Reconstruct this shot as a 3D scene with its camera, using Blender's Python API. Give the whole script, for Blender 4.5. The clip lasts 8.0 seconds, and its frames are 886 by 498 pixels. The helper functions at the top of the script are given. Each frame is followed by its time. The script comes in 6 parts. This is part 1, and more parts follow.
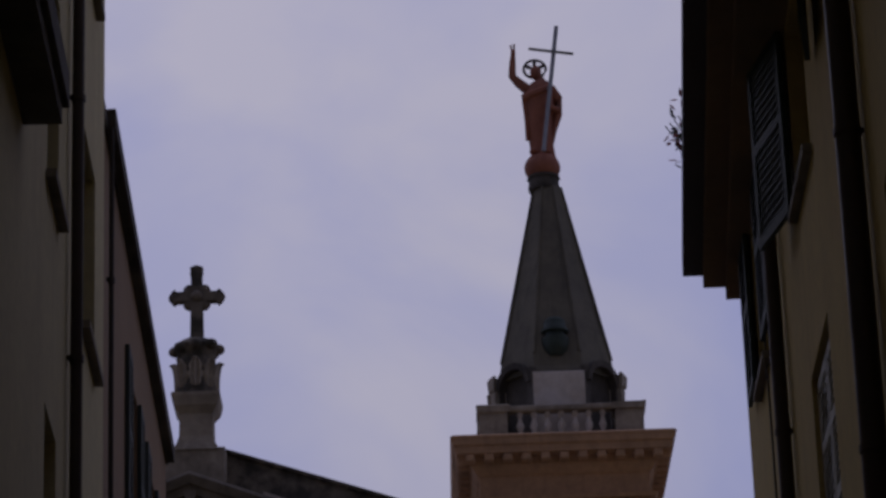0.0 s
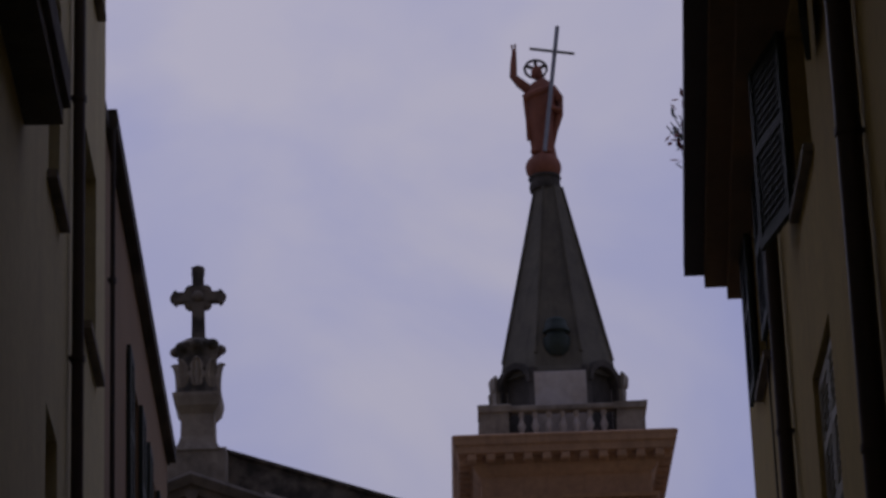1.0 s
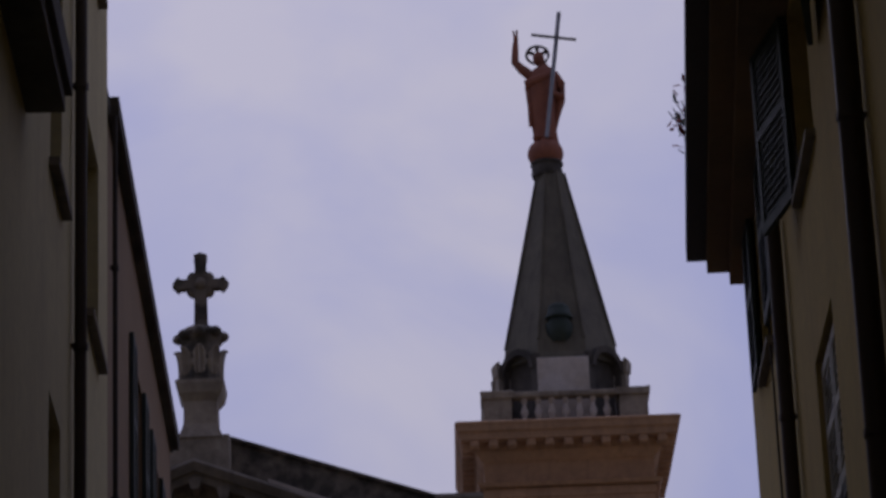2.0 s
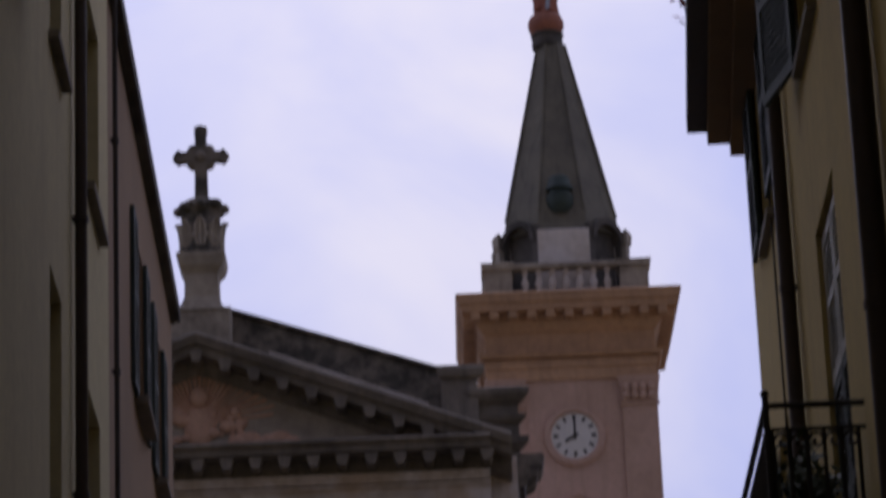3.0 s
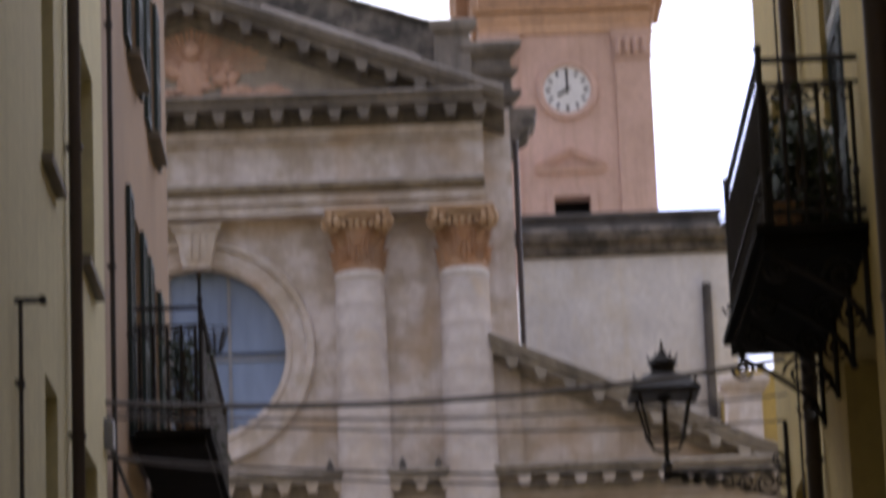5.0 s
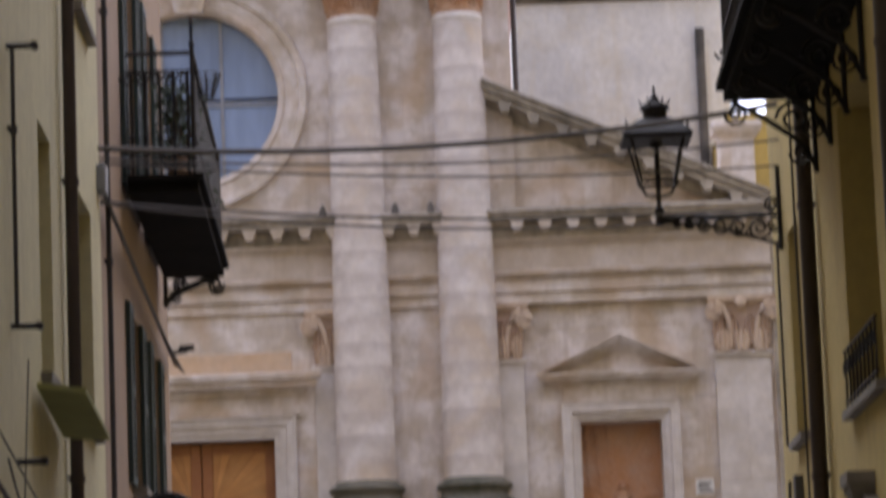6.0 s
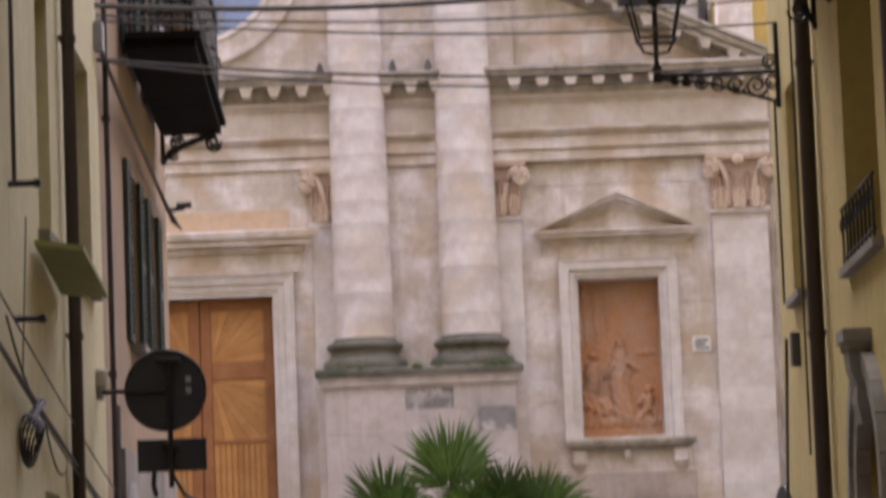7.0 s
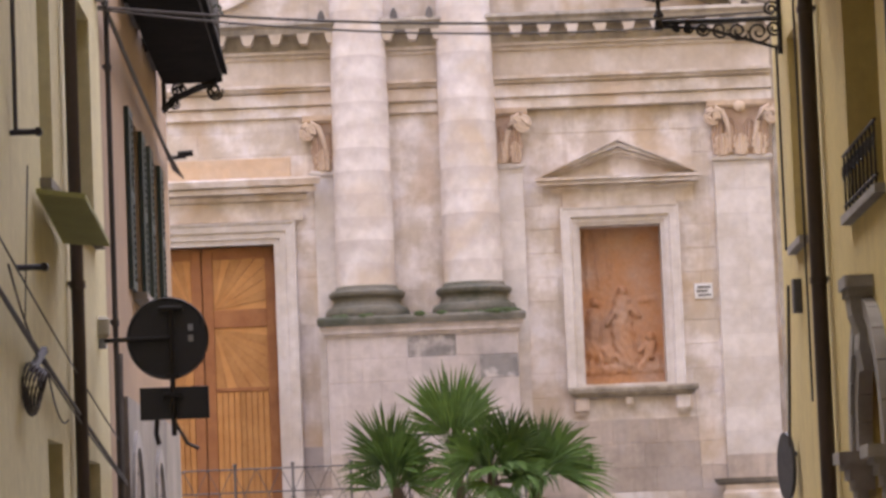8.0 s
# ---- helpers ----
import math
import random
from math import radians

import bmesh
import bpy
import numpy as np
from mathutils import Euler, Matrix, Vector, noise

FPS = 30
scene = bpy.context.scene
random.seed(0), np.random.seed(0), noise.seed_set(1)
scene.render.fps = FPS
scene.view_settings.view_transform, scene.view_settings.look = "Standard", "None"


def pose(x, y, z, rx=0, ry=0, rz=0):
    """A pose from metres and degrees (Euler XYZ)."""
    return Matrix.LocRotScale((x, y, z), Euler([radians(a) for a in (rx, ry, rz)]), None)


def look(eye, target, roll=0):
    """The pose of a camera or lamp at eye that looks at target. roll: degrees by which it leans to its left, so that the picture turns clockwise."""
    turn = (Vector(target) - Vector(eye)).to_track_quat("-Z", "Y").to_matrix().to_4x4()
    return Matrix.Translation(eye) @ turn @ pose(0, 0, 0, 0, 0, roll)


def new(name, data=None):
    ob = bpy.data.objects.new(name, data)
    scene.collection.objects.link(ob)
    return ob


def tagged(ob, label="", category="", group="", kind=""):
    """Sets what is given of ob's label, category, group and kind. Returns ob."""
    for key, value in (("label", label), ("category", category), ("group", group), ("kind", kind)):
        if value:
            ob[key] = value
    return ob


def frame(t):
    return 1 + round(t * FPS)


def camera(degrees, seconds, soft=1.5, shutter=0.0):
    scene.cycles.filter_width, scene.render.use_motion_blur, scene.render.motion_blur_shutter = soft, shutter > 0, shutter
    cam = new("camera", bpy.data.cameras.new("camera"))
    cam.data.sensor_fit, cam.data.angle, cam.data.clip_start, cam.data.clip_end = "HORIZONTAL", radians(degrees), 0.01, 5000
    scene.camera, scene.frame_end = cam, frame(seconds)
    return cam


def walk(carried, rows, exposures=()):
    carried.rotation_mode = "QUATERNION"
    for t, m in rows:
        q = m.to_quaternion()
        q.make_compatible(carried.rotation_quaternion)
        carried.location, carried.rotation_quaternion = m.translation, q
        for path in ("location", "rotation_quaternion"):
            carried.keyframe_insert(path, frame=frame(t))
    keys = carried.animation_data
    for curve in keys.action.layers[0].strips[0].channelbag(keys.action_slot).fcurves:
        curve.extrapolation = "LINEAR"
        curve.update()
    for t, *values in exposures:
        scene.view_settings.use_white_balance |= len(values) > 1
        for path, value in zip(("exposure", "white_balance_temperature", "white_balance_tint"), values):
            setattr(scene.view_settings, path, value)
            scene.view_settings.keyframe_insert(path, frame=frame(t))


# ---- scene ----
# The camera stands in a narrow street and tilts down, zoomed in: seconds, pitch, yaw, roll.
EYE = 1.6
cam = camera(15.26, 8.0, soft=3.0, shutter=0.85)
ROWS = [
    (0, 21.358, -0.431, -2.040),
    (0.5, 21.401, -0.431, -2.132),
    (1.0, 21.359, -0.408, -2.086),
    (1.2, 21.352, -0.405, -2.100),
    (2.3, 20.765, -0.345, -2.330),
    (2.5, 20.294, -0.335, -2.362),
    (3.0, 18.911, -0.253, -2.337),
    (3.5, 17.651, -0.228, -2.314),
    (4.0, 16.365, -0.162, -2.233),
    (4.2, 15.769, -0.163, -2.128),
    (5.3, 11.644, -0.164, -2.228),
    (5.5, 10.723, -0.154, -2.280),
    (6, 8.506, -0.113, -2.182),
    (6.5, 7.444, -0.103, -2.197),
    (7, 6.037, -0.067, -2.171),
    (7.5, 5.409, -0.036, -2.159),
    (8.0, 5.131, 0.000, -2.296),
]
EXPOSURES = [
    (0.0, -2.92, 6120, 14), (1.2, -2.92, 6120, 14), (2.5, -2.38, 6170, 13), (3.0, -1.98, 6300, 11), (3.5, -1.53, 6400, 10),
    (4.2, -0.7, 6800, 7), (5.3, 0.0, 6650, 1), (5.5, 0.1, 6650, 1), (6.5, 0.73, 6850, 4), (7.2, 1.04, 7050, 6), (8.0, 1.36, 7100, 7),
]
walk(cam, [(t, pose(0, 0, EYE, 0, 0, yaw) @ pose(0, 0, 0, 90 + pitch, 0, 0) @ pose(0, 0, 0, 0, 0, roll)) for t, pitch, yaw, roll in ROWS], EXPOSURES)

# ---- light: an overcast evening sky, a weak wide sun behind the clouds ----
world = bpy.data.worlds.new("overcast_sky")
scene.world = world
world.use_nodes = True
wn, wl = world.node_tree.nodes, world.node_tree.links
wn.clear()
w_out = wn.new("ShaderNodeOutputWorld")
w_bg = wn.new("ShaderNodeBackground")
w_bg.inputs["Strength"].default_value = 0.1
w_sky = wn.new("ShaderNodeTexSky")
w_sky.sky_type = 'NISHITA'
w_sky.sun_disc = False
w_sky.sun_elevation = radians(38)
w_sky.sun_rotation = radians(-25)
w_co = wn.new("ShaderNodeTexCoord")
w_map = wn.new("ShaderNodeMapping")
w_map.inputs["Scale"].default_value = (1.0, 1.0, 1.35)
w_n1 = wn.new("ShaderNodeTexNoise")
w_n1.inputs["Scale"].default_value = 7.0
w_n1.inputs["Detail"].default_value = 5.0
w_n1.inputs["Roughness"].default_value = 0.5
w_n1.inputs["Distortion"].default_value = 0.4
w_ramp = wn.new("ShaderNodeValToRGB")
w_ramp.color_ramp.elements[0].position = 0.36
w_ramp.color_ramp.elements[0].color = (4.95, 5.15, 8.55, 1)
w_ramp.color_ramp.elements[1].position = 0.66
w_ramp.color_ramp.elements[1].color = (7.8, 7.3, 8.55, 1)
w_mix = wn.new("ShaderNodeMix")
w_mix.data_type = 'RGBA'
w_mix.inputs[0].default_value = 0.88
wl.new(w_co.outputs["Generated"], w_map.inputs["Vector"])
wl.new(w_map.outputs["Vector"], w_n1.inputs["Vector"])
wl.new(w_n1.outputs["Fac"], w_ramp.inputs["Fac"])
wl.new(w_sky.outputs["Color"], w_mix.inputs[6])
wl.new(w_ramp.outputs["Color"], w_mix.inputs[7])
# brighter cloud on the side where the sun stands, ahead of the street
w_sep = wn.new("ShaderNodeSeparateXYZ")
wl.new(w_co.outputs["Generated"], w_sep.inputs["Vector"])
w_rng = wn.new("ShaderNodeMapRange")
for i, q in enumerate((-1.0, 1.0, 0.55, 4.35)):
    w_rng.inputs[i + 1].default_value = q
wl.new(w_sep.outputs["Y"], w_rng.inputs[0])
w_mul = wn.new("ShaderNodeVectorMath")
w_mul.operation = 'SCALE'
wl.new(w_mix.outputs[2], w_mul.inputs[0])
w_zen = wn.new("ShaderNodeMapRange")
for i, q in enumerate((0.0, 1.0, 0.75, 1.4)):
    w_zen.inputs[i + 1].default_value = q
wl.new(w_sep.outputs["Z"], w_zen.inputs[0])
w_both = wn.new("ShaderNodeMath")
w_both.operation = 'MULTIPLY'
wl.new(w_rng.outputs[0], w_both.inputs[0])
wl.new(w_zen.outputs[0], w_both.inputs[1])
wl.new(w_both.outputs[0], w_mul.inputs["Scale"])
wl.new(w_mul.outputs["Vector"], w_bg.inputs["Color"])
wl.new(w_bg.outputs["Background"], w_out.inputs["Surface"])
sun = new("sun", bpy.data.lights.new("sun", 'SUN'))
sun.data.energy = 0.6
sun.data.angle = radians(25)
sun.data.color = (1.0, 0.95, 0.88)
sun.matrix_world = look((-14, 30, 50), (0, 0, 0))


# ---- materials ----
def make_mat(name, base, second=None, rough=0.85, scale=1.5, fine=18.0, bump=0.25, stain=0.0, stain_col=(0.06, 0.055, 0.05), metal=0.0, streak=0.0, random_amt=0.0, spec=0.4, edges=(0.35, 0.7), detail=6, patch=None, course=0.0):
    """Two scales of colour variation, optional stains and rain streaks, fine relief."""
    m = bpy.data.materials.new(name)
    m.use_nodes = True
    n, l = m.node_tree.nodes, m.node_tree.links
    bsdf = n["Principled BSDF"]
    bsdf.inputs["Roughness"].default_value = rough
    bsdf.inputs["Metallic"].default_value = metal
    bsdf.inputs["Specular IOR Level"].default_value = spec
    co = n.new("ShaderNodeTexCoord")
    geo = n.new("ShaderNodeNewGeometry")

    def noise_tex(sc, detail, vec=None, rg=0.6):
        t = n.new("ShaderNodeTexNoise")
        t.inputs["Scale"].default_value = sc
        t.inputs["Detail"].default_value = detail
        t.inputs["Roughness"].default_value = rg
        l.new(vec or geo.outputs["Position"], t.inputs["Vector"])
        return t

    def mixed(fac, a, b):
        x = n.new("ShaderNodeMix")
        x.data_type = 'RGBA'
        for s, v in ((0, fac), (6, a), (7, b)):
            if isinstance(v, (tuple, float, int)):
                x.inputs[s].default_value = (*v, 1) if isinstance(v, tuple) else v
            else:
                l.new(v, x.inputs[s])
        return x.outputs[2]

    def ranged(v, a, b, c=0.0, d=1.0):
        r = n.new("ShaderNodeMapRange")
        for i, q in enumerate((a, b, c, d)):
            r.inputs[i + 1].default_value = q
        l.new(v, r.inputs[0])
        return r.outputs[0]

    second = second or tuple(c * 0.75 for c in base)
    large = noise_tex(scale, detail)
    col = mixed(ranged(large.outputs["Fac"], *edges), base, second)
    small = noise_tex(fine, 5)
    hsv = n.new("ShaderNodeHueSaturation")
    l.new(ranged(small.outputs["Fac"], 0.3, 0.7, 0.9, 1.09), hsv.inputs["Value"])
    l.new(col, hsv.inputs["Color"])
    col = hsv.outputs["Color"]
    if random_amt:
        info = n.new("ShaderNodeObjectInfo")
        h2 = n.new("ShaderNodeHueSaturation")
        l.new(ranged(info.outputs["Random"], 0, 1, 1 - random_amt, 1 + random_amt), h2.inputs["Value"])
        l.new(col, h2.inputs["Color"])
        col = h2.outputs["Color"]
    if stain:
        st = noise_tex(scale * 0.55, 7, rg=0.68)
        col = mixed(ranged(st.outputs["Fac"], 0.48, 0.68, 0, stain), col, stain_col)
    if streak:
        mp = n.new("ShaderNodeMapping")
        mp.inputs["Scale"].default_value = (2.6, 2.6, 0.22)
        l.new(geo.outputs["Position"], mp.inputs["Vector"])
        sk = noise_tex(1.6, 5, mp.outputs["Vector"])
        col = mixed(ranged(sk.outputs["Fac"], 0.5, 0.75, 0, streak), col, stain_col)
    if patch:
        # broad soft patches of a second discolouration: colour, scale, amount
        pt_ = noise_tex(patch[1], 3, rg=0.5)
        pt_.inputs["Distortion"].default_value = 0.6
        col = mixed(ranged(pt_.outputs["Fac"], 0.5, 0.66, 0, patch[2]), col, patch[0])
    if course:
        # lime bloom along the joints of each drum or block, broken by noise
        sz = n.new("ShaderNodeSeparateXYZ")
        l.new(co.outputs["Generated"], sz.inputs["Vector"])
        wob = n.new("ShaderNodeMath")
        wob.operation = 'MULTIPLY_ADD'
        wob.inputs[1].default_value = 0.55
        l.new(sz.outputs["Z"], wob.inputs[0])
        l.new(noise_tex(2.6, 4).outputs["Fac"], wob.inputs[2])
        col = mixed(ranged(wob.outputs[0], 0.72, 1.0, 0, course), col, (0.43, 0.36, 0.34))
    l.new(col, bsdf.inputs["Base Color"])
    rr = ranged(small.outputs["Fac"], 0.3, 0.7, max(0.05, rough - 0.08), min(1, rough + 0.08))
    l.new(rr, bsdf.inputs["Roughness"])
    if bump:
        b = n.new("ShaderNodeBump")
        b.inputs["Strength"].default_value = bump
        b.inputs["Distance"].default_value = 0.02
        bn = noise_tex(fine * 1.4, 6)
        l.new(bn.outputs["Fac"], b.inputs["Height"])
        l.new(b.outputs["Normal"], bsdf.inputs["Normal"])
    return m


STONE = make_mat("pale_stone", (0.76, 0.70, 0.67), (0.56, 0.485, 0.40), 0.9, 1.6, 5, 0.35, 0.5, (0.40, 0.33, 0.27), streak=0.42, random_amt=0.035, edges=(0.42, 0.6), detail=6, patch=((0.52, 0.36, 0.20), 0.75, 0.5))
PEDSTONE = make_mat("washed_pedestal_stone", (0.62, 0.56, 0.545), (0.50, 0.435, 0.39), 0.9, 0.9, 7, 0.25, 0.5, (0.30, 0.26, 0.23), streak=0.4, random_amt=0.03, patch=((0.25, 0.23, 0.22), 0.8, 0.65))
SOOTBLOCK = make_mat("soot_stained_block", (0.25, 0.235, 0.225), (0.56, 0.51, 0.49), 0.95, 2.6, 9, 0.3, 0.5, (0.12, 0.115, 0.11), streak=0.4, random_amt=0.1, edges=(0.48, 0.62))
# Low-course stone: brownish dirt, plus the facade's shadier foot put into the colour.
LOWSHADESTONE = make_mat("dirty_stone_with_low_shade", (0.51, 0.44, 0.385), (0.42, 0.35, 0.295), 0.93, 1.3, 9, 0.3, 0.5, (0.19, 0.165, 0.15), streak=0.4, random_amt=0.12, patch=((0.46, 0.43, 0.43), 0.9, 0.6))
COLUMN = make_mat("column_stone", (0.70, 0.655, 0.63), (0.58, 0.52, 0.455), 0.88, 1.5, 5, 0.2, 0.3, (0.44, 0.35, 0.27), random_amt=0.06, detail=4)
DRUMSTONE = make_mat("column_drum_stone", (0.77, 0.715, 0.69), (0.59, 0.53, 0.48), 0.88, 1.6, 5, 0.2, 0.25, (0.46, 0.36, 0.27), random_amt=0.07, detail=4, patch=((0.60, 0.45, 0.28), 0.8, 0.5), course=0.32)
FRIEZESTONE = make_mat("tan_frieze_stone", (0.54, 0.465, 0.385), (0.64, 0.575, 0.52), 0.9, 1.3, 6, 0.3, 0.5, (0.42, 0.33, 0.22), streak=0.3, edges=(0.46, 0.62))
OCHRESTONE = make_mat("ochre_washed_stone", (0.60, 0.43, 0.28), (0.62, 0.52, 0.42), 0.9, 1.2, 6, 0.3, 0.4, (0.46, 0.30, 0.17), streak=0.3)
GREYSTONE = make_mat("weathered_stone", (0.29, 0.255, 0.215), (0.17, 0.15, 0.125), 0.92, 0.9, 9, 0.4, 0.8, (0.07, 0.065, 0.06), streak=0.6)
WEATHERED = make_mat("rain_marked_stone", (0.47, 0.415, 0.34), (0.32, 0.28, 0.23), 0.92, 1.6, 9, 0.35, 0.7, (0.10, 0.09, 0.075), streak=0.5)
DOORSTONE = make_mat("grey_carved_stone", (0.31, 0.285, 0.26), (0.23, 0.21, 0.19), 0.9, 2.0, 12, 0.3, 0.4)
GREYPAINT = make_mat("dull_grey_paint", (0.11, 0.105, 0.105), None, 0.7, 3, 20, 0.1)
# Blackened stone; on the spire drum this dark stands in for shade.
DARKSTONE = make_mat("blackened_and_shade_dark_stone", (0.15, 0.135, 0.12), (0.07, 0.065, 0.06), 0.95, 1.2, 9, 0.4, 0.8, (0.03, 0.03, 0.028))
MOSS = make_mat("mossy_stone", (0.115, 0.115, 0.09), (0.22, 0.195, 0.16), 0.95, 2.0, 12, 0.5, 0.8, (0.045, 0.055, 0.035))
TERRACOTTA = make_mat("terracotta_stone", (0.42, 0.22, 0.11), (0.48, 0.33, 0.22), 0.88, 2.2, 16, 0.4, 0.6, (0.20, 0.12, 0.08))
RELIEF = make_mat("terracotta_relief", (0.50, 0.25, 0.12), (0.50, 0.34, 0.25), 0.85, 1.4, 14, 0.4, 0.6, (0.44, 0.17, 0.04), patch=((0.36, 0.24, 0.18), 1.1, 0.6))
PINK = make_mat("pink_render", (0.66, 0.455, 0.375), (0.57, 0.395, 0.325), 0.9, 0.6, 7, 0.2, 0.5, (0.38, 0.26, 0.18), streak=0.4)
ORANGE = make_mat("ochre_render", (0.60, 0.375, 0.23), (0.50, 0.32, 0.205), 0.9, 0.8, 8, 0.2, 0.5, (0.22, 0.15, 0.10), streak=0.35)
SLATE = make_mat("spire_slate", (0.20, 0.185, 0.14), (0.14, 0.13, 0.105), 0.8, 0.9, 6, 0.3, 0.5, (0.05, 0.05, 0.045), streak=0.5)
COPPER = make_mat("green_copper", (0.05, 0.075, 0.068), (0.035, 0.05, 0.047), 0.6, 3, 20, 0.2)
FIGURE = make_mat("red_clay", (0.42, 0.17, 0.11), (0.33, 0.13, 0.09), 0.75, 2.5, 14, 0.3, 0.5, (0.16, 0.08, 0.06))
STEEL = make_mat("grey_metal", (0.32, 0.33, 0.36), None, 0.5, 3, 20, 0.1, metal=0.4)
CREAM = make_mat("cream_render", (0.62, 0.555, 0.32), (0.55, 0.49, 0.28), 0.9, 0.5, 10, 0.25, 0.3, (0.38, 0.31, 0.19), streak=0.35)
BROWN = make_mat("brown_render", (0.30, 0.205, 0.125), (0.25, 0.17, 0.105), 0.92, 0.7, 10, 0.25, 0.4, (0.20, 0.14, 0.09), streak=0.3)
YELLOW = make_mat("yellow_render", (0.55, 0.43, 0.165), (0.49, 0.38, 0.15), 0.9, 0.5, 10, 0.25, 0.3, (0.30, 0.22, 0.10), streak=0.35)
REVEAL = make_mat("pale_reveal", (0.56, 0.52, 0.40), None, 0.9, 1.0, 12, 0.2, 0.3)
# Near black: the shade under the balconies is put into this colour.
SLAB = make_mat("slab_black_for_shade", (0.012, 0.011, 0.01), (0.018, 0.016, 0.014), 0.95, 3, 14, 0.3, spec=0.05)
IRON = make_mat("black_iron", (0.014, 0.012, 0.012), (0.022, 0.018, 0.017), 0.55, 4, 30, 0.2, spec=0.3)
DARKMETAL = make_mat("grey_back_of_sign", (0.022, 0.022, 0.026), (0.03, 0.03, 0.034), 0.55, 3, 24, 0.1)
PIPE = make_mat("brown_pipe_paint", (0.045, 0.032, 0.028), (0.06, 0.042, 0.036), 0.5, 2, 20, 0.1)
GREYCABLE = make_mat("dusty_cable", (0.15, 0.14, 0.135), (0.11, 0.10, 0.10), 0.8, 5, 30, 0.1)
GABLE = make_mat("lichened_dark_stone", (0.23, 0.20, 0.165), (0.08, 0.075, 0.065), 0.95, 2.2, 9, 0.5, 0.8, (0.045, 0.042, 0.038), edges=(0.42, 0.58))
# Darker copy of the carved stone: shade in the capitals' recesses as colour.
CAPSHADE = make_mat("carved_stone_recess_shade", (0.43, 0.30, 0.22), (0.50, 0.38, 0.29), 0.9, 3.0, 16, 0.4)
CABLE = make_mat("cable_sheath", (0.06, 0.055, 0.055), None, 0.7, 4, 30, 0.1)
SHUTTER = make_mat("green_shutter", (0.022, 0.036, 0.031), (0.03, 0.046, 0.04), 0.65, 3, 20, 0.15)
WHITEWOOD = make_mat("white_shutter", (0.55, 0.54, 0.50), None, 0.6, 3, 20, 0.1)
FLAPPAINT = make_mat("olive_flap", (0.30, 0.30, 0.115), (0.25, 0.245, 0.09), 0.8, 3, 20, 0.1)
WOOD = make_mat("orange_wood", (0.53, 0.27, 0.095), (0.43, 0.195, 0.06), 0.5, 2.5, 22, 0.2, random_amt=0.14)
WOODDARK = make_mat("brown_wood", (0.36, 0.155, 0.06), (0.27, 0.105, 0.04), 0.5, 2.5, 22, 0.2)
DARK = make_mat("window_shade_black", (0.012, 0.011, 0.01), None, 0.9, 2, 10, 0)
ROOF = make_mat("old_roof_tile", (0.20, 0.11, 0.07), (0.14, 0.09, 0.06), 0.9, 1.2, 10, 0.5, 0.5, (0.05, 0.045, 0.04))
PATCHY = make_mat("peeling_render", (0.84, 0.81, 0.77), (0.64, 0.62, 0.60), 0.92, 0.9, 7, 0.25, 0.4, (0.62, 0.50, 0.28), streak=0.3)
PAVING = make_mat("stone_paving", (0.18, 0.17, 0.16), (0.12, 0.115, 0.11), 0.85, 0.5, 6, 0.4, 0.4)
LEAF = make_mat("palm_green", (0.085, 0.15, 0.03), (0.045, 0.085, 0.02), 0.55, 3, 20, 0.1, random_amt=0.3, spec=0.3)
DEADLEAF = make_mat("dry_palm_leaf", (0.20, 0.15, 0.08), (0.13, 0.10, 0.05), 0.8, 4, 20, 0.1)
TRUNK = make_mat("palm_fibre", (0.10, 0.07, 0.045), None, 0.95, 6, 30, 0.6)
TYMPREL = make_mat("pink_terracotta", (0.68, 0.45, 0.33), (0.58, 0.36, 0.25), 0.88, 2.5, 16, 0.4, 0.5, (0.25, 0.16, 0.11))
SCROLLSTONE = make_mat("ochre_stained_scroll_stone", (0.53, 0.37, 0.22), (0.46, 0.29, 0.16), 0.88, 2.5, 16, 0.4, 0.5, (0.26, 0.16, 0.10))
CAPSTONE = make_mat("pinkish_carved_stone", (0.69, 0.565, 0.45), (0.60, 0.46, 0.34), 0.88, 2.5, 16, 0.4, 0.5, (0.24, 0.15, 0.10))
MOSSG = make_mat("moss_green", (0.06, 0.09, 0.03), (0.04, 0.055, 0.02), 0.95, 5, 20, 0.3)
BUSH = make_mat("climber_green", (0.025, 0.045, 0.016), (0.015, 0.025, 0.01), 0.6, 5, 20, 0.1)
PLASTICRED = make_mat("red_paint", (0.35, 0.03, 0.03), None, 0.5, 3, 20, 0.1)
WHITE = make_mat("white_enamel", (0.75, 0.74, 0.72), (0.68, 0.67, 0.65), 0.5, 3, 20, 0.05)
BLACK = make_mat("black_paint", (0.02, 0.02, 0.022), None, 0.5, 3, 20, 0.05)


def glass_mat(name, base, rough):
    m = bpy.data.materials.new(name)
    m.use_nodes = True
    n, l = m.node_tree.nodes, m.node_tree.links
    b = n["Principled BSDF"]
    b.inputs["Roughness"].default_value = rough
    b.inputs["Specular IOR Level"].default_value = 1.0
    b.inputs["Coat Weight"].default_value = 0.6
    geo = n.new("ShaderNodeNewGeometry")
    t = n.new("ShaderNodeTexNoise")
    t.inputs["Scale"].default_value = 1.3
    t.inputs["Detail"].default_value = 4
    mp = n.new("ShaderNodeMapping")
    mp.inputs["Scale"].default_value = (1.5, 1.5, 0.35)
    l.new(geo.outputs["Position"], mp.inputs["Vector"])
    l.new(mp.outputs["Vector"], t.inputs["Vector"])
    r = n.new("ShaderNodeValToRGB")
    r.color_ramp.elements[0].position = 0.35
    r.color_ramp.elements[0].color = (*(c * 0.8 for c in base), 1)
    r.color_ramp.elements[1].position = 0.7
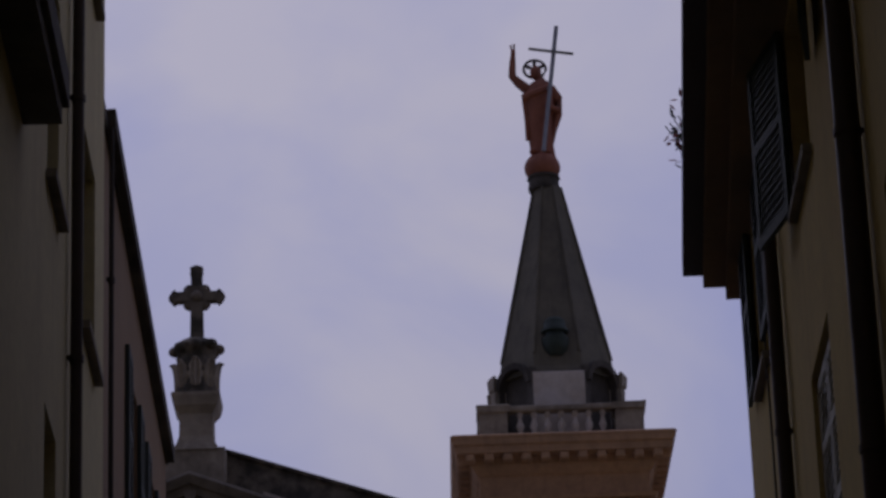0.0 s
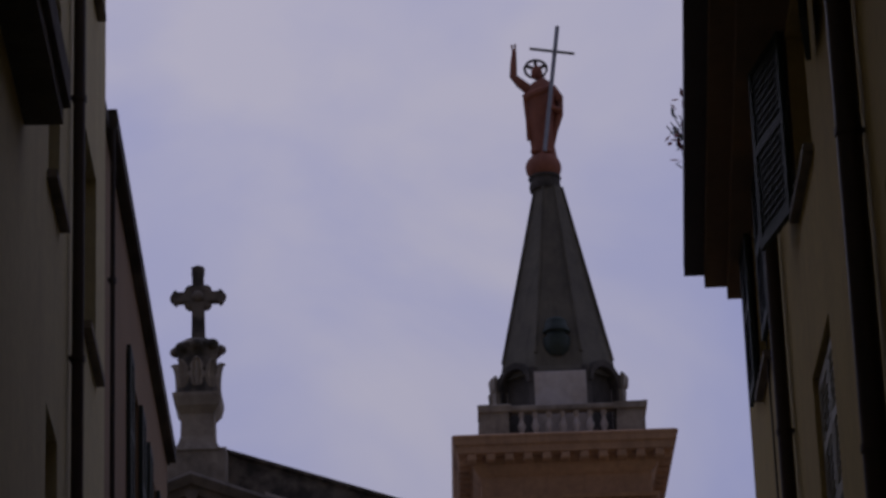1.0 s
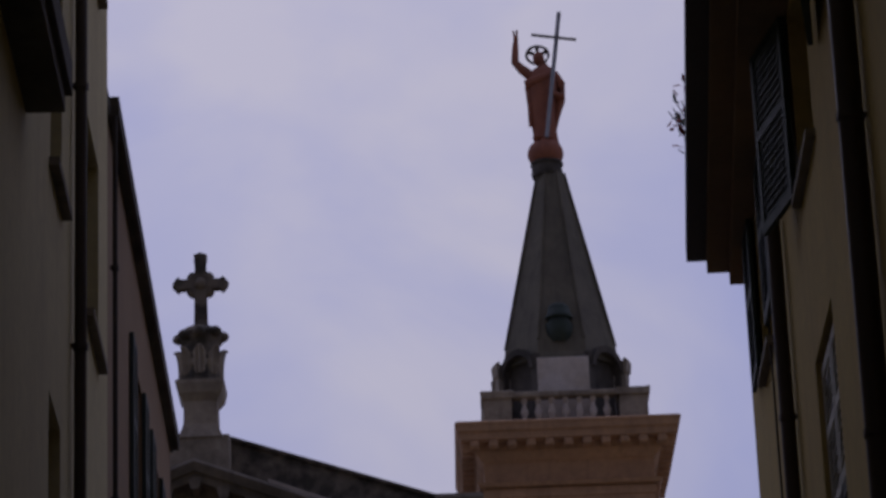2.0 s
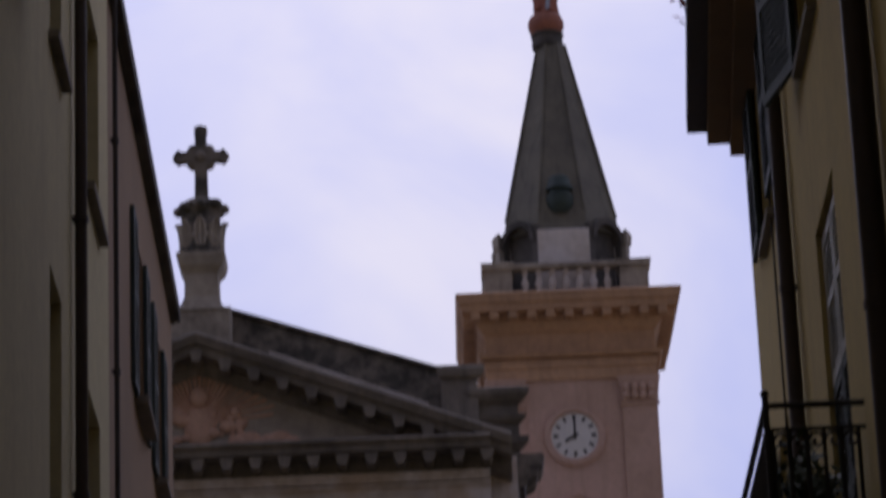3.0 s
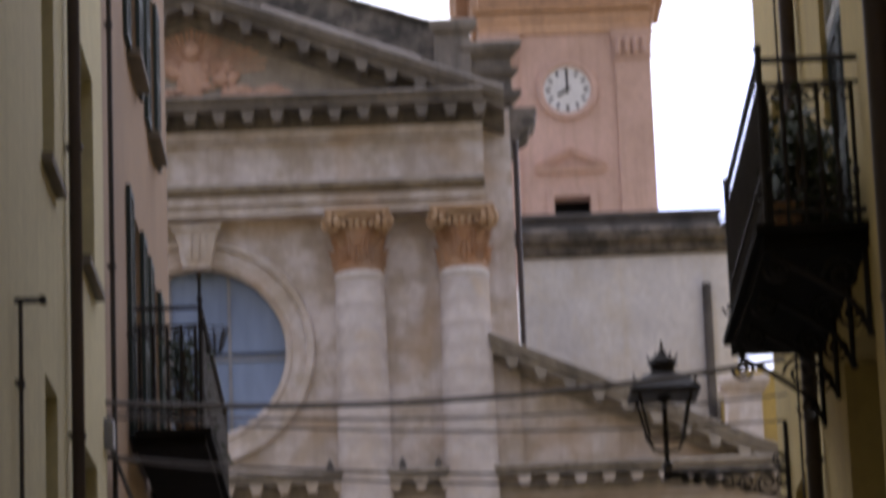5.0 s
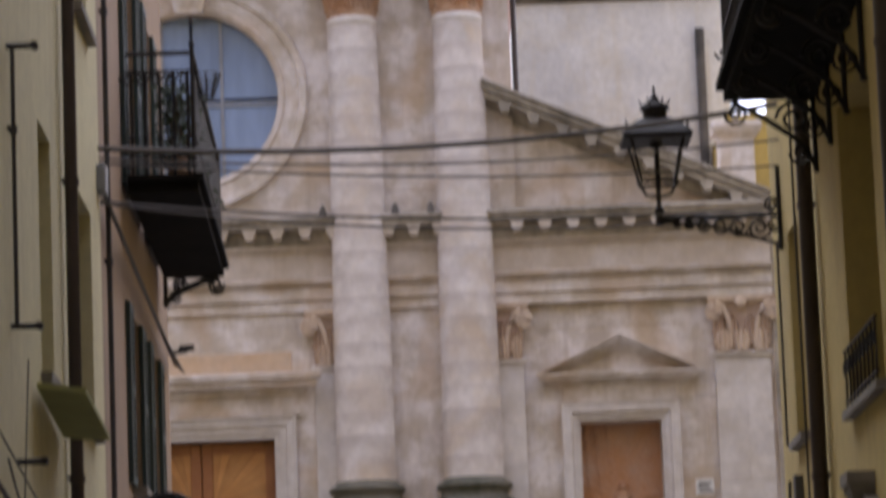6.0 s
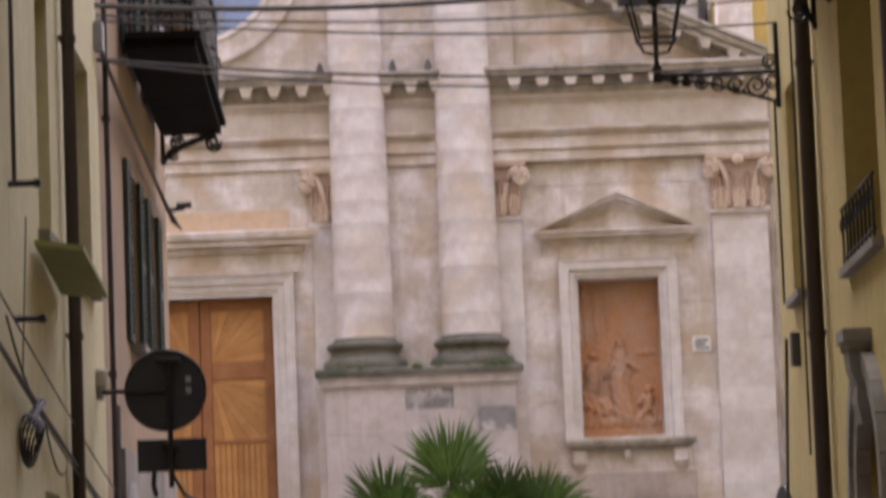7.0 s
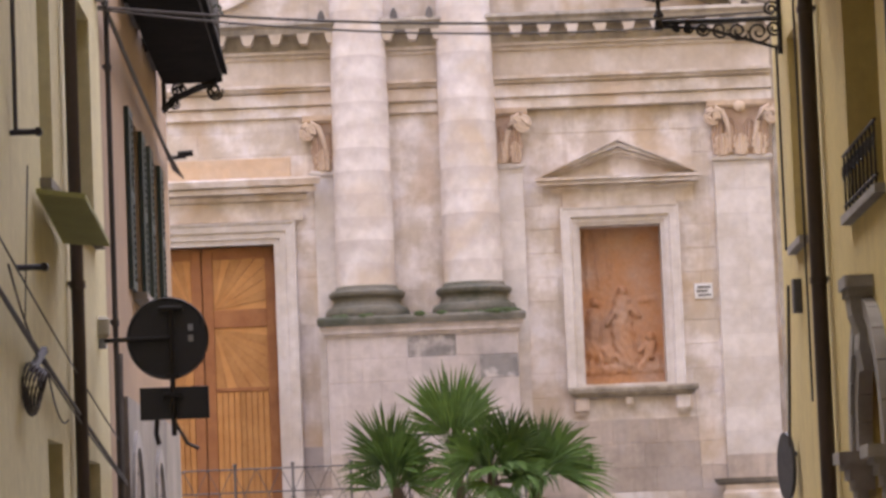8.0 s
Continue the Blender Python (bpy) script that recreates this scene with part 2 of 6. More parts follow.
    r.color_ramp.elements[1].color = (*(min(1, c * 1.25) for c in base), 1)
    l.new(t.outputs["Fac"], r.inputs["Fac"])
    l.new(r.outputs["Color"], b.inputs["Base Color"])
    return m


# The sky's blue reflection and its upright streaks are put into the colour.
BLUEGLASS = glass_mat("glass_with_painted_sky_blue", (0.20, 0.27, 0.42), 0.12)
PALEGLASS = glass_mat("pale_grey_window_glass", (0.48, 0.46, 0.48), 0.25)
DARKGLASS = glass_mat("dark_window_glass", (0.02, 0.022, 0.028), 0.05)


# ---- building helpers ----
class Mesh:
    """Collects simple solids for one mesh."""

    def __init__(self):
        self.v, self.f, self.mi = [], [], []

    def add(self, verts, faces, mi=0):
        k = len(self.v)
        self.v += [tuple(q) for q in verts]
        self.f += [tuple(i + k for i in q) for q in faces]
        self.mi += [mi] * len(faces)
        return self

    def box(self, x0, x1, y0, y1, z0, z1, mi=0, b=0.0):
        """A box; b chamfers the four front edges (towards -y)."""
        if b:
            o = [(x0, y0 + b, z0), (x1, y0 + b, z0), (x1, y0 + b, z1), (x0, y0 + b, z1)]
            i = [(x0 + b, y0, z0 + b), (x1 - b, y0, z0 + b), (x1 - b, y0, z1 - b), (x0 + b, y0, z1 - b)]
            k = [(x0, y1, z0), (x1, y1, z0), (x1, y1, z1), (x0, y1, z1)]
            fs = [(4, 5, 6, 7), (11, 10, 9, 8)]
            for a in range(4):
                c = (a + 1) % 4
                fs += [(a, c, c + 4, a + 4), (a + 8, c + 8, c, a)]
            return self.add(o + i + k, fs, mi)
        vs = [(x, y, z) for z in (z0, z1) for x, y in ((x0, y0), (x1, y0), (x1, y1), (x0, y1))]
        return self.add(vs, [(3, 2, 1, 0), (4, 5, 6, 7), (0, 1, 5, 4), (1, 2, 6, 5), (2, 3, 7, 6), (3, 0, 4, 7)], mi)

    def prism(self, poly, y0, y1, mi=0):
        """A polygon in x, z (anticlockwise seen from -y), extruded along y."""
        n = len(poly)
        vs = [(x, y0, z) for x, z in poly] + [(x, y1, z) for x, z in poly]
        fs = [tuple(range(n)), tuple(range(2 * n - 1, n - 1, -1))]
        fs += [((i + 1) % n, i, i + n, (i + 1) % n + n) for i in range(n)]
        return self.add(vs, fs, mi)

    def lathe(self, profile, cx, cy, sides=24, mi=0, turn=0.0, sx=1.0, sy=1.0, a0=0.0, a1=360.0):
        """Rings of (radius, z) about a vertical axis."""
        full = a1 - a0 >= 360
        m = sides if full else sides + 1
        vs, fs = [], []
        for r, z in profile:
            for i in range(m):
                a = radians(a0 + turn + (a1 - a0) * i / sides)
                vs.append((cx + sx * r * math.cos(a), cy + sy * r * math.sin(a), z))
        for j in range(len(profile) - 1):
            for i in range(sides):
                k = (i + 1) % m
                fs.append((j * m + i, j * m + k, (j + 1) * m + k, (j + 1) * m + i))
        if full:
            fs.append(tuple(range(m - 1, -1, -1)))
            fs.append(tuple(range((len(profile) - 1) * m, len(profile) * m)))
        return self.add(vs, fs, mi)

    def tube(self, pts, r, sides=6, mi=0, r1=None):
        """A round bar along points."""
        pts = [Vector(p) for p in pts]
        vs, fs = [], []
        for i, p in enumerate(pts):
            d = (pts[min(i + 1, len(pts) - 1)] - pts[max(i - 1, 0)]).normalized()
            u = d.cross(Vector((0.13, 0.31, 0.94)) if abs(d.z) < 0.9 else Vector((1, 0.1, 0))).normalized()
            w = d.cross(u)
            rr = r if r1 is None else r + (r1 - r) * i / (len(pts) - 1)
            for s in range(sides):
                a = 2 * math.pi * s / sides
                vs.append(p + u * rr * math.cos(a) + w * rr * math.sin(a))
        for i in range(len(pts) - 1):
            for s in range(sides):
                k = (s + 1) % sides
                fs.append((i * sides + s, i * sides + k, (i + 1) * sides + k, (i + 1) * sides + s))
        fs.append(tuple(range(sides - 1, -1, -1)))
        fs.append(tuple(range((len(pts) - 1) * sides, len(pts) * sides)))
        return self.add(vs, fs, mi)

    def ball(self, c, r, n=10, mi=0, sx=1.0, sy=1.0, sz=1.0):
        prof = [(max(0.002, r * math.sin(math.pi * i / n)), -r * math.cos(math.pi * i / n)) for i in range(n + 1)]
        k = len(self.v)
        self.lathe(prof, 0, 0, 2 * n, mi)
        self.v[k:] = [(c[0] + x * sx, c[1] + y * sy, c[2] + z * sz) for x, y, z in self.v[k:]]
        return self

    def mould(self, x0, x1, y, steps, ends=True, mi=0):
        """A run of mouldings along x in front of a wall at y: steps of (z, projection), from below upwards."""
        pr = list(steps)
        vs = []
        for x, s in ((x0, -1), (x1, 1)):
            for z, p in pr:
                vs.append((x + (s * p if ends else 0), y - p, z))
            vs.append((x, y + 0.05, pr[-1][0]))
            vs.append((x, y + 0.05, pr[0][0]))
        n = len(pr) + 2
        fs = [(i, i + n, (i + 1) % n + n, (i + 1) % n) for i in range(n)]
        fs += [tuple(range(n)), tuple(range(2 * n - 1, n - 1, -1))]
        return self.add(vs, fs, mi)

    def data(self, name, mats, smooth=False):
        me = bpy.data.meshes.new(name)
        me.from_pydata(self.v, [], self.f)
        for m in mats if isinstance(mats, (list, tuple)) else [mats]:
            me.materials.append(m)
        me.polygons.foreach_set("material_index", self.mi)
        b = bmesh.new()
        b.from_mesh(me)
        bmesh.ops.recalc_face_normals(b, faces=b.faces)
        b.to_mesh(me)
        b.free()
        if smooth:
            me.polygons.foreach_set("use_smooth", [True] * len(me.polygons))
            me.set_sharp_from_angle(angle=radians(38))
        me.update()
        return me


def acanthus(w, h, curl, m):
    """A carved leaf, lobed and ridged, its tip curling outwards; stands on the origin facing -y, moved by m."""
    front, back = [], []
    rows, cols = 9, 6
    for j in range(rows + 1):
        t = j / rows
        half = w * 0.5 * (0.62 + 0.38 * math.sin(math.pi * min(1.0, t * 1.15))) * (1 + 0.16 * math.sin(t * 20)) * (1.0 if t < 0.75 else 1 - 2.6 * (t - 0.75))
        out = 0.03 + curl * t ** 3
        z = h * (t if t < 0.85 else 0.85 + 0.15 * math.sin((t - 0.85) / 0.15 * math.pi) * 0.6 - 0.1 * (t - 0.85))
        for i in range(cols + 1):
            u = 2 * i / cols - 1
            ridge = 0.05 * (1 - abs(u)) + 0.02 * math.cos(u * 9.4)
            front.append(m @ Vector((u * half, -out - ridge, z)))
            back.append(m @ Vector((u * half * 0.9, -out + 0.05, z - 0.02 * t)))
    n = cols + 1
    k = len(front)
    fs = []
    for j in range(rows):
        for i in range(cols):
            a = j * n + i
            fs += [(a, a + 1, a + n + 1, a + n), (k + a, k + a + n, k + a + n + 1, k + a + 1)]
        a, b = j * n, j * n + cols
        fs += [(a, a + n, k + a + n, k + a), (b, k + b, k + b + n, b + n)]
    top = rows * n
    for i in range(cols):
        fs += [(top + i, top + i + 1, k + top + i + 1, k + top + i), (i, k + i, k + i + 1, i + 1)]
    return Mesh().add(front + back, fs)


def volute(c, r, s, thick, m=None):
    """A scroll seen from -y: a spiral band round an eye, s = +1 winds out to the right."""
    v = Mesh()
    pts = []
    for i in range(30):
        a = i / 29 * 4.0 * math.pi
        q = r * (1 - 0.78 * i / 29)
        pts.append(Vector(c) + Vector((s * q * math.sin(a), -0.05 * i / 29, q * math.cos(a))))
    v.tube(pts, thick, 6, 0, thick * 0.7)
    v.ball((c[0], c[1] - 0.04, c[2]), r * 0.2, 6)
    vs = [(c[0] + r * 0.95 * math.cos(a * math.pi / 10), c[1] + dy, c[2] + r * 0.95 * math.sin(a * math.pi / 10)) for dy in (0.075, 0.14) for a in range(20)]
    v.add(vs, [tuple(range(20)), tuple(range(39, 19, -1))] + [(a, (a + 1) % 20, 20 + (a + 1) % 20, 20 + a) for a in range(20)])
    if m is not None:
        v.v = [tuple(m @ Vector(q)) for q in v.v]
    return v


def moulded_frame(mesh, x0, x1, z0, z1, y, steps):
    """A mitred moulding up both sides and over the top of an opening; steps of (distance outwards, projection)."""
    k = len(steps)
    vs = []
    for d, p in steps:
        vs += [(x0 - d, y - p, z0), (x0 - d, y - p, z1 + d), (x1 + d, y - p, z1 + d), (x1 + d, y - p, z0)]
    fs = []
    for j in range(k):
        g_ = (j + 1) % k
        fs += [(4 * j + i, 4 * j + i + 1, 4 * g_ + i + 1, 4 * g_ + i) for i in range(3)]
    fs += [tuple(4 * j for j in range(k)), tuple(4 * j + 3 for j in range(k - 1, -1, -1))]
    return mesh.add(vs, fs)


def part(name, mesh, mats, parent=None, label="", smooth=False):
    """One mesh object under a thing or a part; mesh may be a Mesh or ready mesh data."""
    ob = new(name, mesh if isinstance(mesh, bpy.types.Mesh) else mesh.data(name, mats, smooth))
    ob.parent = parent
    return tagged(ob, label) if label else ob


def thing(name, label, category, group="", kind="", m=None):
    ob = new(name)
    ob.empty_display_size = 0.3
    if m is not None:
        ob.matrix_world = m
    return tagged(ob, label, category, group, kind)


def solo(name, mesh, mats, label, category="", group="", kind="", smooth=False):
    return tagged(part(name, mesh, mats, None, "", smooth), label, category, group, kind)


def wall_with_holes(x0, x1, z0, z1, holes, y0, y1, mesh=None):
    """One connected wall in the x, z plane with rectangular openings (x0, x1, z0, z1) that go through it."""
    mesh = mesh or Mesh()
    xs = sorted({x for x in (x0, x1, *(h[0] for h in holes), *(h[1] for h in holes)) if x0 <= x <= x1})
    zs = sorted({z for z in (z0, z1, *(h[2] for h in holes), *(h[3] for h in holes)) if z0 <= z <= z1})
    nx, nz = len(xs), len(zs)

    def solid(i, j):
        if not (0 <= i < nx - 1 and 0 <= j < nz - 1):
            return False
        a, c = (xs[i] + xs[i + 1]) / 2, (zs[j] + zs[j + 1]) / 2
        return not any(h[0] <= a <= h[1] and h[2] <= c <= h[3] for h in holes)
    vs = [(x, y, z) for y in (y0, y1) for z in zs for x in xs]
    at = lambda i, j, k: k * nx * nz + j * nx + i
    fs = []
    for i in range(nx - 1):
        for j in range(nz - 1):
            if not solid(i, j):
                continue
            fs += [(at(i, j, 0), at(i + 1, j, 0), at(i + 1, j + 1, 0), at(i, j + 1, 0)), (at(i, j, 1), at(i, j + 1, 1), at(i + 1, j + 1, 1), at(i + 1, j, 1))]
            for di, dj, p, q in ((-1, 0, (i, j), (i, j + 1)), (1, 0, (i + 1, j), (i + 1, j + 1)), (0, -1, (i, j), (i + 1, j)), (0, 1, (i, j + 1), (i + 1, j + 1))):
                if not solid(i + di, j + dj):
                    fs.append((at(*p, 0), at(*q, 0), at(*q, 1), at(*p, 1)))
    return mesh.add(vs, fs)


# ---- ground ----
g = Mesh()
g.add([(-400, -150, 0), (400, -150, 0), (400, 900, 0), (-400, 900, 0)], [(0, 1, 2, 3)])
solo("ground", g, PAVING, "grey stone paving of the street", "ground", kind="structure")
terr = Mesh()
terr.box(-22, 14, 53.5, 74, -0.1, 2.0)
for i in range(10):
    terr.box(-22, 14, 50.2 + 0.33 * i, 53.6, -0.1 + 0.0, 0.2 * (i + 1) - 0.003 * i)
solo("church_terrace", terr, PAVING, "raised stone terrace with steps before the church", "terrace", kind="structure")

# Unseen walls added to keep low sky light off the facade and street.
for nm, bx in (("wall_west_row", (-45, -8.9, 8, 35.3, 0, 19)), ("wall_east_row", (9.0, 45, 4, 28, 0, 19)), ("wall_square_west", (-45, -17.5, 40, 75, 0, 17)), ("wall_street_end", (-12, 14, -20, -15, 0, 15)), ("wall_square_east", (14.2, 45, 30, 75, 0, 17))):
    cb = Mesh()
    cb.box(*bx)
    solo(nm, cb, YELLOW, "unseen plain wall added to block sky light", "wall", kind="structure")

# ---- church: facade plane at y = 60, axis at x = AX ----
AX, FY = -4.43, 60.0
church = thing("church", "pale stone church with a columned classical facade and pediment", "church", m=Matrix.Translation((AX, FY, 2.0)))


def cpart(name, mesh, mats, parent=None, label="", smooth=False):
    """A part of the church, given in world places."""
    base = (AX, FY, 2.0)
    if isinstance(mesh, Mesh):
        mesh.v = [(x - base[0], y - base[1], z - base[2]) for x, y, z in mesh.v]
    return part(name, mesh, mats, parent or church, label, smooth)


def mirrored(x):
    return 2 * AX - x


def ring_wall(mesh, cx, cz, r, x0, x1, z0, z1, y0, y1, n=48):
    """A rectangular piece of wall with a round opening through it."""
    angs = [2 * math.pi * i / n for i in range(n)]

    def rim(a):
        c, s = math.cos(a), math.sin(a)
        k = min((x1 - cx) / c if c > 1e-6 else 1e9, (x0 - cx) / c if c < -1e-6 else 1e9, (z1 - cz) / s if s > 1e-6 else 1e9, (z0 - cz) / s if s < -1e-6 else 1e9)
        return cx + c * k, cz + s * k
    corners = [math.atan2(z - cz, x - cx) % (2 * math.pi) for x in (x0, x1) for z in (z0, z1)]
    angs = sorted(angs + corners)
    m = len(angs)
    vs = []
    for y in (y0, y1):
        vs += [(cx + r * math.cos(a), y, cz + r * math.sin(a)) for a in angs]
        vs += [(rim(a)[0], y, rim(a)[1]) for a in angs]
    fs = []
    for i in range(m):
        k = (i + 1) % m
        fs += [(i, k, m + k, m + i), (2 * m + i, 3 * m + i, 3 * m + k, 2 * m + k), (i, 2 * m + i, 2 * m + k, k)]
    return mesh.add(vs, fs)


DOOR_R, DOOR_TOP = -3.07, 7.2
DOOR_L = mirrored(DOOR_R)
NICHE = (2.5, 3.98, 4.42, 7.31)
WL, WR = mirrored(1.49), 1.49
OC = (-4.42, 13.56, 1.6)
def wall_piece(*box):
    m = Mesh()
    m.box(*box)
    return cpart("wall", m, STONE, label="pale stone wall of the facade")


wall = Mesh()
wall_with_holes(WL, WR, 2.0, 11.2, [(DOOR_L, DOOR_R, 2.0, DOOR_TOP)], FY, FY + 0.9, wall)
cpart("wall", wall, STONE, label="pale stone lower wall of the facade")
wall = Mesh()
ring_wall(wall, OC[0], OC[1], OC[2], OC[0] - 2.2, OC[0] + 2.2, 11.2, 15.9, FY, FY + 0.9)
cpart("wall", wall, STONE, label="pale stone wall round the window")
wall_piece(WL, OC[0] - 2.2, FY, FY + 0.9, 11.2, 15.9)
wall_piece(OC[0] + 2.2, WR, FY, FY + 0.9, 11.2, 15.9)
wall_piece(WL, WR, FY, FY + 0.9, 15.9, 18.0)
# wings beside the middle
for sgn in (1, -1):
    w = Mesh()
    nx0, nx1, nz0, nz1 = NICHE
    wall_with_holes(WR, 6.18, 2.0, 11.1, [NICHE], FY + 0.15, FY + 0.9, w)
    w.prism([(WR, 11.1), (6.0, 11.1), (WR, 13.25)], FY + 0.15, FY + 0.9)
    w.box(nx0 - 0.1, nx1 + 0.1, FY + 0.72, FY + 0.88, nz0 - 0.1, nz1 + 0.1)
    if sgn < 0:
        w.v = [(mirrored(x), y, z) for x, y, z in w.v]
    wing = cpart("wing_wall", w, STONE, label="pale stone side wall below a half pediment")
    right_wing = wing if sgn > 0 else right_wing
# nave body behind
nave = Mesh()
nave.box(WL + 0.1, WR - 0.02, FY + 0.9, FY + 9, 2.0, 17.6)
nave.box(mirrored(6.1), WL, FY + 0.9, FY + 9.0, 2.0, 11.0)
nave.box(WR, 6.1, FY + 0.9, FY + 9.0, 2.0, 11.0)
cpart("nave", nave, GREYSTONE, label="rendered side walls of the nave")
roof = Mesh()
roof.prism([(WL, 17.7), (WR, 17.7), (AX, 20.2)], FY + 0.95, FY + 9)
roof.prism([(WR, 11.05), (6.3, 11.05), (WR, 12.9)], FY + 0.95, FY + 9)
roof.prism([(mirrored(6.3), 11.05), (WL, 11.05), (WL, 12.9)], FY + 0.95, FY + 9)
cpart("roof", roof, ROOF, label="low tiled roof behind the gable")

# upper entablature
ER = 0.97
ent = Mesh()
ent.mould(mirrored(ER), ER, FY, [(16.02, 0.46), (16.19, 0.46), (16.192, 0.4), (16.215, 0.4), (16.217, 0.54), (16.37, 0.54), (16.372, 0.46), (16.4, 0.46)], ends=False)
entab = cpart("entablature", ent, STONE, label="pale stone entablature with a plain frieze")
ent = Mesh()
ent.mould(mirrored(ER), ER, FY, [(16.4, 0.56), (16.44, 0.66), (16.5, 0.74), (16.56, 0.74), (16.6, 0.5)], ends=False)
cpart("architrave_moulding", ent, WEATHERED, entab, "darker moulding under the frieze")
ent = Mesh()
ent.mould(mirrored(ER), ER, FY, [(16.6, 0.44), (17.34, 0.44), (17.345, 0.52), (17.4, 0.54), (17.402, 0.47), (17.43, 0.47), (17.432, 0.58), (17.52, 0.62), (17.6, 0.66)], ends=False)
cpart("frieze", ent, STONE, entab)
cor = Mesh()
cor.mould(mirrored(ER + 0.02), ER + 0.02, FY, [(17.58, 0.55), (17.72, 0.6), (17.9, 0.66), (17.905, 1.12), (18.02, 1.14), (18.04, 1.2), (18.1, 1.24), (18.14, 1.2)], ends=False)
cornice = cpart("cornice", cor, GREYSTONE, label="weathered grey main cornice")
ret = Mesh()
ret.prism([(1.3, 17.3), (1.5, 17.3), (1.54, 17.42), (1.66, 17.5), (1.68, 17.62), (1.86, 17.72), (1.9, 17.88), (1.97, 17.92), (2.02, 18.06), (1.98, 18.12), (1.3, 18.12)], FY + 0.3, FY + 1.6)
cpart("cornice_return", ret, GABLE, cornice, "weathered cornice running back along the nave")
mod = Mesh()
mod.prism([(-0.135, 0.22), (-0.1, 0.1), (-0.085, 0.03), (-0.055, 0.0), (0.055, 0.0), (0.085, 0.03), (0.1, 0.1), (0.135, 0.22)], -0.5, 0.0)
mod_data = mod.data("modillion", GREYSTONE)


def modillion(x, y, z, parent, data=None):
    ob = part("modillion", data or mod_data, None, parent)
    ob.location = (x - AX, y - FY, z - 2.0)
    return ob


for i in range(-10, 11):
    modillion(AX + i * 0.535, FY - 0.58, 17.665, cornice)

# pediment
ped = Mesh()
ped.prism([(mirrored(1.1), 18.0), (1.1, 18.0), (AX, 20.3)], FY - 0.35, FY + 0.5)
cpart("tympanum", ped, WEATHERED, label="grey plain tympanum field")
rake = Mesh()


def raked(mesh, xa, za, xb, zb, y, steps):
    """A moulding that climbs from (xa, za) to (xb, zb); steps of (height, projection)."""
    vs = []
    for x, z in ((xa, za), (xb, zb)):
        for h, p in steps:
            vs.append((x, y - p, z + h))
        vs.append((x, y + 0.3, z + steps[-1][0]))
        vs.append((x, y + 0.3, z + steps[0][0]))
    n = len(steps) + 2
    fs = [(i, i + n, (i + 1) % n + n, (i + 1) % n) for i in range(n)] + [tuple(range(n)), tuple(range(2 * n - 1, n - 1, -1))]
    return mesh.add(vs, fs)


RSTEPS = [(-0.72, 0.42), (-0.6, 0.5), (-0.45, 0.55), (-0.44, 0.95), (-0.3, 0.98), (-0.28, 1.06), (-0.12, 1.14), (-0.05, 1.1)]
for a, b in ((1.38, AX), (mirrored(1.38), AX)):
    raked(rake, a, 18.22, b, 20.42, FY, RSTEPS)
rcor = cpart("raking_cornice", rake, GREYSTONE, label="weathered raking cornice of the pediment")
for i in range(0, 10):
    for sgn in (1, -1):
        x = AX + sgn * i * 0.535
        if i or sgn > 0:
            modillion(x, FY - 0.5, 20.42 - 2.2 * abs(x - AX) / 5.81 - 0.62, rcor)
inner = Mesh()
for a in (0.1, mirrored(0.1)):
    raked(inner, a, 18.05, AX, 19.75, FY - 0.35, [(-0.05, 0.03), (0.05, 0.08), (0.12, 0.05)])
cpart("inner_moulding", inner, GREYSTONE)
# parapet behind the rake with end posts
par = Mesh()
for s in (1, -1):
    q = [(AX + s * 0.45, 20.4), (AX + s * 4.55, 18.7), (AX + s * 4.55, 19.86), (AX + s * 0.45, 21.22)]
    par.prism(q if s > 0 else q[::-1], FY + 0.5, FY + 1.0)
    raked(par, AX + s * 4.55, 19.86, AX + s * 0.5, 21.22, FY + 0.5, [(0.0, 0.08), (0.05, 0.1), (0.08, 0.06)])
parapet = cpart("parapet", par, GABLE, label="dark stained sloping parapet wall")
for s in (1, -1):
    fs_ = Mesh()
    raked(fs_, AX + s * 4.3, 19.12, AX + s * 1.3, 20.28, FY + 0.42, [(0.0, 0.02), (0.02, 0.07), (0.08, 0.08), (0.1, 0.02)])
    cpart("parapet_ledge", fs_, COLUMN, parapet, "pale stone ledge along the parapet foot")
for s in (1, -1):
    po = Mesh()
    po.box(AX + s * 4.55 - (0.0 if s > 0 else 0.7), AX + s * 4.55 + (0.7 if s > 0 else 0.0), FY + 0.2, FY + 1.0, 18.3, 19.72, b=0.02)
    xs = sorted((AX + s * 4.5, AX + s * 5.36))
    po.mould(xs[0] + 0.1, xs[1] - 0.1, FY + 0.2, [(19.6, 0.04), (19.66, 0.1), (19.78, 0.13), (19.86, 0.1)])
    cpart("parapet_post", po, GREYSTONE, label="grey stone post at the end of the parapet")
    bl = Mesh()
    xs = sorted((AX + s * 5.25, AX + s * 6.0))
    bl.box(xs[0], xs[1], FY + 0.35, FY + 1.4, 17.9, 19.35)
    bl.mould(xs[0], xs[1], FY + 0.35, [(19.12, 0.04), (19.2, 0.14), (19.28, 0.2), (19.38, 0.22), (19.42, 0.16)])
    bl.mould(xs[0], xs[1], FY + 0.35, [(18.72, 0.03), (18.8, 0.12), (18.88, 0.15), (18.9, 0.02)])
    bl.mould(xs[0], xs[1], FY + 0.35, [(18.2, 0.05), (18.32, 0.16), (18.44, 0.18), (18.46, 0.02)])
    cpart("corner_block", bl, GREYSTONE)

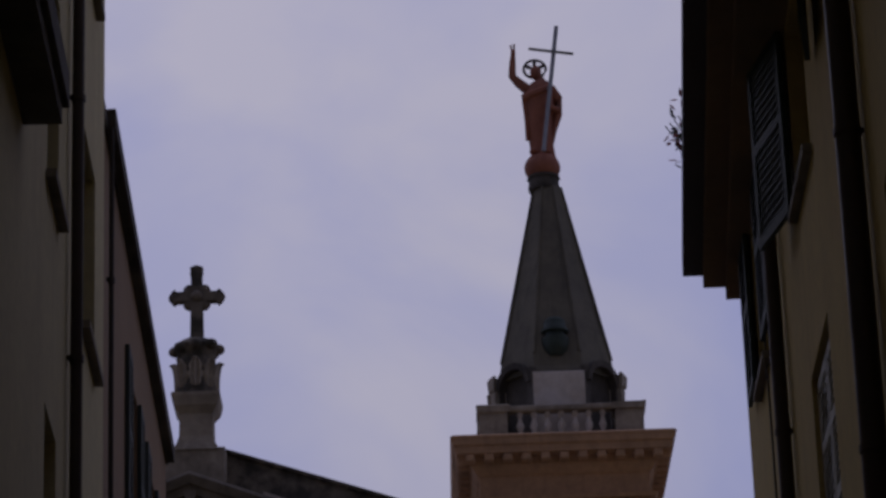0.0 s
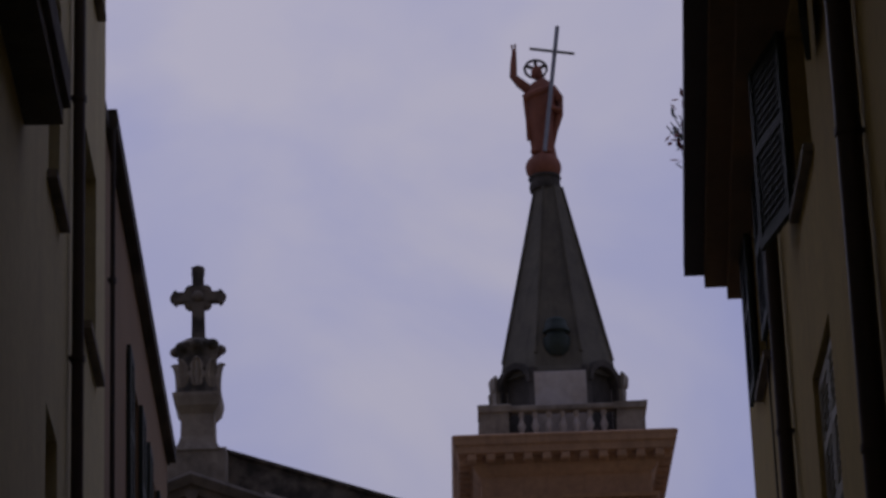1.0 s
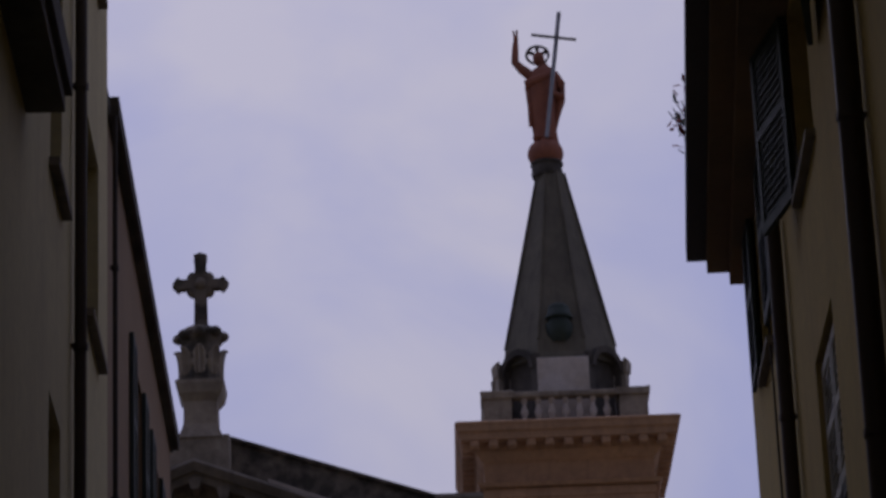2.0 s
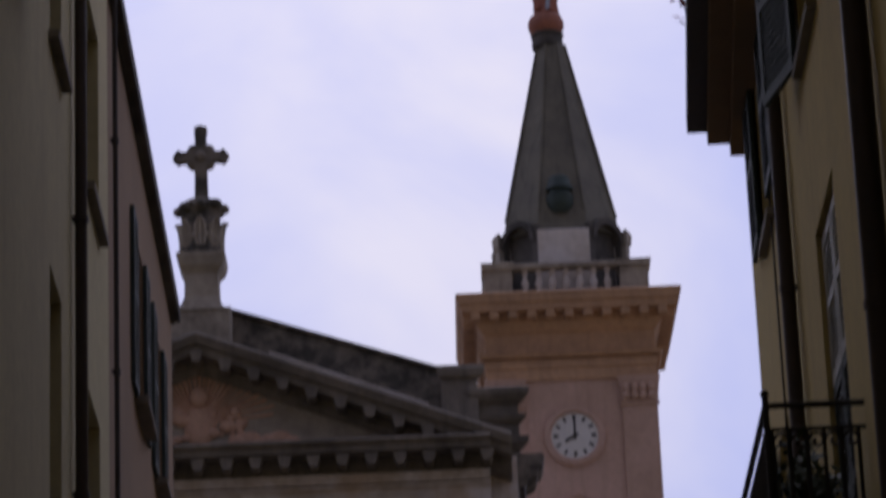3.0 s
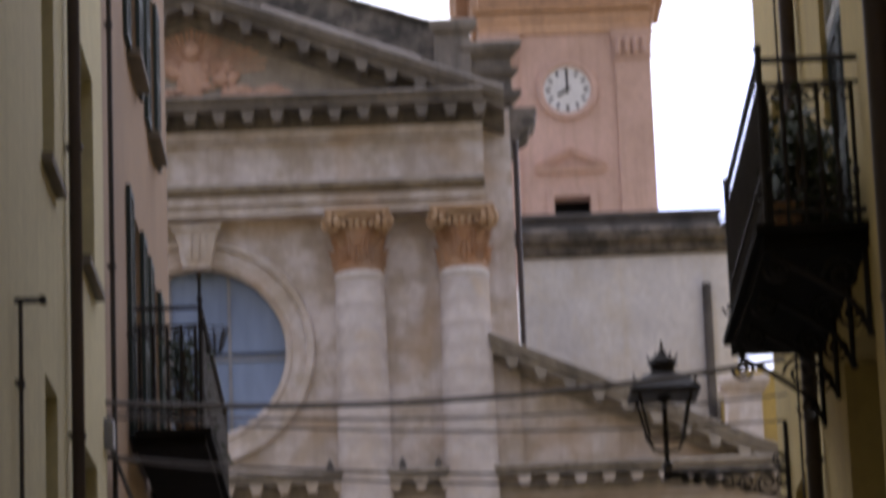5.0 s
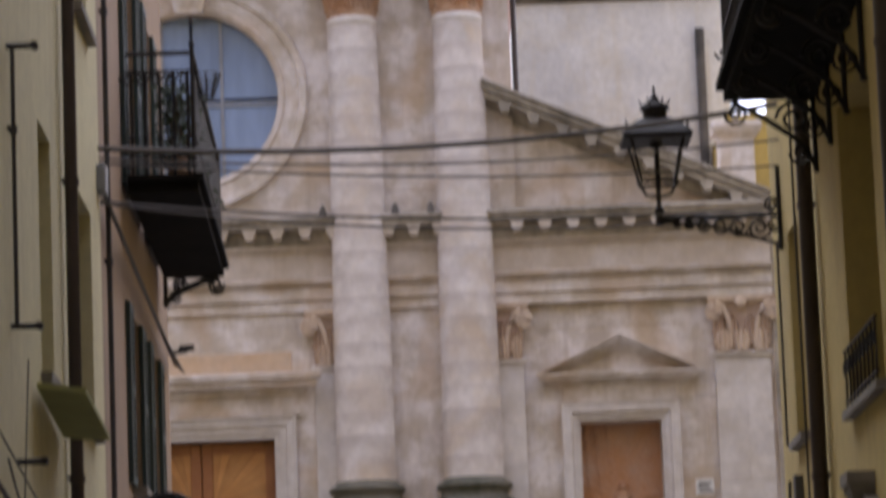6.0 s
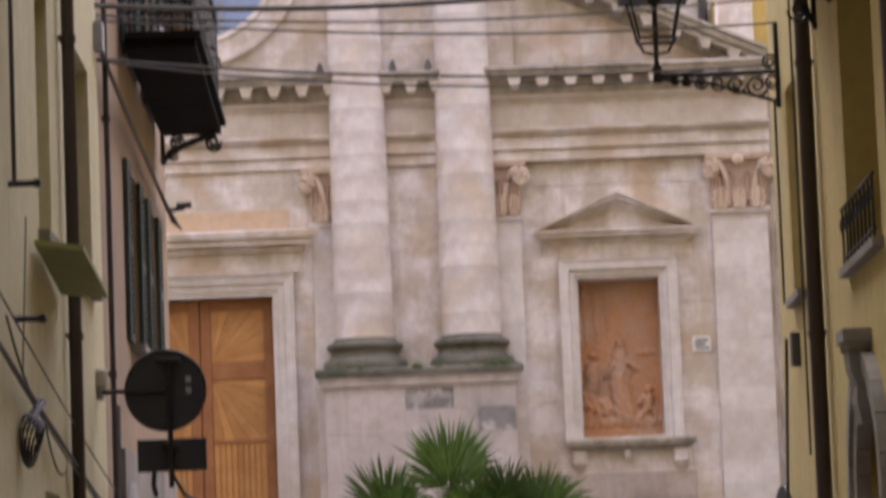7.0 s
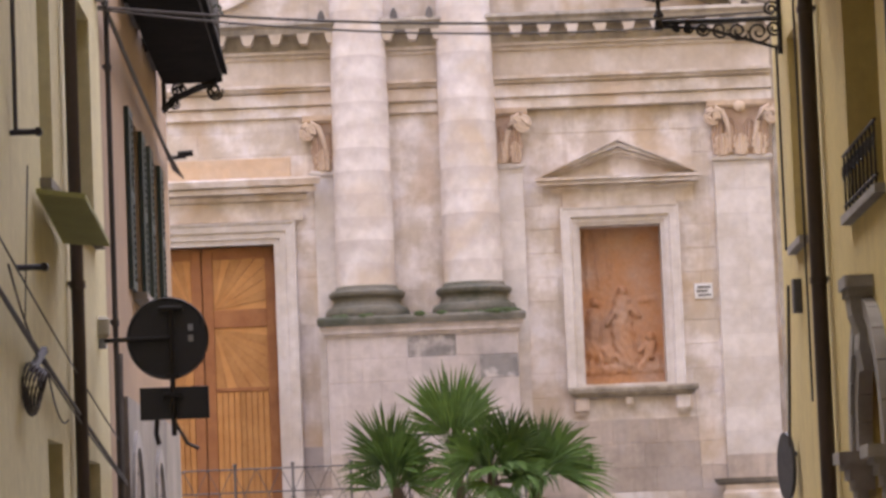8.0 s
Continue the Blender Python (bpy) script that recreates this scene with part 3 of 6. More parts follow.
# relief in the tympanum: plain lobes and rays
rel = Mesh()
rel.ball((AX, FY - 0.36, 18.72), 0.33, 8, 0, 0.9, 0.35, 1.3)
rel.ball((AX, FY - 0.42, 19.25), 0.18, 8, 0, 1, 0.6, 1.1)
for i in range(48):
    ra_, rz_ = random.uniform(-0.85, 0.85), random.uniform(18.3, 19.0)
    rel.ball((AX + ra_, FY - 0.37, rz_), random.uniform(0.04, 0.12), 6, 0, random.uniform(0.8, 1.8), 0.8, random.uniform(0.7, 1.4))
random.seed(4)
for i in range(27):
    a = radians(6 + i * 6.4)
    ln = (1.45 if 25 < math.degrees(a) < 155 else 1.35) * random.uniform(0.75, 1.0)
    ln = min(ln, 0.75 / max(0.2, abs(math.sin(a)))) if abs(math.cos(a)) < 0.5 else ln
    d = Vector((math.cos(a), 0, math.sin(a)))
    rr = random.uniform(0.03, 0.06)
    rel.tube([Vector((AX, FY - 0.355, 18.75)) + d * 0.3, Vector((AX, FY - 0.355, 18.75)) + d * (0.3 + ln)], rr * 0.7, 5, 0, rr)
for s in (1, -1):
    for k in range(6):
        rel.ball((AX + s * (0.75 + 0.19 * k), FY - 0.38, 18.38 + 0.06 * math.sin(k * 2.1)), 0.17, 6, 0, 1.3, 0.6, 0.8)
cpart("tympanum_relief", rel, TYMPREL, label="terracotta relief with rays and cloud lobes", smooth=True)

# acroterion: pedestal, carved block and stone cross on the apex
pd = Mesh()
pd.box(AX - 0.55, AX + 0.6, FY - 0.1, FY + 0.9, 20.35, 21.15, b=0.03)
pd.lathe([(0.62, 21.1), (0.52, 21.25), (0.46, 21.4), (0.45, 21.85), (0.5, 21.9), (0.6, 22.0), (0.66, 22.18), (0.66, 22.25)], AX + 0.05, FY + 0.3, 4, 0, 45)
cpart("gable_plinth", pd, WEATHERED, label="square stone plinth on the gable")
pd = Mesh()
pd.lathe([(0.42, 22.24), (0.42, 22.4), (0.37, 22.55), (0.38, 22.75), (0.4, 22.95), (0.38, 23.08), (0.44, 23.18), (0.46, 23.28), (0.3, 23.42)], AX + 0.05, FY + 0.3, 8, 0, 22.5)
acro = cpart("gable_pedestal", pd, GABLE, label="weathered carved pedestal on the gable", smooth=True)
for a in range(0, 360, 45):
    lo = Mesh()
    lo.ball((AX + 0.05 + 0.42 * math.cos(radians(a)), FY + 0.3 + 0.42 * math.sin(radians(a)), 23.24 + 0.03 * math.sin(a)), 0.13, 6, 0, 1, 1, 0.8)
    cpart("carved_lobe", lo, GABLE, acro, smooth=True)
    m_leaf = Matrix.Translation((AX + 0.05, FY + 0.3, 22.4)) @ Matrix.Rotation(radians(a), 4, 'Z') @ Matrix.Translation((0, -0.34, 0))
    cpart("carved_leaf", acanthus(0.28, 0.62, 0.1, m_leaf), WEATHERED, acro, smooth=True)
cr = Mesh()
cy, cz, cx = FY + 0.3, 24.33, AX + 0.06
cr.prism([(cx - 0.13, 23.38), (cx + 0.13, 23.38), (cx + 0.105, 24.9), (cx + 0.13, 24.93), (cx, 24.98), (cx - 0.13, 24.93), (cx - 0.105, 24.9)], cy - 0.1, cy + 0.1)
for s in (1, -1):
    q = [(cx + s * 0.08, cz - 0.1), (cx + s * 0.4, cz - 0.1), (cx + s * 0.42, cz - 0.15), (cx + s * 0.49, cz - 0.1), (cx + s * 0.5, cz), (cx + s * 0.49, cz + 0.1), (cx + s * 0.42, cz + 0.15), (cx + s * 0.4, cz + 0.1), (cx + s * 0.08, cz + 0.1)]
    cr.prism(q if s > 0 else q[::-1], cy - 0.1, cy + 0.1)
for a in (45, 135, 225, 315):
    cr.ball((cx + 0.2 * math.cos(radians(a)), cy, cz + 0.2 * math.sin(radians(a))), 0.13, 6, 0, 1, 0.8, 1)
cr.ball((cx, cy - 0.06, cz), 0.13, 6)
for a in range(4):
    cr.ball((cx + (0.42 if a == 0 else -0.42 if a == 1 else 0), cy, cz + (0.5 if a == 2 else 0)), 0.135, 6, 0, 1, 0.8, 1)
cpart("gable_cross", cr, GABLE, acro, "grey stone cross with lobed arms")

# columns with bases and capitals
for k, ccx in enumerate((-1.41, 0.53, mirrored(-1.41), mirrored(0.53))):
    ccy = FY - 0.22
    co = Mesh()
    co.lathe([(0.44, 14.7), (0.44, 14.72), (0.47, 14.76), (0.48, 14.82), (0.46, 14.87), (0.43, 14.9)], ccx, ccy, 40)
    shaft = cpart("column", co, COLUMN, label="smooth pale stone column built of drums", smooth=True)
    z = 6.31
    while z < 14.69:
        z2 = min(z + 0.42, 14.7)
        ra, rb = (0.535 - 0.095 * max(0.0, (q - 6.4) / 8.4 - 0.1) ** 1.3 for q in (z, z2))
        dm2 = Mesh()
        dm2.lathe([(ra - 0.006, z), (ra, z + 0.006), (rb, z2 - 0.006), (rb - 0.006, z2)], ccx, ccy, 36)
        cpart("drum", dm2, DRUMSTONE, shaft, smooth=True)
        z = z2
    ba = Mesh()
    ba.lathe([(0.72, 5.735), (0.75, 5.74), (0.765, 5.8), (0.765, 5.87), (0.73, 5.93), (0.655, 5.95), (0.65, 5.97), (0.62, 6.0), (0.605, 6.06), (0.615, 6.1), (0.66, 6.12), (0.69, 6.16), (0.69, 6.21), (0.65, 6.25), (0.58, 6.265), (0.57, 6.3), (0.55, 6.33)], ccx, ccy, 40)
    cpart("column_base", ba, MOSS, shaft, "green mossy column base", smooth=True)
    ca = Mesh()
    ca.lathe([(0.45, 14.88), (0.47, 14.92), (0.46, 14.97), (0.43, 15.0), (0.42, 15.2), (0.44, 15.45), (0.5, 15.62), (0.52, 15.68), (0.47, 15.72), (0.46, 15.94)], ccx, ccy, 28)
    cap = cpart("capital", ca, TERRACOTTA, None, "orange-stained carved capital with leaves and scrolls", smooth=True)
    for tier, (zz, hh, ww, cu) in enumerate(((15.0, 0.36, 0.26, 0.09), (15.12, 0.5, 0.24, 0.13))):
        for a in range(8):
            an = radians(a * 45 + 22.5 * tier)
            m_leaf = Matrix.Translation((ccx, ccy, zz)) @ Matrix.Rotation(an, 4, 'Z') @ Matrix.Translation((0, -0.4 + 0.03 * tier, 0))
            cpart("carved_leaf", acanthus(ww, hh, cu, m_leaf), TERRACOTTA, cap, smooth=True)
    for a in (0, 90, 180, 270):
        turn = Matrix.Translation((ccx, ccy, 0)) @ Matrix.Rotation(radians(a), 4, 'Z')
        for s in (1, -1):
            cpart("scroll", volute((s * 0.47, -0.5, 15.74), 0.185, s, 0.048, turn), SCROLLSTONE, cap, smooth=True)
        eg = Mesh()
        for i in range(-2, 3):
            eg.ball((i * 0.13, -0.5, 15.72), 0.06, 6, 0, 0.9, 0.8, 1.3)
        eg.tube([(-0.4, -0.52, 15.88), (0, -0.48, 15.84), (0.4, -0.52, 15.88)], 0.05, 6)
        eg.v = [tuple(turn @ Vector(q)) for q in eg.v]
        cpart("egg_moulding", eg, SCROLLSTONE, cap, smooth=True)
    ab = Mesh()
    ab.box(ccx - 0.6, ccx + 0.6, ccy - 0.58, FY, 15.92, 16.018, b=0.02)
    cpart("abacus", ab, SCROLLSTONE, cap)
# pedestals under the pairs of columns
for s in (1, -1):
    x0, x1 = sorted((-2.14, 1.27)) if s > 0 else sorted((mirrored(-2.14), mirrored(1.27)))
    pdm = Mesh()
    pdm.box(x0, x1, FY - 1.05, FY + 0.05, 2.0, 5.42, b=0.02)
    pdm.mould(x0, x1, FY - 1.05, [(2.0, 0.1), (2.35, 0.1), (2.42, 0.02), (2.45, 0.0)])
    pe = cpart("pedestal", pdm, PEDSTONE, label="stained stone pedestal below a pair of columns")
    rnd_p = random.Random(17)
    zc, row = 2.46, 0
    while zc < 5.35:
        zd = min(zc + 0.42, 5.37)
        cuts = [x0, x0 + 0.62, x0 + 1.42, x0 + 2.08, x0 + 2.72, x1] if row % 2 else [x0, x0 + 0.95, x0 + 1.44, x0 + 2.3, x1]
        for k_, (ca_, cb_) in enumerate(zip(cuts, cuts[1:])):
            mid = (ca_ + cb_) / 2 - x0
            soot = s > 0 and ((zc > 4.9 and 1.3 < mid < 2.0) or (zc > 4.5 and mid > 2.6 and rnd_p.random() < 0.8))
            blk = Mesh()
            blk.box(ca_ + 0.001, cb_ - 0.001, FY - 1.058 - rnd_p.uniform(0, 0.004), FY - 1.03, zc + 0.001, zd - 0.001, b=0.007)
            cpart("stone_block", blk, SOOTBLOCK if soot else LOWSHADESTONE if zd < 3.35 else PEDSTONE, pe)
        zc, row = zd, row + 1
    pc = Mesh()
    pc.mould(x0, x1, FY - 1.05, [(5.36, 0.02), (5.39, 0.05), (5.43, 0.05), (5.435, 0.09), (5.49, 0.09), (5.53, 0.11), (5.58, 0.12)])
    cpart("pedestal_moulding", pc, PEDSTONE, pe)
    pc = Mesh()
    pc.mould(x0, x1, FY - 1.05, [(5.58, 0.15), (5.66, 0.16), (5.7, 0.16), (5.74, 0.13)])
    pc.box(x0 - 0.1, x1 + 0.1, FY - 1.1, FY, 5.58, 5.737)
    cpart("pedestal_cornice", pc, MOSS, pe, "mossy dark pedestal top")
    # moss cushions along the edge
    random.seed(31 + s)
    for i in range(26):
        mo = Mesh()
        mx = x1 - abs(random.gauss(0, 0.5)) if i < 17 else random.uniform(x0, x1)
        mo.ball((max(x0, mx), FY - 1.08 - random.uniform(0, 0.08), 5.74), random.uniform(0.04, 0.09), 5, 0, 1.4, 0.9, 0.7)
        cpart("moss_tuft", mo, MOSSG, pe)

# oculus
oc = Mesh()
prof = [(1.6, 0.35), (1.62, -0.02), (1.7, -0.06), (1.74, -0.02), (1.78, -0.03), (1.99, -0.03), (2.0, -0.1), (2.04, -0.13), (2.12, -0.13), (2.15, -0.08), (2.16, 0.01)]
n = 64
vs, fs = [], []
for r, dy in prof:
    vs += [(OC[0] + r * math.cos(2 * math.pi * i / n), FY + dy, OC[1] + r * math.sin(2 * math.pi * i / n)) for i in range(n)]
for j in range(len(prof) - 1):
    fs += [(j * n + i, j * n + (i + 1) % n, (j + 1) * n + (i + 1) % n, (j + 1) * n + i) for i in range(n)]
oc.add(vs, fs)
win = cpart("round_window", oc, STONE, label="round window with a moulded stone frame", smooth=True)
for sx in (-1, 1):
    for sz in (-1, 1):
        pane = Mesh()
        pl = [(OC[0] + sx * 0.03, OC[1] + sz * 0.03)] + [(OC[0] + sx * 1.62 * math.cos(radians(a)), OC[1] + sz * 1.62 * math.sin(radians(a))) for a in range(1, 90, 8)] + [(OC[0] + sx * 0.03, OC[1] + sz * 1.62)]
        pane.prism(pl if sx * sz > 0 else pl[::-1], FY + 0.3, FY + 0.32)
        cpart("pane", pane, BLUEGLASS, win, "window pane with a blue reflection in its colour")
bars = Mesh()
bars.box(OC[0] + 0.52, OC[0] + 0.58, FY + 0.26, FY + 0.34, OC[1] - 1.55, OC[1] + 1.55)
bars.box(OC[0] - 0.58, OC[0] - 0.52, FY + 0.26, FY + 0.34, OC[1] - 1.55, OC[1] + 1.55)
bars.box(OC[0] - 1.6, OC[0] + 1.6, FY + 0.265, FY + 0.335, OC[1] - 0.12, OC[1] - 0.06)
cpart("glazing_bar", bars, STEEL, win)
ks = Mesh()
ks.prism([(OC[0] - 0.25, 15.12), (OC[0] + 0.25, 15.12), (OC[0] + 0.4, 15.85), (OC[0] - 0.4, 15.85)], FY - 0.28, FY + 0.05)
ks.mould(OC[0] - 0.42, OC[0] + 0.42, FY - 0.28, [(15.8, 0.02), (15.88, 0.06), (15.95, 0.06)])
for i in (-1, 0, 1):
    ks.box(OC[0] + i * 0.15 - 0.05, OC[0] + i * 0.15 + 0.05, FY - 0.31, FY - 0.25, 15.25, 15.75)
cpart("keystone", ks, STONE, label="fluted scroll keystone")

# middle entablature, in runs between the columns
low = Mesh()
LOWER = [(9.5, 0.14), (9.68, 0.14), (9.682, 0.09), (9.705, 0.09), (9.707, 0.2), (9.93, 0.2), (9.932, 0.13), (9.957, 0.13), (9.959, 0.26), (10.0, 0.28), (10.002, 0.24), (10.02, 0.24), (10.022, 0.33), (10.08, 0.34), (10.1, 0.16)]
UPPER = [(10.7, 0.2), (10.85, 0.24), (10.98, 0.26), (10.985, 0.5), (11.08, 0.52), (11.14, 0.58), (11.2, 0.55)]
low.mould(mirrored(6.1), 6.1, FY + 0.05, LOWER, ends=False)
lowent = cpart("lower_entablature", low, STONE, label="stone entablature across the lower storey")
lf_ = Mesh()
lf_.mould(mirrored(6.1), 6.1, FY + 0.05, [(10.1, 0.14), (10.57, 0.14), (10.575, 0.2), (10.62, 0.22), (10.622, 0.17), (10.642, 0.17), (10.644, 0.25), (10.7, 0.26)], ends=False)
cpart("frieze", lf_, FRIEZESTONE, lowent, "tan weathered frieze")
ob_ = Mesh()
ob_.box(mirrored(-2.72), -2.72, FY - 0.035, FY + 0.02, 8.372, 8.78, b=0.012)
cpart("stone_band", ob_, OCHRESTONE, lowent, "ochre stone band above the door")
lc = Mesh()
lc.mould(mirrored(6.1), 6.1, FY + 0.05, UPPER, ends=False)
lowcor = cpart("lower_cornice", lc, WEATHERED, label="weathered cornice with brackets")
md2 = Mesh()
md2.prism([(-0.13, 0.19), (-0.095, 0.09), (-0.075, 0.02), (-0.05, 0.0), (0.05, 0.0), (0.075, 0.02), (0.095, 0.09), (0.13, 0.19)], -0.36, 0.0)
md2_data = md2.data("modillion", FRIEZESTONE)
md3_data = md2.data("modillion", WEATHERED)
for sgn in (1, -1):
    for x in [-4.43 + 0.51 * i for i in range(0, 6)] + [-0.87, -0.405, 0.06] + [1.48 + 0.513 * i for i in range(10)]:
        if sgn > 0 or x > -4.4:
            modillion(x if sgn > 0 else mirrored(x), FY - 0.09, 10.795, lowcor, md2_data)
# wing rakes
for s in (1, -1):
    wr = Mesh()
    fx = (lambda x: x) if s > 0 else mirrored
    raked(wr, fx(6.2), 11.32, fx(0.95), 13.62, FY + 0.1, [(-0.5, 0.06), (-0.38, 0.12), (-0.3, 0.16), (-0.29, 0.5), (-0.2, 0.5), (-0.199, 0.42), (-0.17, 0.42), (-0.169, 0.56), (-0.06, 0.58), (-0.059, 0.5), (-0.035, 0.5), (-0.034, 0.62), (0.02, 0.62), (0.06, 0.45)])
    wc = cpart("wing_cornice", wr, WEATHERED, label="sloping cornice of the half pediment")
    for i in range(9):
        x = 1.35 + 0.52 * i
        modillion(fx(x), FY - 0.1, 13.62 - 2.3 * (x - 0.95) / 5.25 - 0.45, wc, md3_data)
    pp = Mesh()
    xs = sorted((fx(5.3), fx(5.95)))
    pp.box(xs[0], xs[1], FY + 0.3, FY + 0.9, 11.3, 12.55, b=0.02)
    pp.mould(xs[0], xs[1], FY + 0.3, [(12.5, 0.02), (12.6, 0.12), (12.72, 0.16), (12.8, 0.12)])
    pp.box(xs[0] - 0.1, xs[1] + 0.1, FY + 0.2, FY + 0.95, 12.6, 12.75)
    cpart("wing_post", pp, STONE, label="pale stone post on the wing corner")

# pilasters
def pilaster(x0, x1, cap0, cap1, z0=2.0, proj=0.12, y=FY + 0.15):
    p = Mesh()
    z = z0 + 0.9
    p.mould(x0, x1, y - proj, [(z0, 0.12), (z0 + 0.35, 0.12), (z0 + 0.4, 0.06), (z0 + 0.5, 0.07), (z0 + 0.6, 0.0)])
    ob = cpart("pilaster", p, STONE, label="flat stone pilaster in courses")
    z = z0 + 0.6
    k = 0
    while z < 8.39:
        z2 = min(z + 0.44, 8.4)
        cuts = [x0, x1] if x1 - x0 < 0.6 or k % 2 else [x0, x0 + 0.55 * (x1 - x0), x1]
        for c0, c1 in zip(cuts, cuts[1:]):
            bk = Mesh()
            bk.box(c0, c1, y - proj, y + 0.05, z, z2, b=0.006)
            cpart("stone_block", bk, LOWSHADESTONE if z2 < 3.1 else COLUMN, ob)
        z, k = z2, k + 1
    c = Mesh()
    c.prism([(x0 + 0.02, 8.48), (x1 - 0.02, 8.48), (x1, 9.0), (x1 + 0.06, 9.38), (x0 - 0.06, 9.38), (x0, 9.0)], y - proj - 0.02, y + 0.05)
    cob = cpart("capital", c, CAPSHADE, None, "carved pilaster capital with recess shade in its brown")
    as_ = Mesh()
    as_.mould(x0, x1, y - proj, [(8.4, 0.0), (8.42, 0.06), (8.47, 0.07), (8.5, 0.02)])
    cpart("astragal", as_, COLUMN, cob)
    as_ = Mesh()
    as_.mould(cap0 + 0.06, cap1 - 0.06, y - proj - 0.02, [(9.37, 0.04), (9.41, 0.1), (9.5, 0.12)], ends=False)
    cpart("abacus", as_, CAPSTONE, cob)
    w = x1 - x0
    cnt = max(1, round(w / 0.32))
    for tier, (dz, h, wd) in enumerate(((8.5, 0.42, 0.32), (8.6, 0.62, 0.24))):
        for i in range(cnt + tier):
            cx = x0 + (i + 0.5) * w / cnt - (0.5 * w / cnt if tier else 0)
            cx = min(max(cx, x0 + 0.1), x1 - 0.1)
            cpart("carved_leaf", acanthus(min(wd, 0.95 * w / cnt), h, 0.05 + 0.03 * tier, Matrix.Translation((cx, y - proj - 0.02 - 0.02 * (1 - tier), dz))), CAPSHADE if tier else CAPSTONE, cob, smooth=True)
    mid = -0.44 if (x0 + x1) / 2 > AX else mirrored(-0.44)
    for sx, bx in ((-1, cap0 + 0.17), (1, cap1 - 0.17)):
        if x1 - x0 < 0.6 and sx * ((x0 + x1) / 2 - mid) < 0:
            continue
        cpart("scroll", volute((bx, y - proj - 0.12, 9.2), 0.16, sx, 0.04), CAPSTONE, cob, smooth=True)
        sk = Mesh()
        sk.tube([(bx - sx * 0.02, y - proj - 0.13, 9.36), (bx - sx * 0.16, y - proj - 0.12, 9.3), (bx - sx * 0.25, y - proj - 0.11, 9.1), (bx - sx * 0.3, y - proj - 0.09, 8.85), (bx - sx * 0.3, y - proj - 0.06, 8.55)], 0.06, 6, 0, 0.035)
        cpart("stalk", sk, CAPSTONE, cob, smooth=True)
    if w > 0.6:
        fl_ = Mesh()
        fl_.ball(((x0 + x1) / 2, y - proj - 0.13, 9.38), 0.1, 7, 0, 1.1, 0.5, 1.0)
        cpart("rosette", fl_, CAPSTONE, cob, smooth=True)
    return ob


for fx in ((lambda x: x), mirrored):
    for a, b, c, d in ((-2.31, -1.9, -2.53, -1.85), (1.03, 1.51, 1.0, 1.69), (5.0, 6.02, 4.85, 6.25)):
        q = sorted((fx(a), fx(b))) + sorted((fx(c), fx(d)))
        pilaster(*q, y=FY + 0.06 if a < 1.5 else FY + 0.15)
lg = Mesh()
lg.mould(4.95, 6.2, FY + 0.1, [(2.5, 0.12), (2.54, 0.2), (2.62, 0.22)])
cpart("base_ledge", lg, GREYSTONE, label="dark stained ledge at the wing foot")
# downpipe beside the nave, and a grey strip put in for the shaded end of the wing
for fx in ((lambda x: x), mirrored):
    dp = Mesh()
    dp.tube([(fx(1.58), FY + 0.05, 13.0), (fx(1.58), FY + 0.05, 17.4)], 0.055, 8)
    cpart("downpipe", dp, PIPE, label="thin dark downpipe")
    # not a pipe: this grey tube stands in for shade at the wing end
    dp = Mesh()
    dp.tube([(fx(6.12), FY - 0.05, 11.0), (fx(6.14), FY - 0.02, 10.4), (fx(6.14), FY, 2.2)], 0.05, 8)
    cpart("downpipe", dp, WEATHERED, label="grey corner strip in place of the wing's shaded end")

# main door
fr = Mesh()
moulded_frame(fr, DOOR_L, DOOR_R, 2.0, DOOR_TOP, FY, [(0.0, -0.25), (0.0, 0.07), (0.1, 0.07), (0.104, 0.11), (0.22, 0.11), (0.226, 0.15), (0.34, 0.17), (0.38, 0.2), (0.4, 0.2), (0.4, -0.05)])
dframe = cpart("door_surround", fr, COLUMN, label="white stone door surround")
hd = Mesh()
hd.mould(mirrored(-2.62), -2.62, FY, [(7.62, 0.09), (7.96, 0.09), (7.962, 0.05), (7.985, 0.05), (7.987, 0.15), (8.08, 0.2), (8.082, 0.14), (8.105, 0.14), (8.107, 0.36), (8.2, 0.37), (8.202, 0.32), (8.225, 0.32), (8.227, 0.43), (8.34, 0.46), (8.37, 0.44)])
cpart("door_hood", hd, STONE, dframe, "stone cornice above the door")
for s in (1, -1):
    x0, x1 = (AX, DOOR_R) if s > 0 else (DOOR_L, AX)
    lf = Mesh()
    yy = FY + 0.3
    lf.box(x0 + 0.005, x1 - 0.005, yy, yy + 0.08, 2.0, DOOR_TOP)
    leaf = cpart("door", lf, WOODDARK, label="closed brown wooden door leaf with sunburst panels")
    st = Mesh()
    for a, b in ((x0 + 0.01, x0 + 0.2), (x1 - 0.2, x1 - 0.01)):
        st.box(a, b, yy - 0.05, yy, 2.0, DOOR_TOP, b=0.01)
    for z0, z1 in ((6.98, DOOR_TOP), (5.72, 6.05), (4.55, 4.62), (2.0, 2.4)):
        st.box(x0 + 0.2, x1 - 0.2, yy - 0.045, yy, z0, z1, b=0.01)
    cpart("door_frame", st, WOODDARK, leaf)
    px0, px1 = x0 + 0.2, x1 - 0.2
    pw = px1 - px0
    for z0, z1, oz in ((6.05, 6.98, 6.05), (4.62, 5.72, 5.72)):
        o = (px0 if s > 0 else px1, oz)
        sg = 1 if s > 0 else -1
        k = 9
        corners = math.atan2(z1 - z0, pw)
        up = 1 if oz == z0 else -1
        def edge(a):
            c, sn = math.cos(a), math.sin(a)
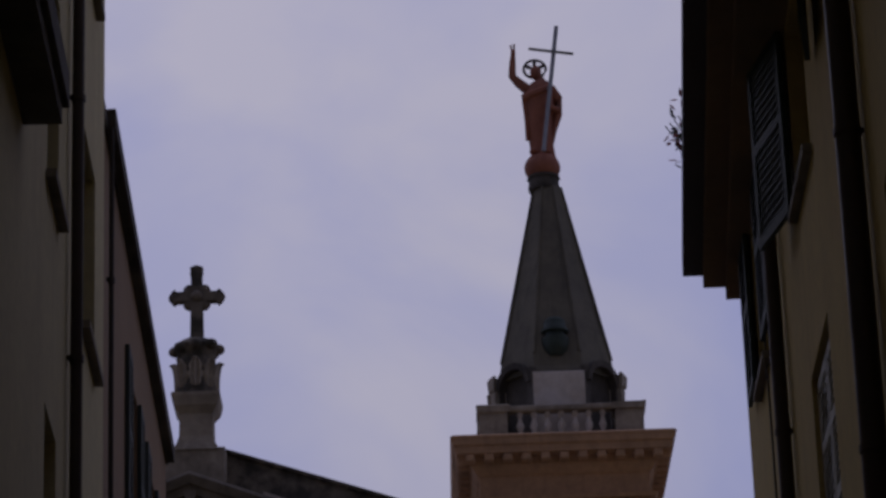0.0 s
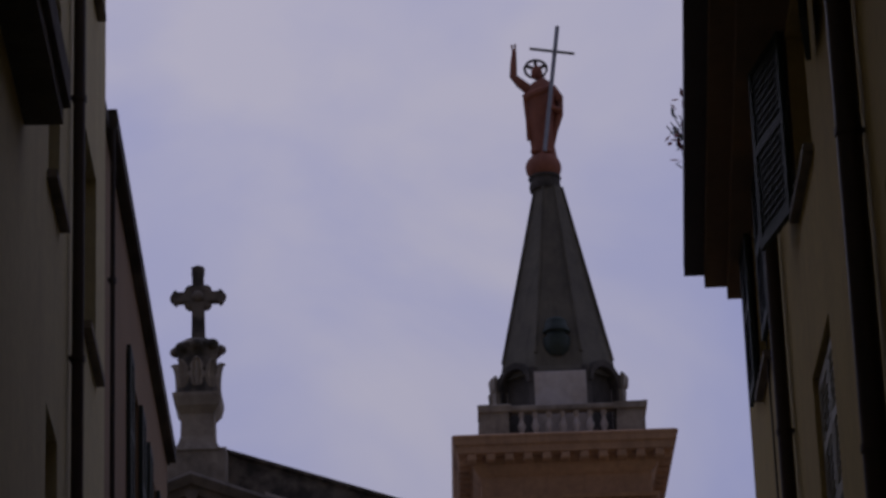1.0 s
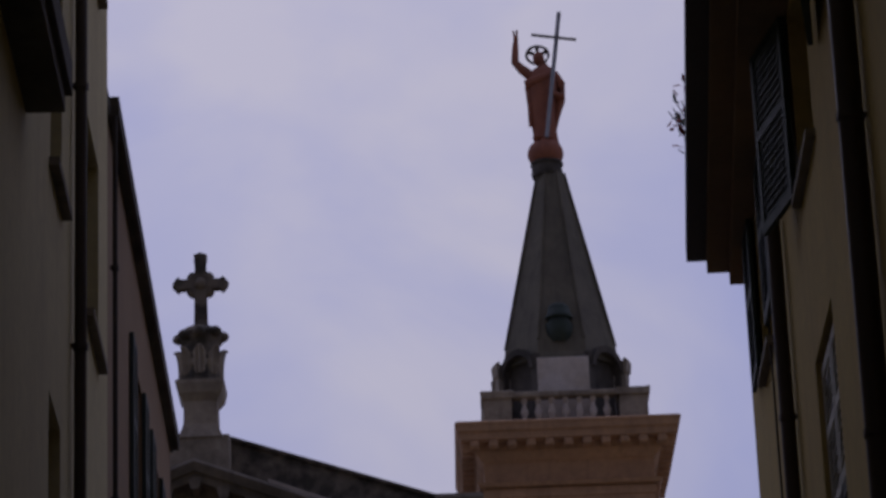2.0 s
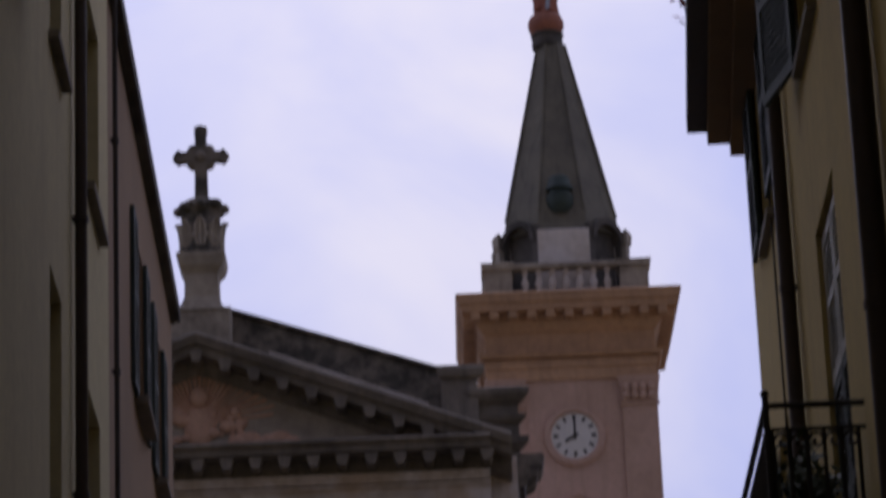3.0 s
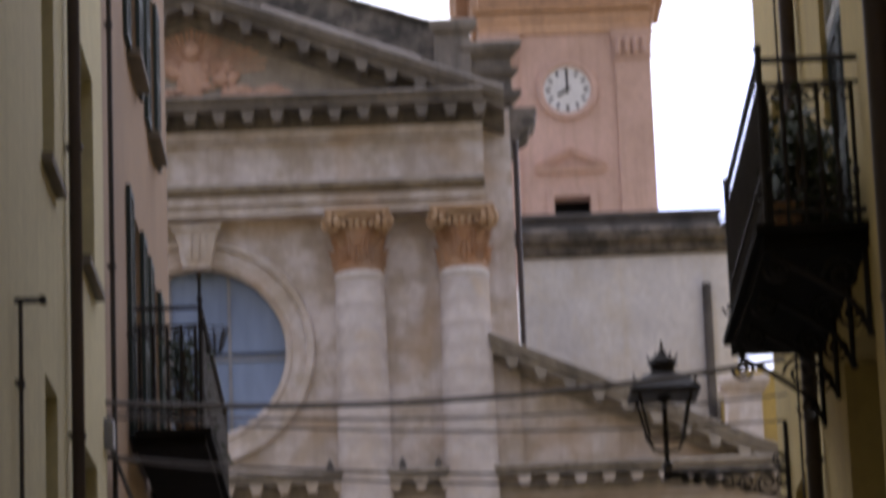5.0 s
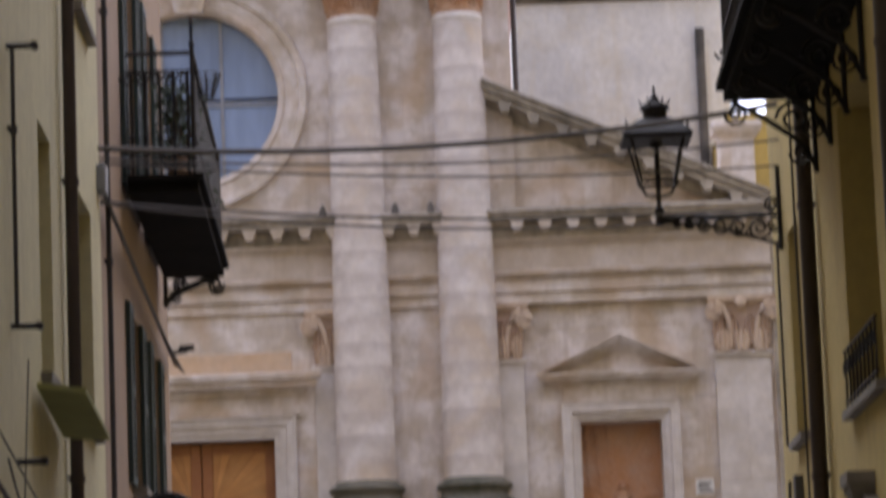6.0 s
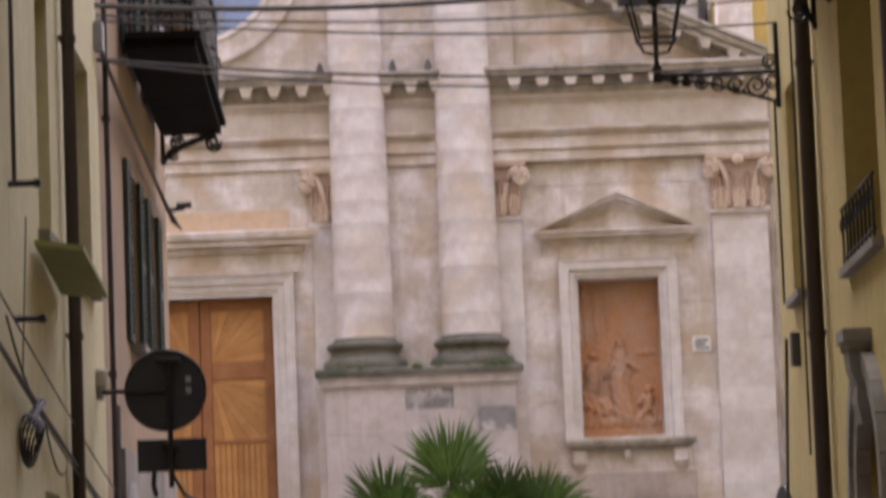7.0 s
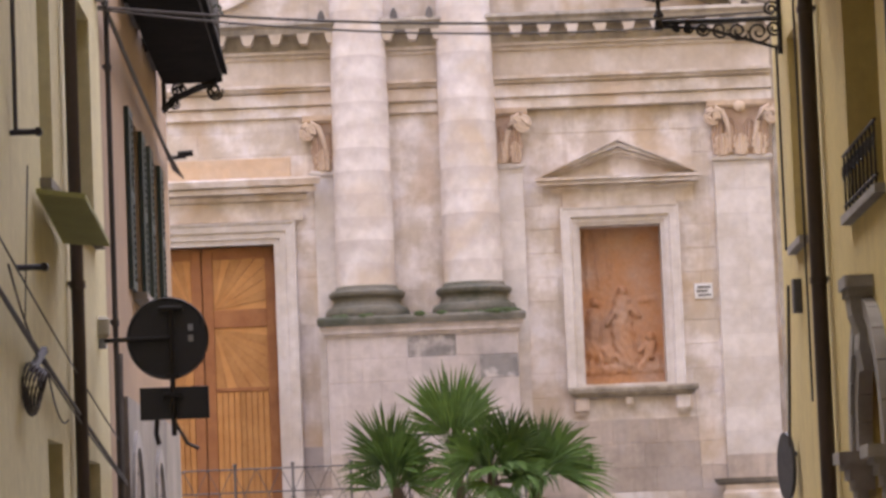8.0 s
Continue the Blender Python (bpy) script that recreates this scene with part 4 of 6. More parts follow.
            r = min(pw / max(c, 1e-6), (z1 - z0) / max(sn, 1e-6))
            return o[0] + sg * c * r, o[1] + up * sn * r
        for i in range(k):
            a0, a1 = math.pi / 2 * i / k + 0.006, math.pi / 2 * (i + 1) / k - 0.006
            pts = [o, edge(a0)] + ([edge(corners)] if a0 < corners < a1 else []) + [edge(a1)]
            if sg * up < 0:
                pts = pts[::-1]
            ry = Mesh()
            ry.prism(pts, yy - (0.03 if i % 2 else 0.018), yy)
            cpart("sunburst_slat", ry, WOOD, leaf)
    for i in range(9):
        pk = Mesh()
        pk.box(px0 + pw * i / 9 + 0.006, px0 + pw * (i + 1) / 9 - 0.006, yy - 0.03, yy, 2.4, 4.55, b=0.008)
        cpart("plank", pk, WOOD, leaf)

# relief niches with pediment surrounds
for s in (1, -1):
    fx = (lambda x: x) if s > 0 else mirrored
    WY = FY + 0.15
    nf = Mesh()
    q = sorted((fx(2.5), fx(3.98)))
    moulded_frame(nf, q[0], q[1], 4.36, 7.31, WY, [(0.0, -0.12), (0.0, 0.04), (0.06, 0.04), (0.063, 0.08), (0.14, 0.08), (0.145, 0.12), (0.17, 0.15), (0.3, 0.15), (0.32, 0.17), (0.34, 0.17), (0.34, -0.03)])
    nich = cpart("niche_surround", nf, COLUMN, label="white stone frame of a relief niche")
    q = sorted((fx(2.2), fx(4.28)))
    fz = Mesh()
    fz.box(q[0], q[1], WY - 0.07, WY + 0.02, 7.652, 7.96, b=0.01)
    cpart("frieze", fz, STONE, nich)
    np_ = Mesh()
    q = sorted((fx(2.1), fx(4.4)))
    np_.mould(q[0], q[1], WY, [(7.94, 0.09), (7.99, 0.12), (7.995, 0.22), (8.03, 0.22), (8.031, 0.16), (8.052, 0.16), (8.053, 0.34), (8.11, 0.34), (8.111, 0.28), (8.132, 0.28), (8.133, 0.38), (8.19, 0.38)])
    cpart("niche_pediment", np_, STONE, nich, "small stone pediment")
    for a in (q[0] - 0.34, q[1] + 0.34):
        rk = Mesh()
        raked(rk, a, 8.2, fx(3.25), 8.86, WY, [(-0.28, 0.1), (-0.23, 0.1), (-0.225, 0.2), (-0.15, 0.2), (-0.149, 0.14), (-0.126, 0.14), (-0.125, 0.32), (-0.06, 0.32), (-0.059, 0.26), (-0.038, 0.26), (-0.037, 0.37), (0.0, 0.38)])
        rk.v = [(x, y, max(z, 8.16)) for x, y, z in rk.v]
        cpart("raking_moulding", rk, STONE, nich)
    ty = Mesh()
    ty.prism([(q[0], 8.18), (q[1], 8.18), (fx(3.25), 8.72)], WY - 0.02, WY + 0.05)
    cpart("tympanum", ty, STONE, nich)
    sl_ = Mesh()
    q = sorted((fx(2.42), fx(4.28)))
    sl_.mould(q[0], q[1], WY, [(4.17, 0.12), (4.2, 0.18), (4.24, 0.19), (4.25, 0.24), (4.32, 0.26), (4.36, 0.25)])
    sill = cpart("niche_sill", sl_, WEATHERED, nich, "stained stone sill on small brackets")
    for a, b, z0 in ((2.28, 2.54, 3.86), (4.12, 4.4, 3.86), (3.2, 3.34, 3.95)):
        k = sorted((fx(a), fx(b)))
        bk_ = Mesh()
        bk_.box(k[0], k[1], WY - 0.15, WY + 0.05, z0 + 0.06, 4.17, b=0.02)
        bk_.box(k[0] + 0.02, k[1] - 0.02, WY - 0.1, WY + 0.05, z0, z0 + 0.06)
        cpart("sill_bracket", bk_, STONE, nich)
    q = sorted((fx(2.5), fx(3.98)))
    RY = WY + 0.5
    masses = ((3.25, 5.95, 3.22, 5.45, 0.15, 0.13), (3.22, 5.5, 3.3, 4.85, 0.2, 0.11), (3.26, 6.12, 3.26, 6.14, 0.09, 0.14), (3.15, 5.85, 2.97, 5.55, 0.06, 0.09), (3.36, 5.85, 3.52, 5.68, 0.06, 0.08),
              (2.72, 5.72, 2.72, 5.35, 0.14, 0.12), (2.75, 5.92, 2.75, 5.93, 0.08, 0.12), (2.68, 5.3, 2.66, 5.05, 0.16, 0.1), (2.66, 5.0, 2.63, 4.75, 0.055, 0.08), (2.78, 5.0, 2.82, 4.75, 0.055, 0.08), (2.93, 5.02, 2.95, 4.95, 0.14, 0.09),
              (3.75, 5.12, 3.72, 4.95, 0.1, 0.11), (3.74, 5.28, 3.75, 5.28, 0.08, 0.12), (3.7, 4.95, 3.57, 4.76, 0.055, 0.08), (3.83, 4.92, 3.88, 4.72, 0.055, 0.08), (3.66, 5.15, 3.56, 5.02, 0.045, 0.07),
              (2.5, 4.7, 3.98, 4.72, 0.1, 0.05), (2.65, 6.1, 2.61, 7.2, 0.05, 0.03), (2.86, 6.2, 2.8, 7.2, 0.05, 0.03), (3.05, 6.4, 3.02, 7.2, 0.05, 0.025), (3.72, 6.7, 3.92, 6.95, 0.13, 0.03), (3.6, 5.95, 3.85, 5.98, 0.06, 0.03))

    def carved(x, z):
        top = 0.0
        for xa, za, xb, zb, r, hgt in masses:
            ux, uz = xb - xa, zb - za
            t = max(0.0, min(1.0, ((x - xa) * ux + (z - za) * uz) / max(1e-9, ux * ux + uz * uz)))
            dd = math.hypot(x - xa - t * ux, z - za - t * uz) * (1 + 0.08 * math.sin(31 * z + 17 * x))
            if dd < r:
                top = max(top, hgt * math.sqrt(1 - (dd / r) ** 2))
        folds = math.sin(46 * (x + 0.12 * math.sin(5 * z))) + 0.6 * math.sin(37 * z + 21 * x)
        return top + (0.008 if top > 0.02 else 0.003) * folds

    gx, gz = 64, 120
    vs = [(fx(2.49 + 1.5 * i / gx), RY - carved(2.49 + 1.5 * i / gx, 4.42 + 2.9 * j / gz), 4.42 + 2.9 * j / gz) for j in range(gz + 1) for i in range(gx + 1)]
    fs = [(j * (gx + 1) + i, j * (gx + 1) + i + 1, (j + 1) * (gx + 1) + i + 1, (j + 1) * (gx + 1) + i) for j in range(gz) for i in range(gx)]
    rl = Mesh()
    rl.add(vs, fs)
    rl.box(q[0] - 0.02, q[1] + 0.02, RY + 0.02, RY + 0.06, 4.42, 7.31)
    cpart("relief_panel", rl, RELIEF, nich, "orange terracotta relief panel", smooth=True)
# enamel street plate: unreadable bars
pl = Mesh()
pl.box(4.55, 4.88, FY + 0.1, FY + 0.16, 5.9, 6.18, b=0.008)
pl.box(4.60, 4.84, FY + 0.094, FY + 0.1, 6.09, 6.13, 1)
pl.box(4.58, 4.79, FY + 0.094, FY + 0.1, 6.02, 6.06, 1)
pl.box(4.61, 4.85, FY + 0.094, FY + 0.1, 5.95, 5.985, 1)
solo("street_plate", pl, [WHITE, GREYCABLE], "small white plate with two dark lines on the church", "sign")
# small dark finials standing on the lower cornice
for x in (-2.05, -0.73, -0.08):
    fl = Mesh()
    fl.lathe([(0.11, 11.17), (0.11, 11.2), (0.08, 11.22), (0.05, 11.34), (0.012, 11.4)], x, FY - 0.42, 8)
    solo("cornice_spike", fl, DARKSTONE, "small dark conical finial on the cornice", "finial", "finials on the cornice")

# coursed stone facing, each block a little proud of the wall
def ashlar(x0, x1, z0, z1, y, skips, parent, seed):
    rnd = random.Random(seed)
    z, row = z0, 0
    while z < z1 - 0.05:
        z2 = min(z + 0.44, z1)
        x = x0 - (0.45 if row % 2 else 0.0)
        while x < x1:
            w = rnd.uniform(0.78, 1.02)
            spans = [(max(x, x0), min(x + w, x1))]
            for a, b, c, d in skips:
                if z2 > c + 0.01 and z < d - 0.01:
                    spans = [q for p in spans for q in ((p[0], min(p[1], a)), (max(p[0], b), p[1])) if q[1] - q[0] > 0.08]
            for a, b in spans:
                if b - a > 0.08:
                    bl_ = Mesh()
                    bl_.box(a + 0.001, b - 0.001, y - rnd.uniform(0.008, 0.013), y + 0.03, z + 0.001, z2 - 0.001, b=0.008)
                    # low courses mostly take the darker colour that holds dirt and shade
                    cpart("stone_block", bl_, LOWSHADESTONE if rnd.random() < (0.8 if z2 < 3.1 else (0.95 if 1.9 < x < 4.4 else 0.4) if z2 < 3.95 else 0.0) else STONE, parent)
            x += w
        z, row = z2, row + 1


ashlar(1.51, 5.0, 2.0, 9.48, FY + 0.145, [(2.19, 4.29, 3.86, 7.66), (1.88, 4.62, 7.95, 8.86), (2.05, 4.47, 4.14, 4.4)], right_wing, 5)
facing = Mesh()
facing.box(-0.85, -0.02, FY - 0.012, FY + 0.02, 5.9, 9.45)
facing = cpart("stone_facing", facing, STONE, label="coursed pale stone facing between columns")
ashlar(-2.3, 1.05, 5.8, 9.48, FY - 0.006, [], facing, 8)
ashlar(-2.3, 1.05, 11.25, 15.9, FY - 0.006, [], facing, 9)
ashlar(-5.9, -2.4, 8.38, 9.48, FY - 0.002, [], facing, 10)
ashlar(-2.66, -2.3, 2.6, 8.0, FY - 0.002, [], facing, 12)

# ---- chapel wall behind the wing ----
ch = thing("chapel", "peeling rendered chapel block behind the church wing", "building", m=Matrix.Translation((4, 70, 0)))
cw = Mesh()
cw.box(1.9, 6.45, 70, 76, 2.0, 17.9)
for i in range(len(cw.v)):
    cw.v[i] = (cw.v[i][0] - 4, cw.v[i][1] - 70, cw.v[i][2])
part("wall", cw, PATCHY, ch)
cc = Mesh()
cc.mould(1.9 - 4, 6.45 - 4, 0, [(17.35, 0.05), (17.42, 0.12), (17.6, 0.14), (17.66, 0.28), (17.86, 0.34), (17.95, 0.3)])
part("cornice", cc, GABLE, ch, "dark rain-marked cornice")
cc = Mesh()
cc.box(1.9 - 4, 6.2 - 4, 0.05, 0.6, 17.9, 18.3)
cc.mould(1.9 - 4, 6.2 - 4, 0.05, [(18.2, 0.02), (18.26, 0.08), (18.34, 0.06)])
part("parapet", cc, DARKSTONE, ch, "blackened low parapet")
pm = Mesh()
pm.tube([(5.83 - 4, -0.12, 12.0), (5.84 - 4, -0.12, 16.65)], 0.1, 10)
part("flue_pipe", pm, DARKSTONE, ch, "dark grey flue pipe")


# ---- bell tower: front at y = 82 ----
TX, TY = 3.55, 82.0
tower = thing("bell_tower", "pink and ochre bell tower with a clock and grey spire", "bell tower", m=Matrix.Translation((TX, TY + 2.15, 0)))


def tpart(name, mesh, mats, parent=None, label="", smooth=False):
    if isinstance(mesh, Mesh):
        mesh.v = [(x - TX, y - TY - 2.15, z) for x, y, z in mesh.v]
    return part(name, mesh, mats, parent or tower, label, smooth)


def square_mould(mesh, half, steps):
    """Mouldings round all four sides of the tower; steps of (z, projection)."""
    return mesh.lathe([((half + p) * math.sqrt(2), z) for z, p in steps], TX, TY + 2.15, 4, 0, 45)


H = 2.15
tw = Mesh()
wall_with_holes(TX - H, TX + H, 0, 26.2, [(3.1, 4.02, 20.0, 21.66)], TY, TY + 0.6, tw)
tpart("wall", tw, PINK, label="pink rendered tower wall")
for bx in ((TX - H, TX - H + 0.6, TY + 0.6, TY + 4.3), (TX + H - 0.6, TX + H, TY + 0.6, TY + 4.3), (TX - H + 0.6, TX + H - 0.6, TY + 3.7, TY + 4.3)):
    tw = Mesh()
    tw.box(*bx, 0, 26.2)
    tpart("wall", tw, PINK, label="pink rendered tower wall")
# Black sheet behind the window opening stands in for the shade inside.
dk = Mesh()
dk.box(TX - H + 0.6, TX + H - 0.6, TY + 1.2, TY + 1.3, 19, 23)
tpart("dark_room", dk, DARK)
for sx in (1, -1):
    for fy in (TY - 0.08, TY + 4.3):
        p = Mesh()
        xs = sorted((TX + sx * 1.27, TX + sx * (H + 0.03)))
        p.box(xs[0], xs[1], fy, fy + 0.08, 0, 25.25)
        po = tpart("pilaster", p, PINK)
        c = Mesh()
        c.mould(xs[0], xs[1], fy, [(25.2, 0.0), (25.24, 0.05), (25.3, 0.05), (25.34, 0.02), (25.5, 0.03), (25.75, 0.05), (25.85, 0.07), (25.95, 0.09), (26.0, 0.09)])
        for i in range(4):
            for dz in (25.36, 25.58):
                c.ball((xs[0] + 0.1 + i * 0.22, fy - 0.1, dz + 0.1), 0.09, 6, 0, 1, 0.8, 1.3)
        tpart("capital", c, PINK, po, "weathered pink pilaster capital")
en = Mesh()
square_mould(en, H, [(25.98, 0.0), (25.98, 0.05), (26.3, 0.05), (26.32, 0.09), (26.54, 0.09), (26.545, 0.02), (26.58, 0.02), (26.585, 0.2), (26.68, 0.25), (26.7, 0.05), (27.25, 0.05), (27.3, 0.12), (27.42, 0.2), (27.5, 0.25), (27.52, 0.3)])
tpart("entablature", en, ORANGE, label="ochre entablature of the tower")
tc = Mesh()
square_mould(tc, H, [(27.5, 0.28), (27.72, 0.3), (27.74, 0.64), (27.92, 0.66), (27.95, 0.72), (28.08, 0.74), (28.16, 0.78), (28.22, 0.7), (28.26, 0.3)])
tcor = tpart("cornice", tc, ORANGE, label="ochre projecting cornice")
dm = Mesh()
dm.box(-0.12, 0.12, -0.34, 0, 0, 0.2, b=0.03)
dm_data = dm.data("modillion", ORANGE)
for q in range(4):
    rot = Matrix.Rotation(math.pi / 2 * q, 4, 'Z')
    for i in range(-5, 6):
        ob = part("modillion", dm_data, None, tcor)
        ob.matrix_basis = rot @ Matrix.Translation((i * 0.485, -H - 0.28, 27.54))
# clock
ck = Mesh()
CZ = 24.47
n = 48
prof = [(0.6, -0.02), (0.62, -0.1), (0.68, -0.13), (0.74, -0.1), (0.78, -0.1), (0.8, 0.0)]
vs = [(3.55 + r * math.cos(2 * math.pi * i / n), TY + dy, CZ + r * math.sin(2 * math.pi * i / n)) for r, dy in prof for i in range(n)]
fs = [(j * n + i, j * n + (i + 1) % n, (j + 1) * n + (i + 1) % n, (j + 1) * n + i) for j in range(len(prof) - 1) for i in range(n)]
ck.add(vs, fs)
clock = tpart("clock", ck, PINK, label="round white tower clock in a moulded frame", smooth=True)
dial = Mesh()
dial.prism([(3.55 + 0.61 * math.cos(2 * math.pi * i / n), CZ + 0.61 * math.sin(2 * math.pi * i / n)) for i in range(n)], TY - 0.05, TY + 0.01)
tpart("dial", dial, WHITE, clock)
for i in range(12):
    a = math.pi / 6 * i
    mk = Mesh()
    for da in ((-0.035, 0.035) if i % 3 else (-0.05, 0, 0.05)):
        d = Vector((math.sin(a + da), 0, math.cos(a + da)))
        u = Vector((d.z, 0, -d.x)) * 0.013
        p0, p1 = Vector((3.55, TY - 0.056, CZ)) + d * 0.42, Vector((3.55, TY - 0.056, CZ)) + d * 0.55
        mk.add([p0 - u, p0 + u, p1 + u * 1.4, p1 - u * 1.4, *(q + Vector((0, 0.007, 0)) for q in (p0 - u, p0 + u, p1 + u * 1.4, p1 - u * 1.4))], [(0, 1, 2, 3), (0, 4, 5, 1), (1, 5, 6, 2), (2, 6, 7, 3), (3, 7, 4, 0)])
    tpart("hour_mark", mk, BLACK, clock)
for a, ln, wd, nm in ((0.02, 0.46, 0.02, "minute_pointer"), (math.radians(240), 0.32, 0.03, "hour_pointer")):
    d = Vector((math.sin(a), 0, math.cos(a)))
    u = Vector((d.z, 0, -d.x)) * wd
    o = Vector((3.55, TY - 0.075, CZ))
    hn = Mesh()
    q = [o - d * 0.1 - u, o - d * 0.1 + u, o + d * ln * 0.8 + u * 1.3, o + d * ln, o + d * ln * 0.8 - u * 1.3]
    hn.add(q + [p + Vector((0, 0.012, 0)) for p in q], [(0, 1, 2, 3, 4), (9, 8, 7, 6, 5)] + [(i, i + 5, (i + 1) % 5 + 5, (i + 1) % 5) for i in range(5)])
    tpart(nm, hn, BLACK, clock)
# small pediment and frame of the tower window
tp = Mesh()
tp.mould(2.78, 4.32, TY, [(22.26, 0.06), (22.3, 0.14), (22.38, 0.18), (22.42, 0.2)])
for a in (2.66, 4.44):
    raked(tp, a, 22.42, 3.55, 22.86, TY, [(-0.14, 0.05), (-0.1, 0.06), (-0.095, 0.16), (-0.02, 0.18), (0.02, 0.24)])
tp.prism([(2.78, 22.4), (4.32, 22.4), (3.55, 22.76)], TY - 0.04, TY + 0.02)
twin = tpart("window", tp, PINK, label="dark square window below a small pink pediment")
tf = Mesh()
for x0, x1 in ((2.92, 3.1), (4.02, 4.2)):
    tf.box(x0, x1, TY - 0.06, TY + 0.1, 20.0, 21.66, b=0.01)
tf.box(2.92, 4.2, TY - 0.06, TY + 0.1, 21.66, 21.84, b=0.01)
tpart("window_frame", tf, PINK, twin)
# balustrade
bprof = [(0.085, 28.38), (0.085, 28.46), (0.05, 28.48), (0.065, 28.52), (0.1, 28.62), (0.105, 28.68), (0.06, 28.8), (0.048, 28.9), (0.07, 28.92), (0.07, 28.96), (0.08, 28.98), (0.08, 29.04)]
bm_ = Mesh()
bm_.lathe(bprof, 0, 0, 10)
bal_data = bm_.data("baluster", COLUMN, True)
bl = Mesh()
square_mould(bl, H, [(28.2, -0.3), (28.2, 0.06), (28.36, 0.06), (28.38, 0.02), (28.38, -0.3)])
bal = tpart("balustrade", bl, GREYSTONE, label="white stone balustrade round the tower")
for q in range(4):
    rot = Matrix.Rotation(math.pi / 2 * q, 4, 'Z')
    for i in range(-3, 4):
        ob = part("baluster", bal_data, None, bal)
        ob.matrix_basis = rot @ Matrix.Translation((i * 0.36, -H + 0.12, 0))
    r = Mesh()
    r.box(-1.5, 1.5, -H - 0.04, -H + 0.28, 29.04, 29.2, b=0.03)
    ob = part("rail", r, WEATHERED, bal)
    ob.matrix_basis = rot
    p = Mesh()
    p.box(-H + 0.0, -H + 0.74, -H, -H + 0.74, 28.36, 29.1, b=0.0)
    p.mould(-H, -H + 0.74, -H, [(29.02, 0.0), (29.05, 0.06), (29.2, 0.08), (29.24, 0.05)])
    p.box(-H - 0.06, -H + 0.8, -H - 0.06, -H + 0.8, 29.04, 29.22)
    ob = part("corner_pier", p, WEATHERED, bal)
    ob.matrix_basis = rot
# octagonal drum with alternate open sides; its solid dark core stands in for the shade inside
AP = 1.68
CYT = TY + 2.15
R8 = AP / math.cos(math.pi / 8)
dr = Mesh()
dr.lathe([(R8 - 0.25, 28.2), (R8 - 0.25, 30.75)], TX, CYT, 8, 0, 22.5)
drum = tpart("drum", dr, DARKSTONE, label="octagonal drum below the spire, dark core for its shaded openings")
for k in range(8):
    a = math.pi / 4 * k
    pn = Mesh()
    w = AP * math.tan(math.pi / 8)
    if k % 2 == 0:
        pn.box(-w, w, -AP, -AP + 0.3, 28.2, 30.3, b=0.02)
        pm_ = COLUMN
    else:
        pn.box(-w, -w + 0.2, -AP, -AP + 0.3, 28.2, 30.45)
        pn.box(w - 0.2, w, -AP, -AP + 0.3, 28.2, 30.45)
        for i in range(9):
            t0, t1 = math.pi * i / 9, math.pi * (i + 1) / 9
            q = [(0.48 * math.cos(t0), 30.05 + 0.48 * math.sin(t0)), (0.62 * math.cos(t0), 30.05 + 0.66 * math.sin(t0)), (0.62 * math.cos(t1), 30.05 + 0.66 * math.sin(t1)), (0.48 * math.cos(t1), 30.05 + 0.48 * math.sin(t1))]
            pn.prism(q, -AP - 0.06, -AP + 0.3)
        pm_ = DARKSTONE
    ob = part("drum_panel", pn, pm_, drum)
    ob.matrix_basis = Matrix.Rotation(a, 4, 'Z')
for k in (1, 2, 5, 6):
    a = math.pi / 4 * k + math.pi / 8
    bt = Mesh()
    bt.box(-0.13, 0.13, -R8 - 0.06, -R8 + 0.2, 28.3, 30.3)
    bt.mould(-0.13, 0.13, -R8 - 0.06, [(30.05, 0.0), (30.12, 0.05), (30.4, 0.07), (30.5, 0.02)])
    ob = part("drum_buttress", bt, WEATHERED, drum)
    ob.matrix_basis = Matrix.Rotation(a, 4, 'Z')
# spire with ribs
sp = Mesh()
SR = 1.58
spro = [(SR + 0.14, 30.35), (SR + 0.08, 30.5), (SR + 0.03, 30.8), (SR, 30.95)]
for i in range(1, 13):
    t = i / 12
    spro.append((SR + (0.40 - SR) * t - 0.02 * math.sin(math.pi * t), 30.95 + 5.2 * t))
sp.lathe(spro, TX, CYT, 8, 0, 22.5)
spire = tpart("spire", sp, SLATE, label="tall grey eight-sided spire")
for k in range(8):
    a = math.pi / 4 * k + math.pi / 8
    rb = Mesh()
    rb.tube([(TX + (SR + 0.01) * math.cos(a), CYT + (SR + 0.01) * math.sin(a), 30.9), (TX + 0.41 * math.cos(a), CYT + 0.41 * math.sin(a), 36.15)], 0.05, 6, 0, 0.03)
    tpart("rib", rb, SLATE, spire)
dormer = Mesh()
dcy = CYT - 1.38
dormer.lathe([(0.2, 30.8), (0.32, 30.95), (0.36, 31.1), (0.37, 31.3), (0.29, 31.33), (0.27, 31.44), (0.37, 31.47), (0.37, 31.53), (0.31, 31.62), (0.29, 31.78), (0.2, 31.86), (0.05, 31.88)], TX - 0.03, dcy, 16)
dorm = tpart("dormer", dormer, COPPER, spire, "dark green bell-shaped copper dormer", smooth=True)
ri = Mesh()
ri.lathe([(0.42, 36.1), (0.44, 36.2), (0.42, 36.3), (0.41, 36.42), (0.46, 36.46), (0.44, 36.52)], TX - 0.08, CYT, 20)
tpart("collar", ri, DARKSTONE, spire, "dark collar below the ball", smooth=True)

# statue on the ball: one plain shape
SX = TX - 0.1
stt = Mesh()
stt.ball((SX, CYT, 36.8), 0.5, 12, 0, 1, 1, 0.86)
